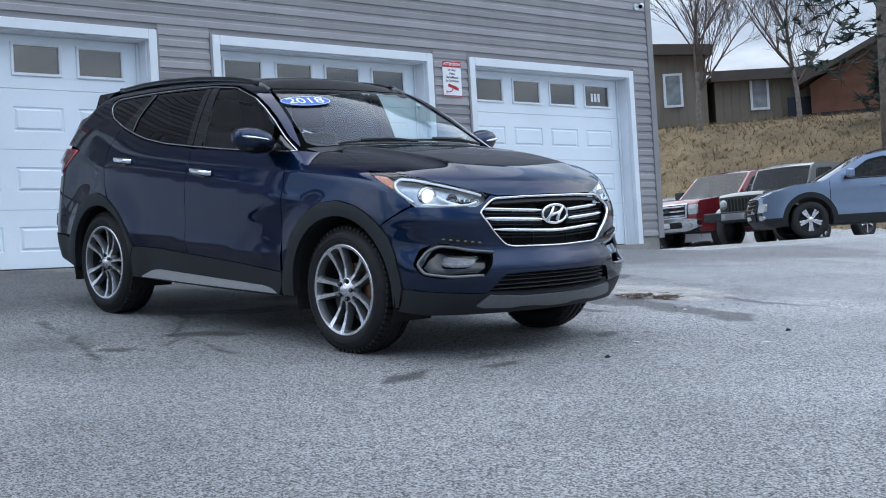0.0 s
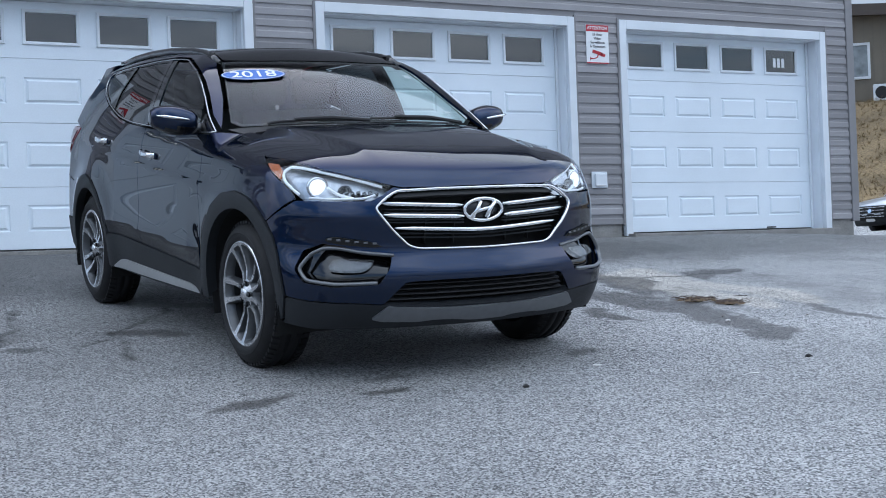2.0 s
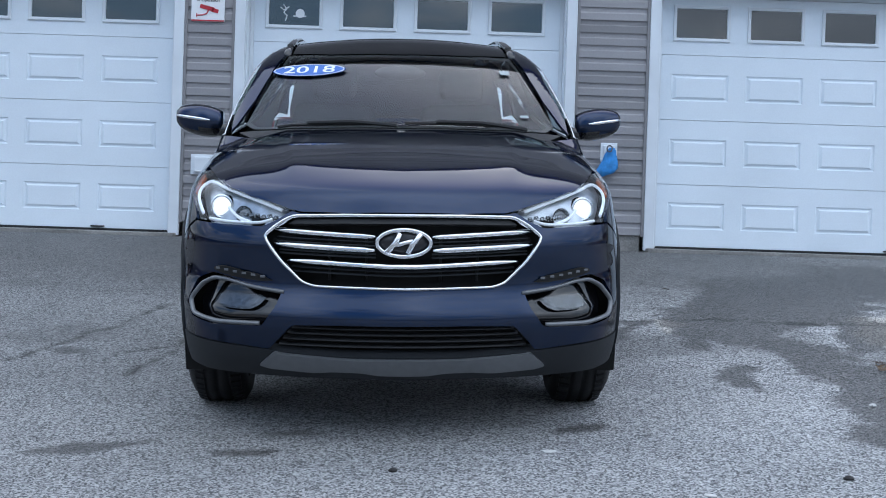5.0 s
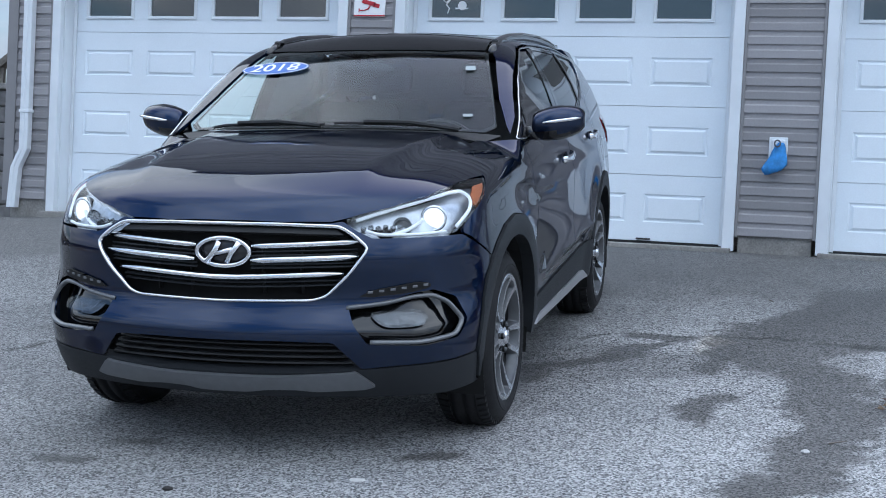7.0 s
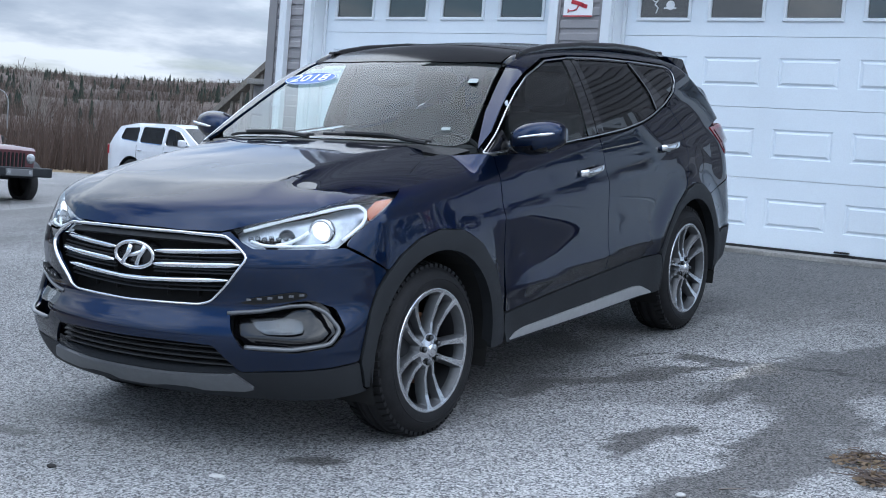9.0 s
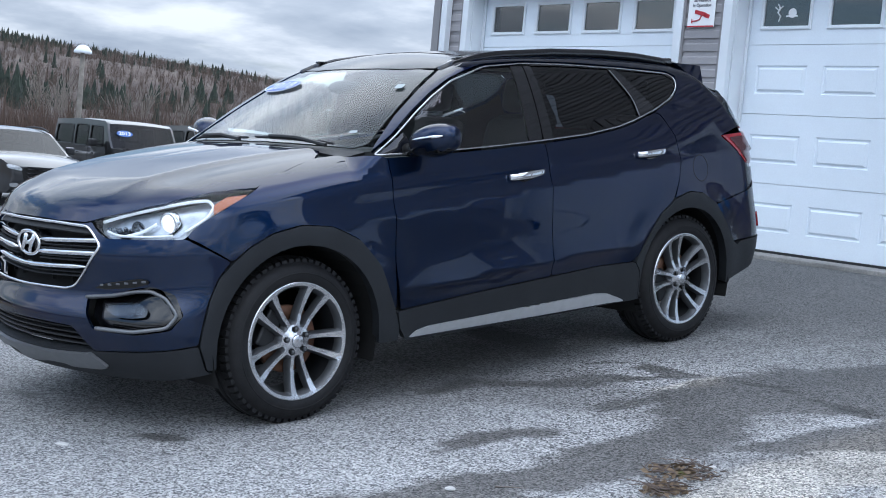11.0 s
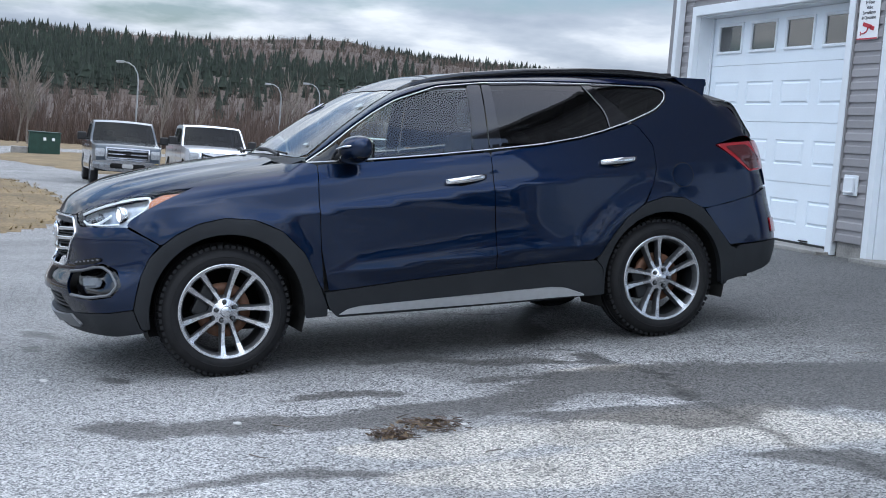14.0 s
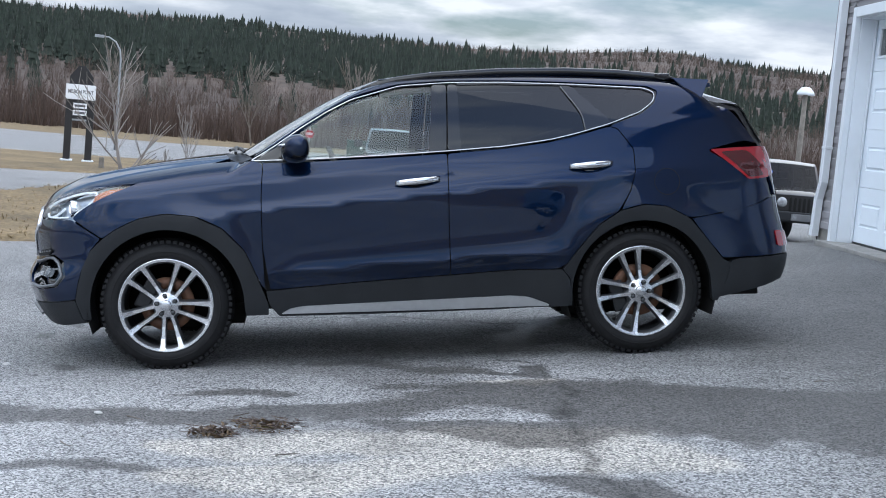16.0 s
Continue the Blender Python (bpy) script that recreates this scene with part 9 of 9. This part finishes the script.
def utility_box():
    x, y = -76.2, 6.45
    t = thing("utility_box", pose(x, y, ground_z(x, y), 0, 0, 92), "dark green steel utility box on dry grass", "utility box")
    part("case", bmbox(-1.0, 1.0, -.7, .7, 0, 1.45, 0.04), M["green_box"], t)
    part("lid", bmbox(-1.05, 1.05, -.75, .75, 1.451, 1.52, 0.02), M["green_box"], t)
    for k in (-.1, .45):
        part("label_plate", bmbox(k, k + .18, -.715, -.702, .95, 1.15), M["white_plain"], t)
    part("plinth", bmbox(-2.1, -1.05, -.5, .5, 0, .45, 0.03), M["concrete"], t)
    s = thing("stop_sign", pose(-78.0, 2.72, ground_z(-78.0, 2.72), 0, 0, 95), "red octagonal stop sign under a green street plate", "sign")
    bm = bmesh.new(); tube(bm, [(0, 0, 0), (0, 0, 2.3)], 0.05, 8); part("post", fix(bm), M["galv"], s)
    bm = bmesh.new(); lathe(bm, [(0, -.03), (.31, -.03), (.31, -.055), (0, -.055)], 8, "y", (0, 0, 1.75)); part("plate", fix(bm), M["red_plain"], s)
    words("STOP", 0.21, M["white_plain"], s, Matrix.Translation((0, -.06, 1.75)) @ Matrix.Rotation(radians(90), 4, "X"), 0.9, 0.006)
    part("street_plate", bmbox(-.5, .5, -.03, .0, 2.22, 2.42), M["green_box"], s)


utility_box()


def yellow_bollard(x, y):
    t = thing("bollard", Matrix.Translation((x, y, ground_z(x, y))), "yellow steel bollard standing between parked trucks", "bollard")
    bm = bmesh.new()
    lathe(bm, [(0.085, 0.0), (0.085, 0.52), (0.07, 0.58), (0.03, 0.61), (0.0, 0.615)], 16, "z")
    part("sleeve", fix(bm), mat("yellow_bollard_paint", (0.55, 0.40, 0.02), 0.5, noise_scale=8, amount=0.15), t, smooth=True)
    bm = bmesh.new()
    lathe(bm, [(0.0, 0.02), (0.13, 0.02), (0.14, 0.0)], 16, "z")
    part("base_ring", fix(bm), M["concrete"], t)


yellow_bollard(-23.12, 9.02)


def kerb(x0, y0, x1, y1, label):
    t = Vector((x1 - x0, y1 - y0, 0))
    bm = bmbox(0, t.length, -.1, .1, 0, .17, 0.02)
    ob = finish("kerb", bm, M["old_wood"])
    ob.matrix_basis = pose(x0, y0, ground_z((x0 + x1) / 2, (y0 + y1) / 2), 0, 0, math.degrees(math.atan2(t.y, t.x)))
    tagged(ob, label, "kerb", kind="structure")


kerb(-27.37, 9.93, -27.19, 16.91, "grey timber kerb at the back of the lot")


def wooden_stairs():
    """Outside stairs on the west side of the garage, with a sloping railing."""
    t = thing("wooden_stairs", Matrix.Translation((0, 0, 0)), "weathered wooden stairs with railing beside the garage", "stairs")
    n, x_top, y0 = 7, 2.55, 12.75
    for k in range(n):
        z, x = 3.28 - 0.165 * k, x_top - 0.165 * k
        part("tread", bmbox(x - .30, x, y0, y0 + 1.05, z - .04, z, 0.006), M["old_wood"], t)
    part("landing", bmbox(2.551, 2.88, y0, y0 + 1.05, 3.30, 3.34, 0.006), M["old_wood"], t)
    for y in (y0 - .05, y0 + 1.06):
        bm = bmesh.new()
        A = [(2.85, 3.28), (2.85, 3.02), (x_top - .165 * n - .1, 1.95), (x_top - .165 * n - .1, 2.2)]
        va = [bm.verts.new((x, y, z)) for x, z in A]
        vb = [bm.verts.new((x, y + .045, z)) for x, z in A]
        for k in range(4):
            bm.faces.new((va[k], va[(k + 1) % 4], vb[(k + 1) % 4], vb[k]))
        bm.faces.new(va[::-1]); bm.faces.new(vb)
        part("stringer", fix(bm), M["old_wood"], t)
        slope = (3.30 - 2.18) / (2.85 - 1.3)
        bm = bmesh.new()
        A = [(2.88, 4.16), (2.88, 4.08), (1.52, 4.08 - 1.36 * slope), (1.52, 4.16 - 1.36 * slope)]
        va = [bm.verts.new((x, y - .04, z)) for x, z in A]
        vb = [bm.verts.new((x, y + .09, z)) for x, z in A]
        for k in range(4):
            bm.faces.new((va[k], va[(k + 1) % 4], vb[(k + 1) % 4], vb[k]))
        bm.faces.new(va[::-1]); bm.faces.new(vb)
        part("handrail", fix(bm), M["old_wood"], t)
        for k in range(9):
            x = 2.78 - 0.145 * k
            zt = 4.08 - (2.88 - x) * slope
            part("baluster", bmbox(x - .02, x + .02, y + .0, y + .04, zt - 0.98, zt + .001), M["old_wood"], t)
        part("post", bmbox(1.50, 1.59, y - .02, y + .07, 1.75, 4.10 - 1.33 * slope), M["old_wood"], t)
    p = thing("stone_post", Matrix.Translation((2.64, 12.45, 2.0)), "stone-faced corner post with a flat cap", "post")
    for k in range(9):
        part("stone_course", bmbox(-.17 - .008 * (k % 2), .17 + .008 * ((k + 1) % 2), -.15, .15, 0.16 * k, 0.16 * k + .152, 0.015), M["stone_face"], p)
    part("cap", bmbox(-.23, .23, -.2, .2, 1.441, 1.50, 0.01), M["concrete"], p)


M["stone_face"] = mat("grey_split_stone", (0.17, 0.165, 0.165), 0.9, noise_scale=9, amount=0.3, bump=0.6, bump_scale=30, random_by="object")
wooden_stairs()


# ---- litter on the asphalt ----
M["dead_leaf"] = mat("dead_brown_leaves", (0.19, 0.135, 0.085), 0.9, random_by="island")
M["moss"] = mat("yellow_green_moss", (0.10, 0.095, 0.03), 0.95, noise_scale=60, amount=0.3)
M["pale_stone"] = mat("pale_pebble", (0.55, 0.54, 0.52), 0.8, noise_scale=40, amount=0.15)
M["dark_lump"] = mat("dark_asphalt_crumb", (0.03, 0.028, 0.027), 0.9, noise_scale=50, amount=0.3)


def gtop(x, y):
    return ground_z(x, y) + 0.012 * (float(fbm(np.array([x * .7]), np.array([y * .7]), 3)[0]) - 0.5)


def litter_pile(x, y, r):
    t = thing("litter_pile", Matrix.Translation((x, y, gtop(x, y))), "small pile of twigs, moss and dead leaves", "debris")
    V, F = [], []
    for k in range(150):
        a, d = rnd.uniform(0, 6.28), r * rnd.random() ** 0.7
        p = Vector((d * math.cos(a), 1.5 * d * math.sin(a), 0.006 + 0.03 * (1 - d / r) * rnd.random()))
        b = len(V)
        u = Vector((rnd.uniform(-1, 1), rnd.uniform(-1, 1), rnd.uniform(-.3, .4))).normalized() * rnd.uniform(0.008, 0.02)
        w = u.orthogonal().normalized() * rnd.uniform(0.005, 0.011)
        V += [tuple(p - u), tuple(p + w), tuple(p + u), tuple(p - w)]
        F.append((b, b + 1, b + 2, b + 3))
    tagged(soup("leaf_litter", V, F, M["dead_leaf"], "", "", parent=t), kind="stuff")
    seg = []
    for k in range(60):
        a, d = rnd.uniform(0, 6.28), r * rnd.random() ** 0.6
        p = Vector((d * math.cos(a), 1.5 * d * math.sin(a), 0.008 + 0.02 * rnd.random()))
        a2 = rnd.uniform(0, 6.28)
        q = p + Vector((math.cos(a2), math.sin(a2), rnd.uniform(-.1, .25))) * rnd.uniform(0.03, 0.10)
        seg.append((p, q, 0.0028, 0.0018))
    V, F = limbs(seg, 4)
    tagged(soup("brushwood", V, F, M["twig"], "", "", parent=t), kind="stuff")
    bm = bmesh.new()
    bmesh.ops.create_icosphere(bm, subdivisions=3, radius=1)
    for v in bm.verts:
        n_ = float(fbm(np.array([v.co.x * 2 + 7]), np.array([v.co.y * 2 + v.co.z]), 17)[0])
        v.co = Vector((v.co.x * r * .3, v.co.y * r * .4, max(-0.2, v.co.z) * 0.010)) * (0.5 + 1.0 * n_)
    part("moss", bm, M["moss"], t, smooth=True)


def twig(x, y, length, turn):
    seg, p = [], Vector((0, 0, 0.006))
    d = Vector((1, 0, 0))
    for k in range(6):
        d = (d + Vector((0, rnd.uniform(-.35, .35), 0))).normalized()
        q = p + d * length / 6
        q.z = 0.006 + 0.004 * rnd.random()
        seg.append((p.copy(), q.copy(), 0.004 - k * .0004, 0.0036 - k * .0004))
        p = q
    V, F = limbs(seg, 5)
    ob = soup("twig", V, F, M["bark"], "thin dry twig lying on the asphalt", "twig", kind="")
    ob.matrix_basis = pose(x, y, gtop(x, y), 0, 0, turn)


def stone(x, y, r, material, label, flat_=0.6):
    bm = bmesh.new()
    bmesh.ops.create_icosphere(bm, subdivisions=2, radius=r)
    s = rnd.uniform(0, 50)
    for v in bm.verts:
        n_ = float(fbm(np.array([v.co.x / r + s]), np.array([v.co.y / r + v.co.z / r]), 29)[0])
        v.co = Vector((v.co.x * 1.3, v.co.y, v.co.z * flat_)) * (0.65 + 0.7 * n_)
    ob = part("pebble", bm, material)
    tagged(ob, label, "stone", "loose stones")
    ob.matrix_basis = pose(x, y, gtop(x, y) + r * flat_ * 0.5, 0, 0, rnd.uniform(0, 360))


litter_pile(10.93, 7.01, 0.12)
litter_pile(11.03, 6.80, 0.07)
twig(10.62, 6.37, 0.24, 65)
twig(11.10, 6.19, 0.10, 40)
twig(11.42, 7.09, 0.12, 100)
twig(10.22, 9.62, 0.12, 140)
stone(10.54, 6.23, 0.016, M["pale_stone"], "small pale stone on damp asphalt")
stone(10.96, 7.15, 0.014, M["pale_stone"], "small pale stone beside the twig pile")
stone(9.08, 5.42, 0.022, M["pale_stone"], "small pale stone on grey asphalt", 0.25)
stone(9.57, 4.87, 0.018, M["pale_stone"], "small pale stone on grey asphalt", 0.25)
stone(8.37, 2.88, 0.022, M["dark_lump"], "dark crumb of loose asphalt")
stone(10.09, 5.08, 0.016, M["dark_lump"], "dark crumb of loose asphalt")
stone(8.51, 5.13, 0.014, M["dark_lump"], "dark crumb of loose asphalt")
V_, F_ = [], []
for k_ in range(1500):
    gx_, gy_ = rnd.uniform(4.5, 14.5), rnd.uniform(2.0, 10.0)
    if fbm(np.array([gx_ * 1.3]), np.array([gy_ * 1.3]), 37)[0] < 0.47:
        continue
    r_ = rnd.uniform(0.003, 0.008)
    z_ = gtop(gx_, gy_)
    b_ = len(V_)
    V_ += [(gx_ - r_, gy_, z_), (gx_ + r_ * .6, gy_ - r_, z_), (gx_ + r_ * .5, gy_ + r_, z_), (gx_, gy_, z_ + r_ * 1.2)]
    F_ += [(b_, b_ + 1, b_ + 3), (b_ + 1, b_ + 2, b_ + 3), (b_ + 2, b_, b_ + 3)]
soup("grit", V_, F_, mat("loose_grit", (0.22, 0.215, 0.20), 0.9, random_by="island"), "loose grit scattered over the asphalt", "gravel")

# dirty snow left on the verge
def snow_patch(x, y, rx, ry, h, turn):
    bm = bmesh.new()
    bmesh.ops.create_icosphere(bm, subdivisions=4, radius=1)
    for v in bm.verts:
        n_ = float(fbm(np.array([v.co.x * 2 + 3]), np.array([v.co.y * 3 + v.co.z * 2]), 47)[0])
        v.co = Vector((v.co.x * rx * (0.7 + 0.6 * n_), v.co.y * ry * (0.6 + 0.8 * n_), max(v.co.z, -0.3) * h * (0.6 + 0.8 * n_)))
    ob = part("snow_patch", bm, mat("dirty_old_snow", (0.56, 0.57, 0.60), 0.8, noise_scale=1.5, amount=0.3, fine=14, fine_amount=0.2, bump=0.5, bump_scale=12), None, "", True)
    tagged(ob, "dirty white remnant of snow on dry verge", "snow", kind="stuff")
    ob.matrix_basis = pose(x, y, ground_z(x, y) + 0.05, 0, 0, turn)


snow_patch(-6.0, 3.15, 4.0, 0.50, 0.34, 178)
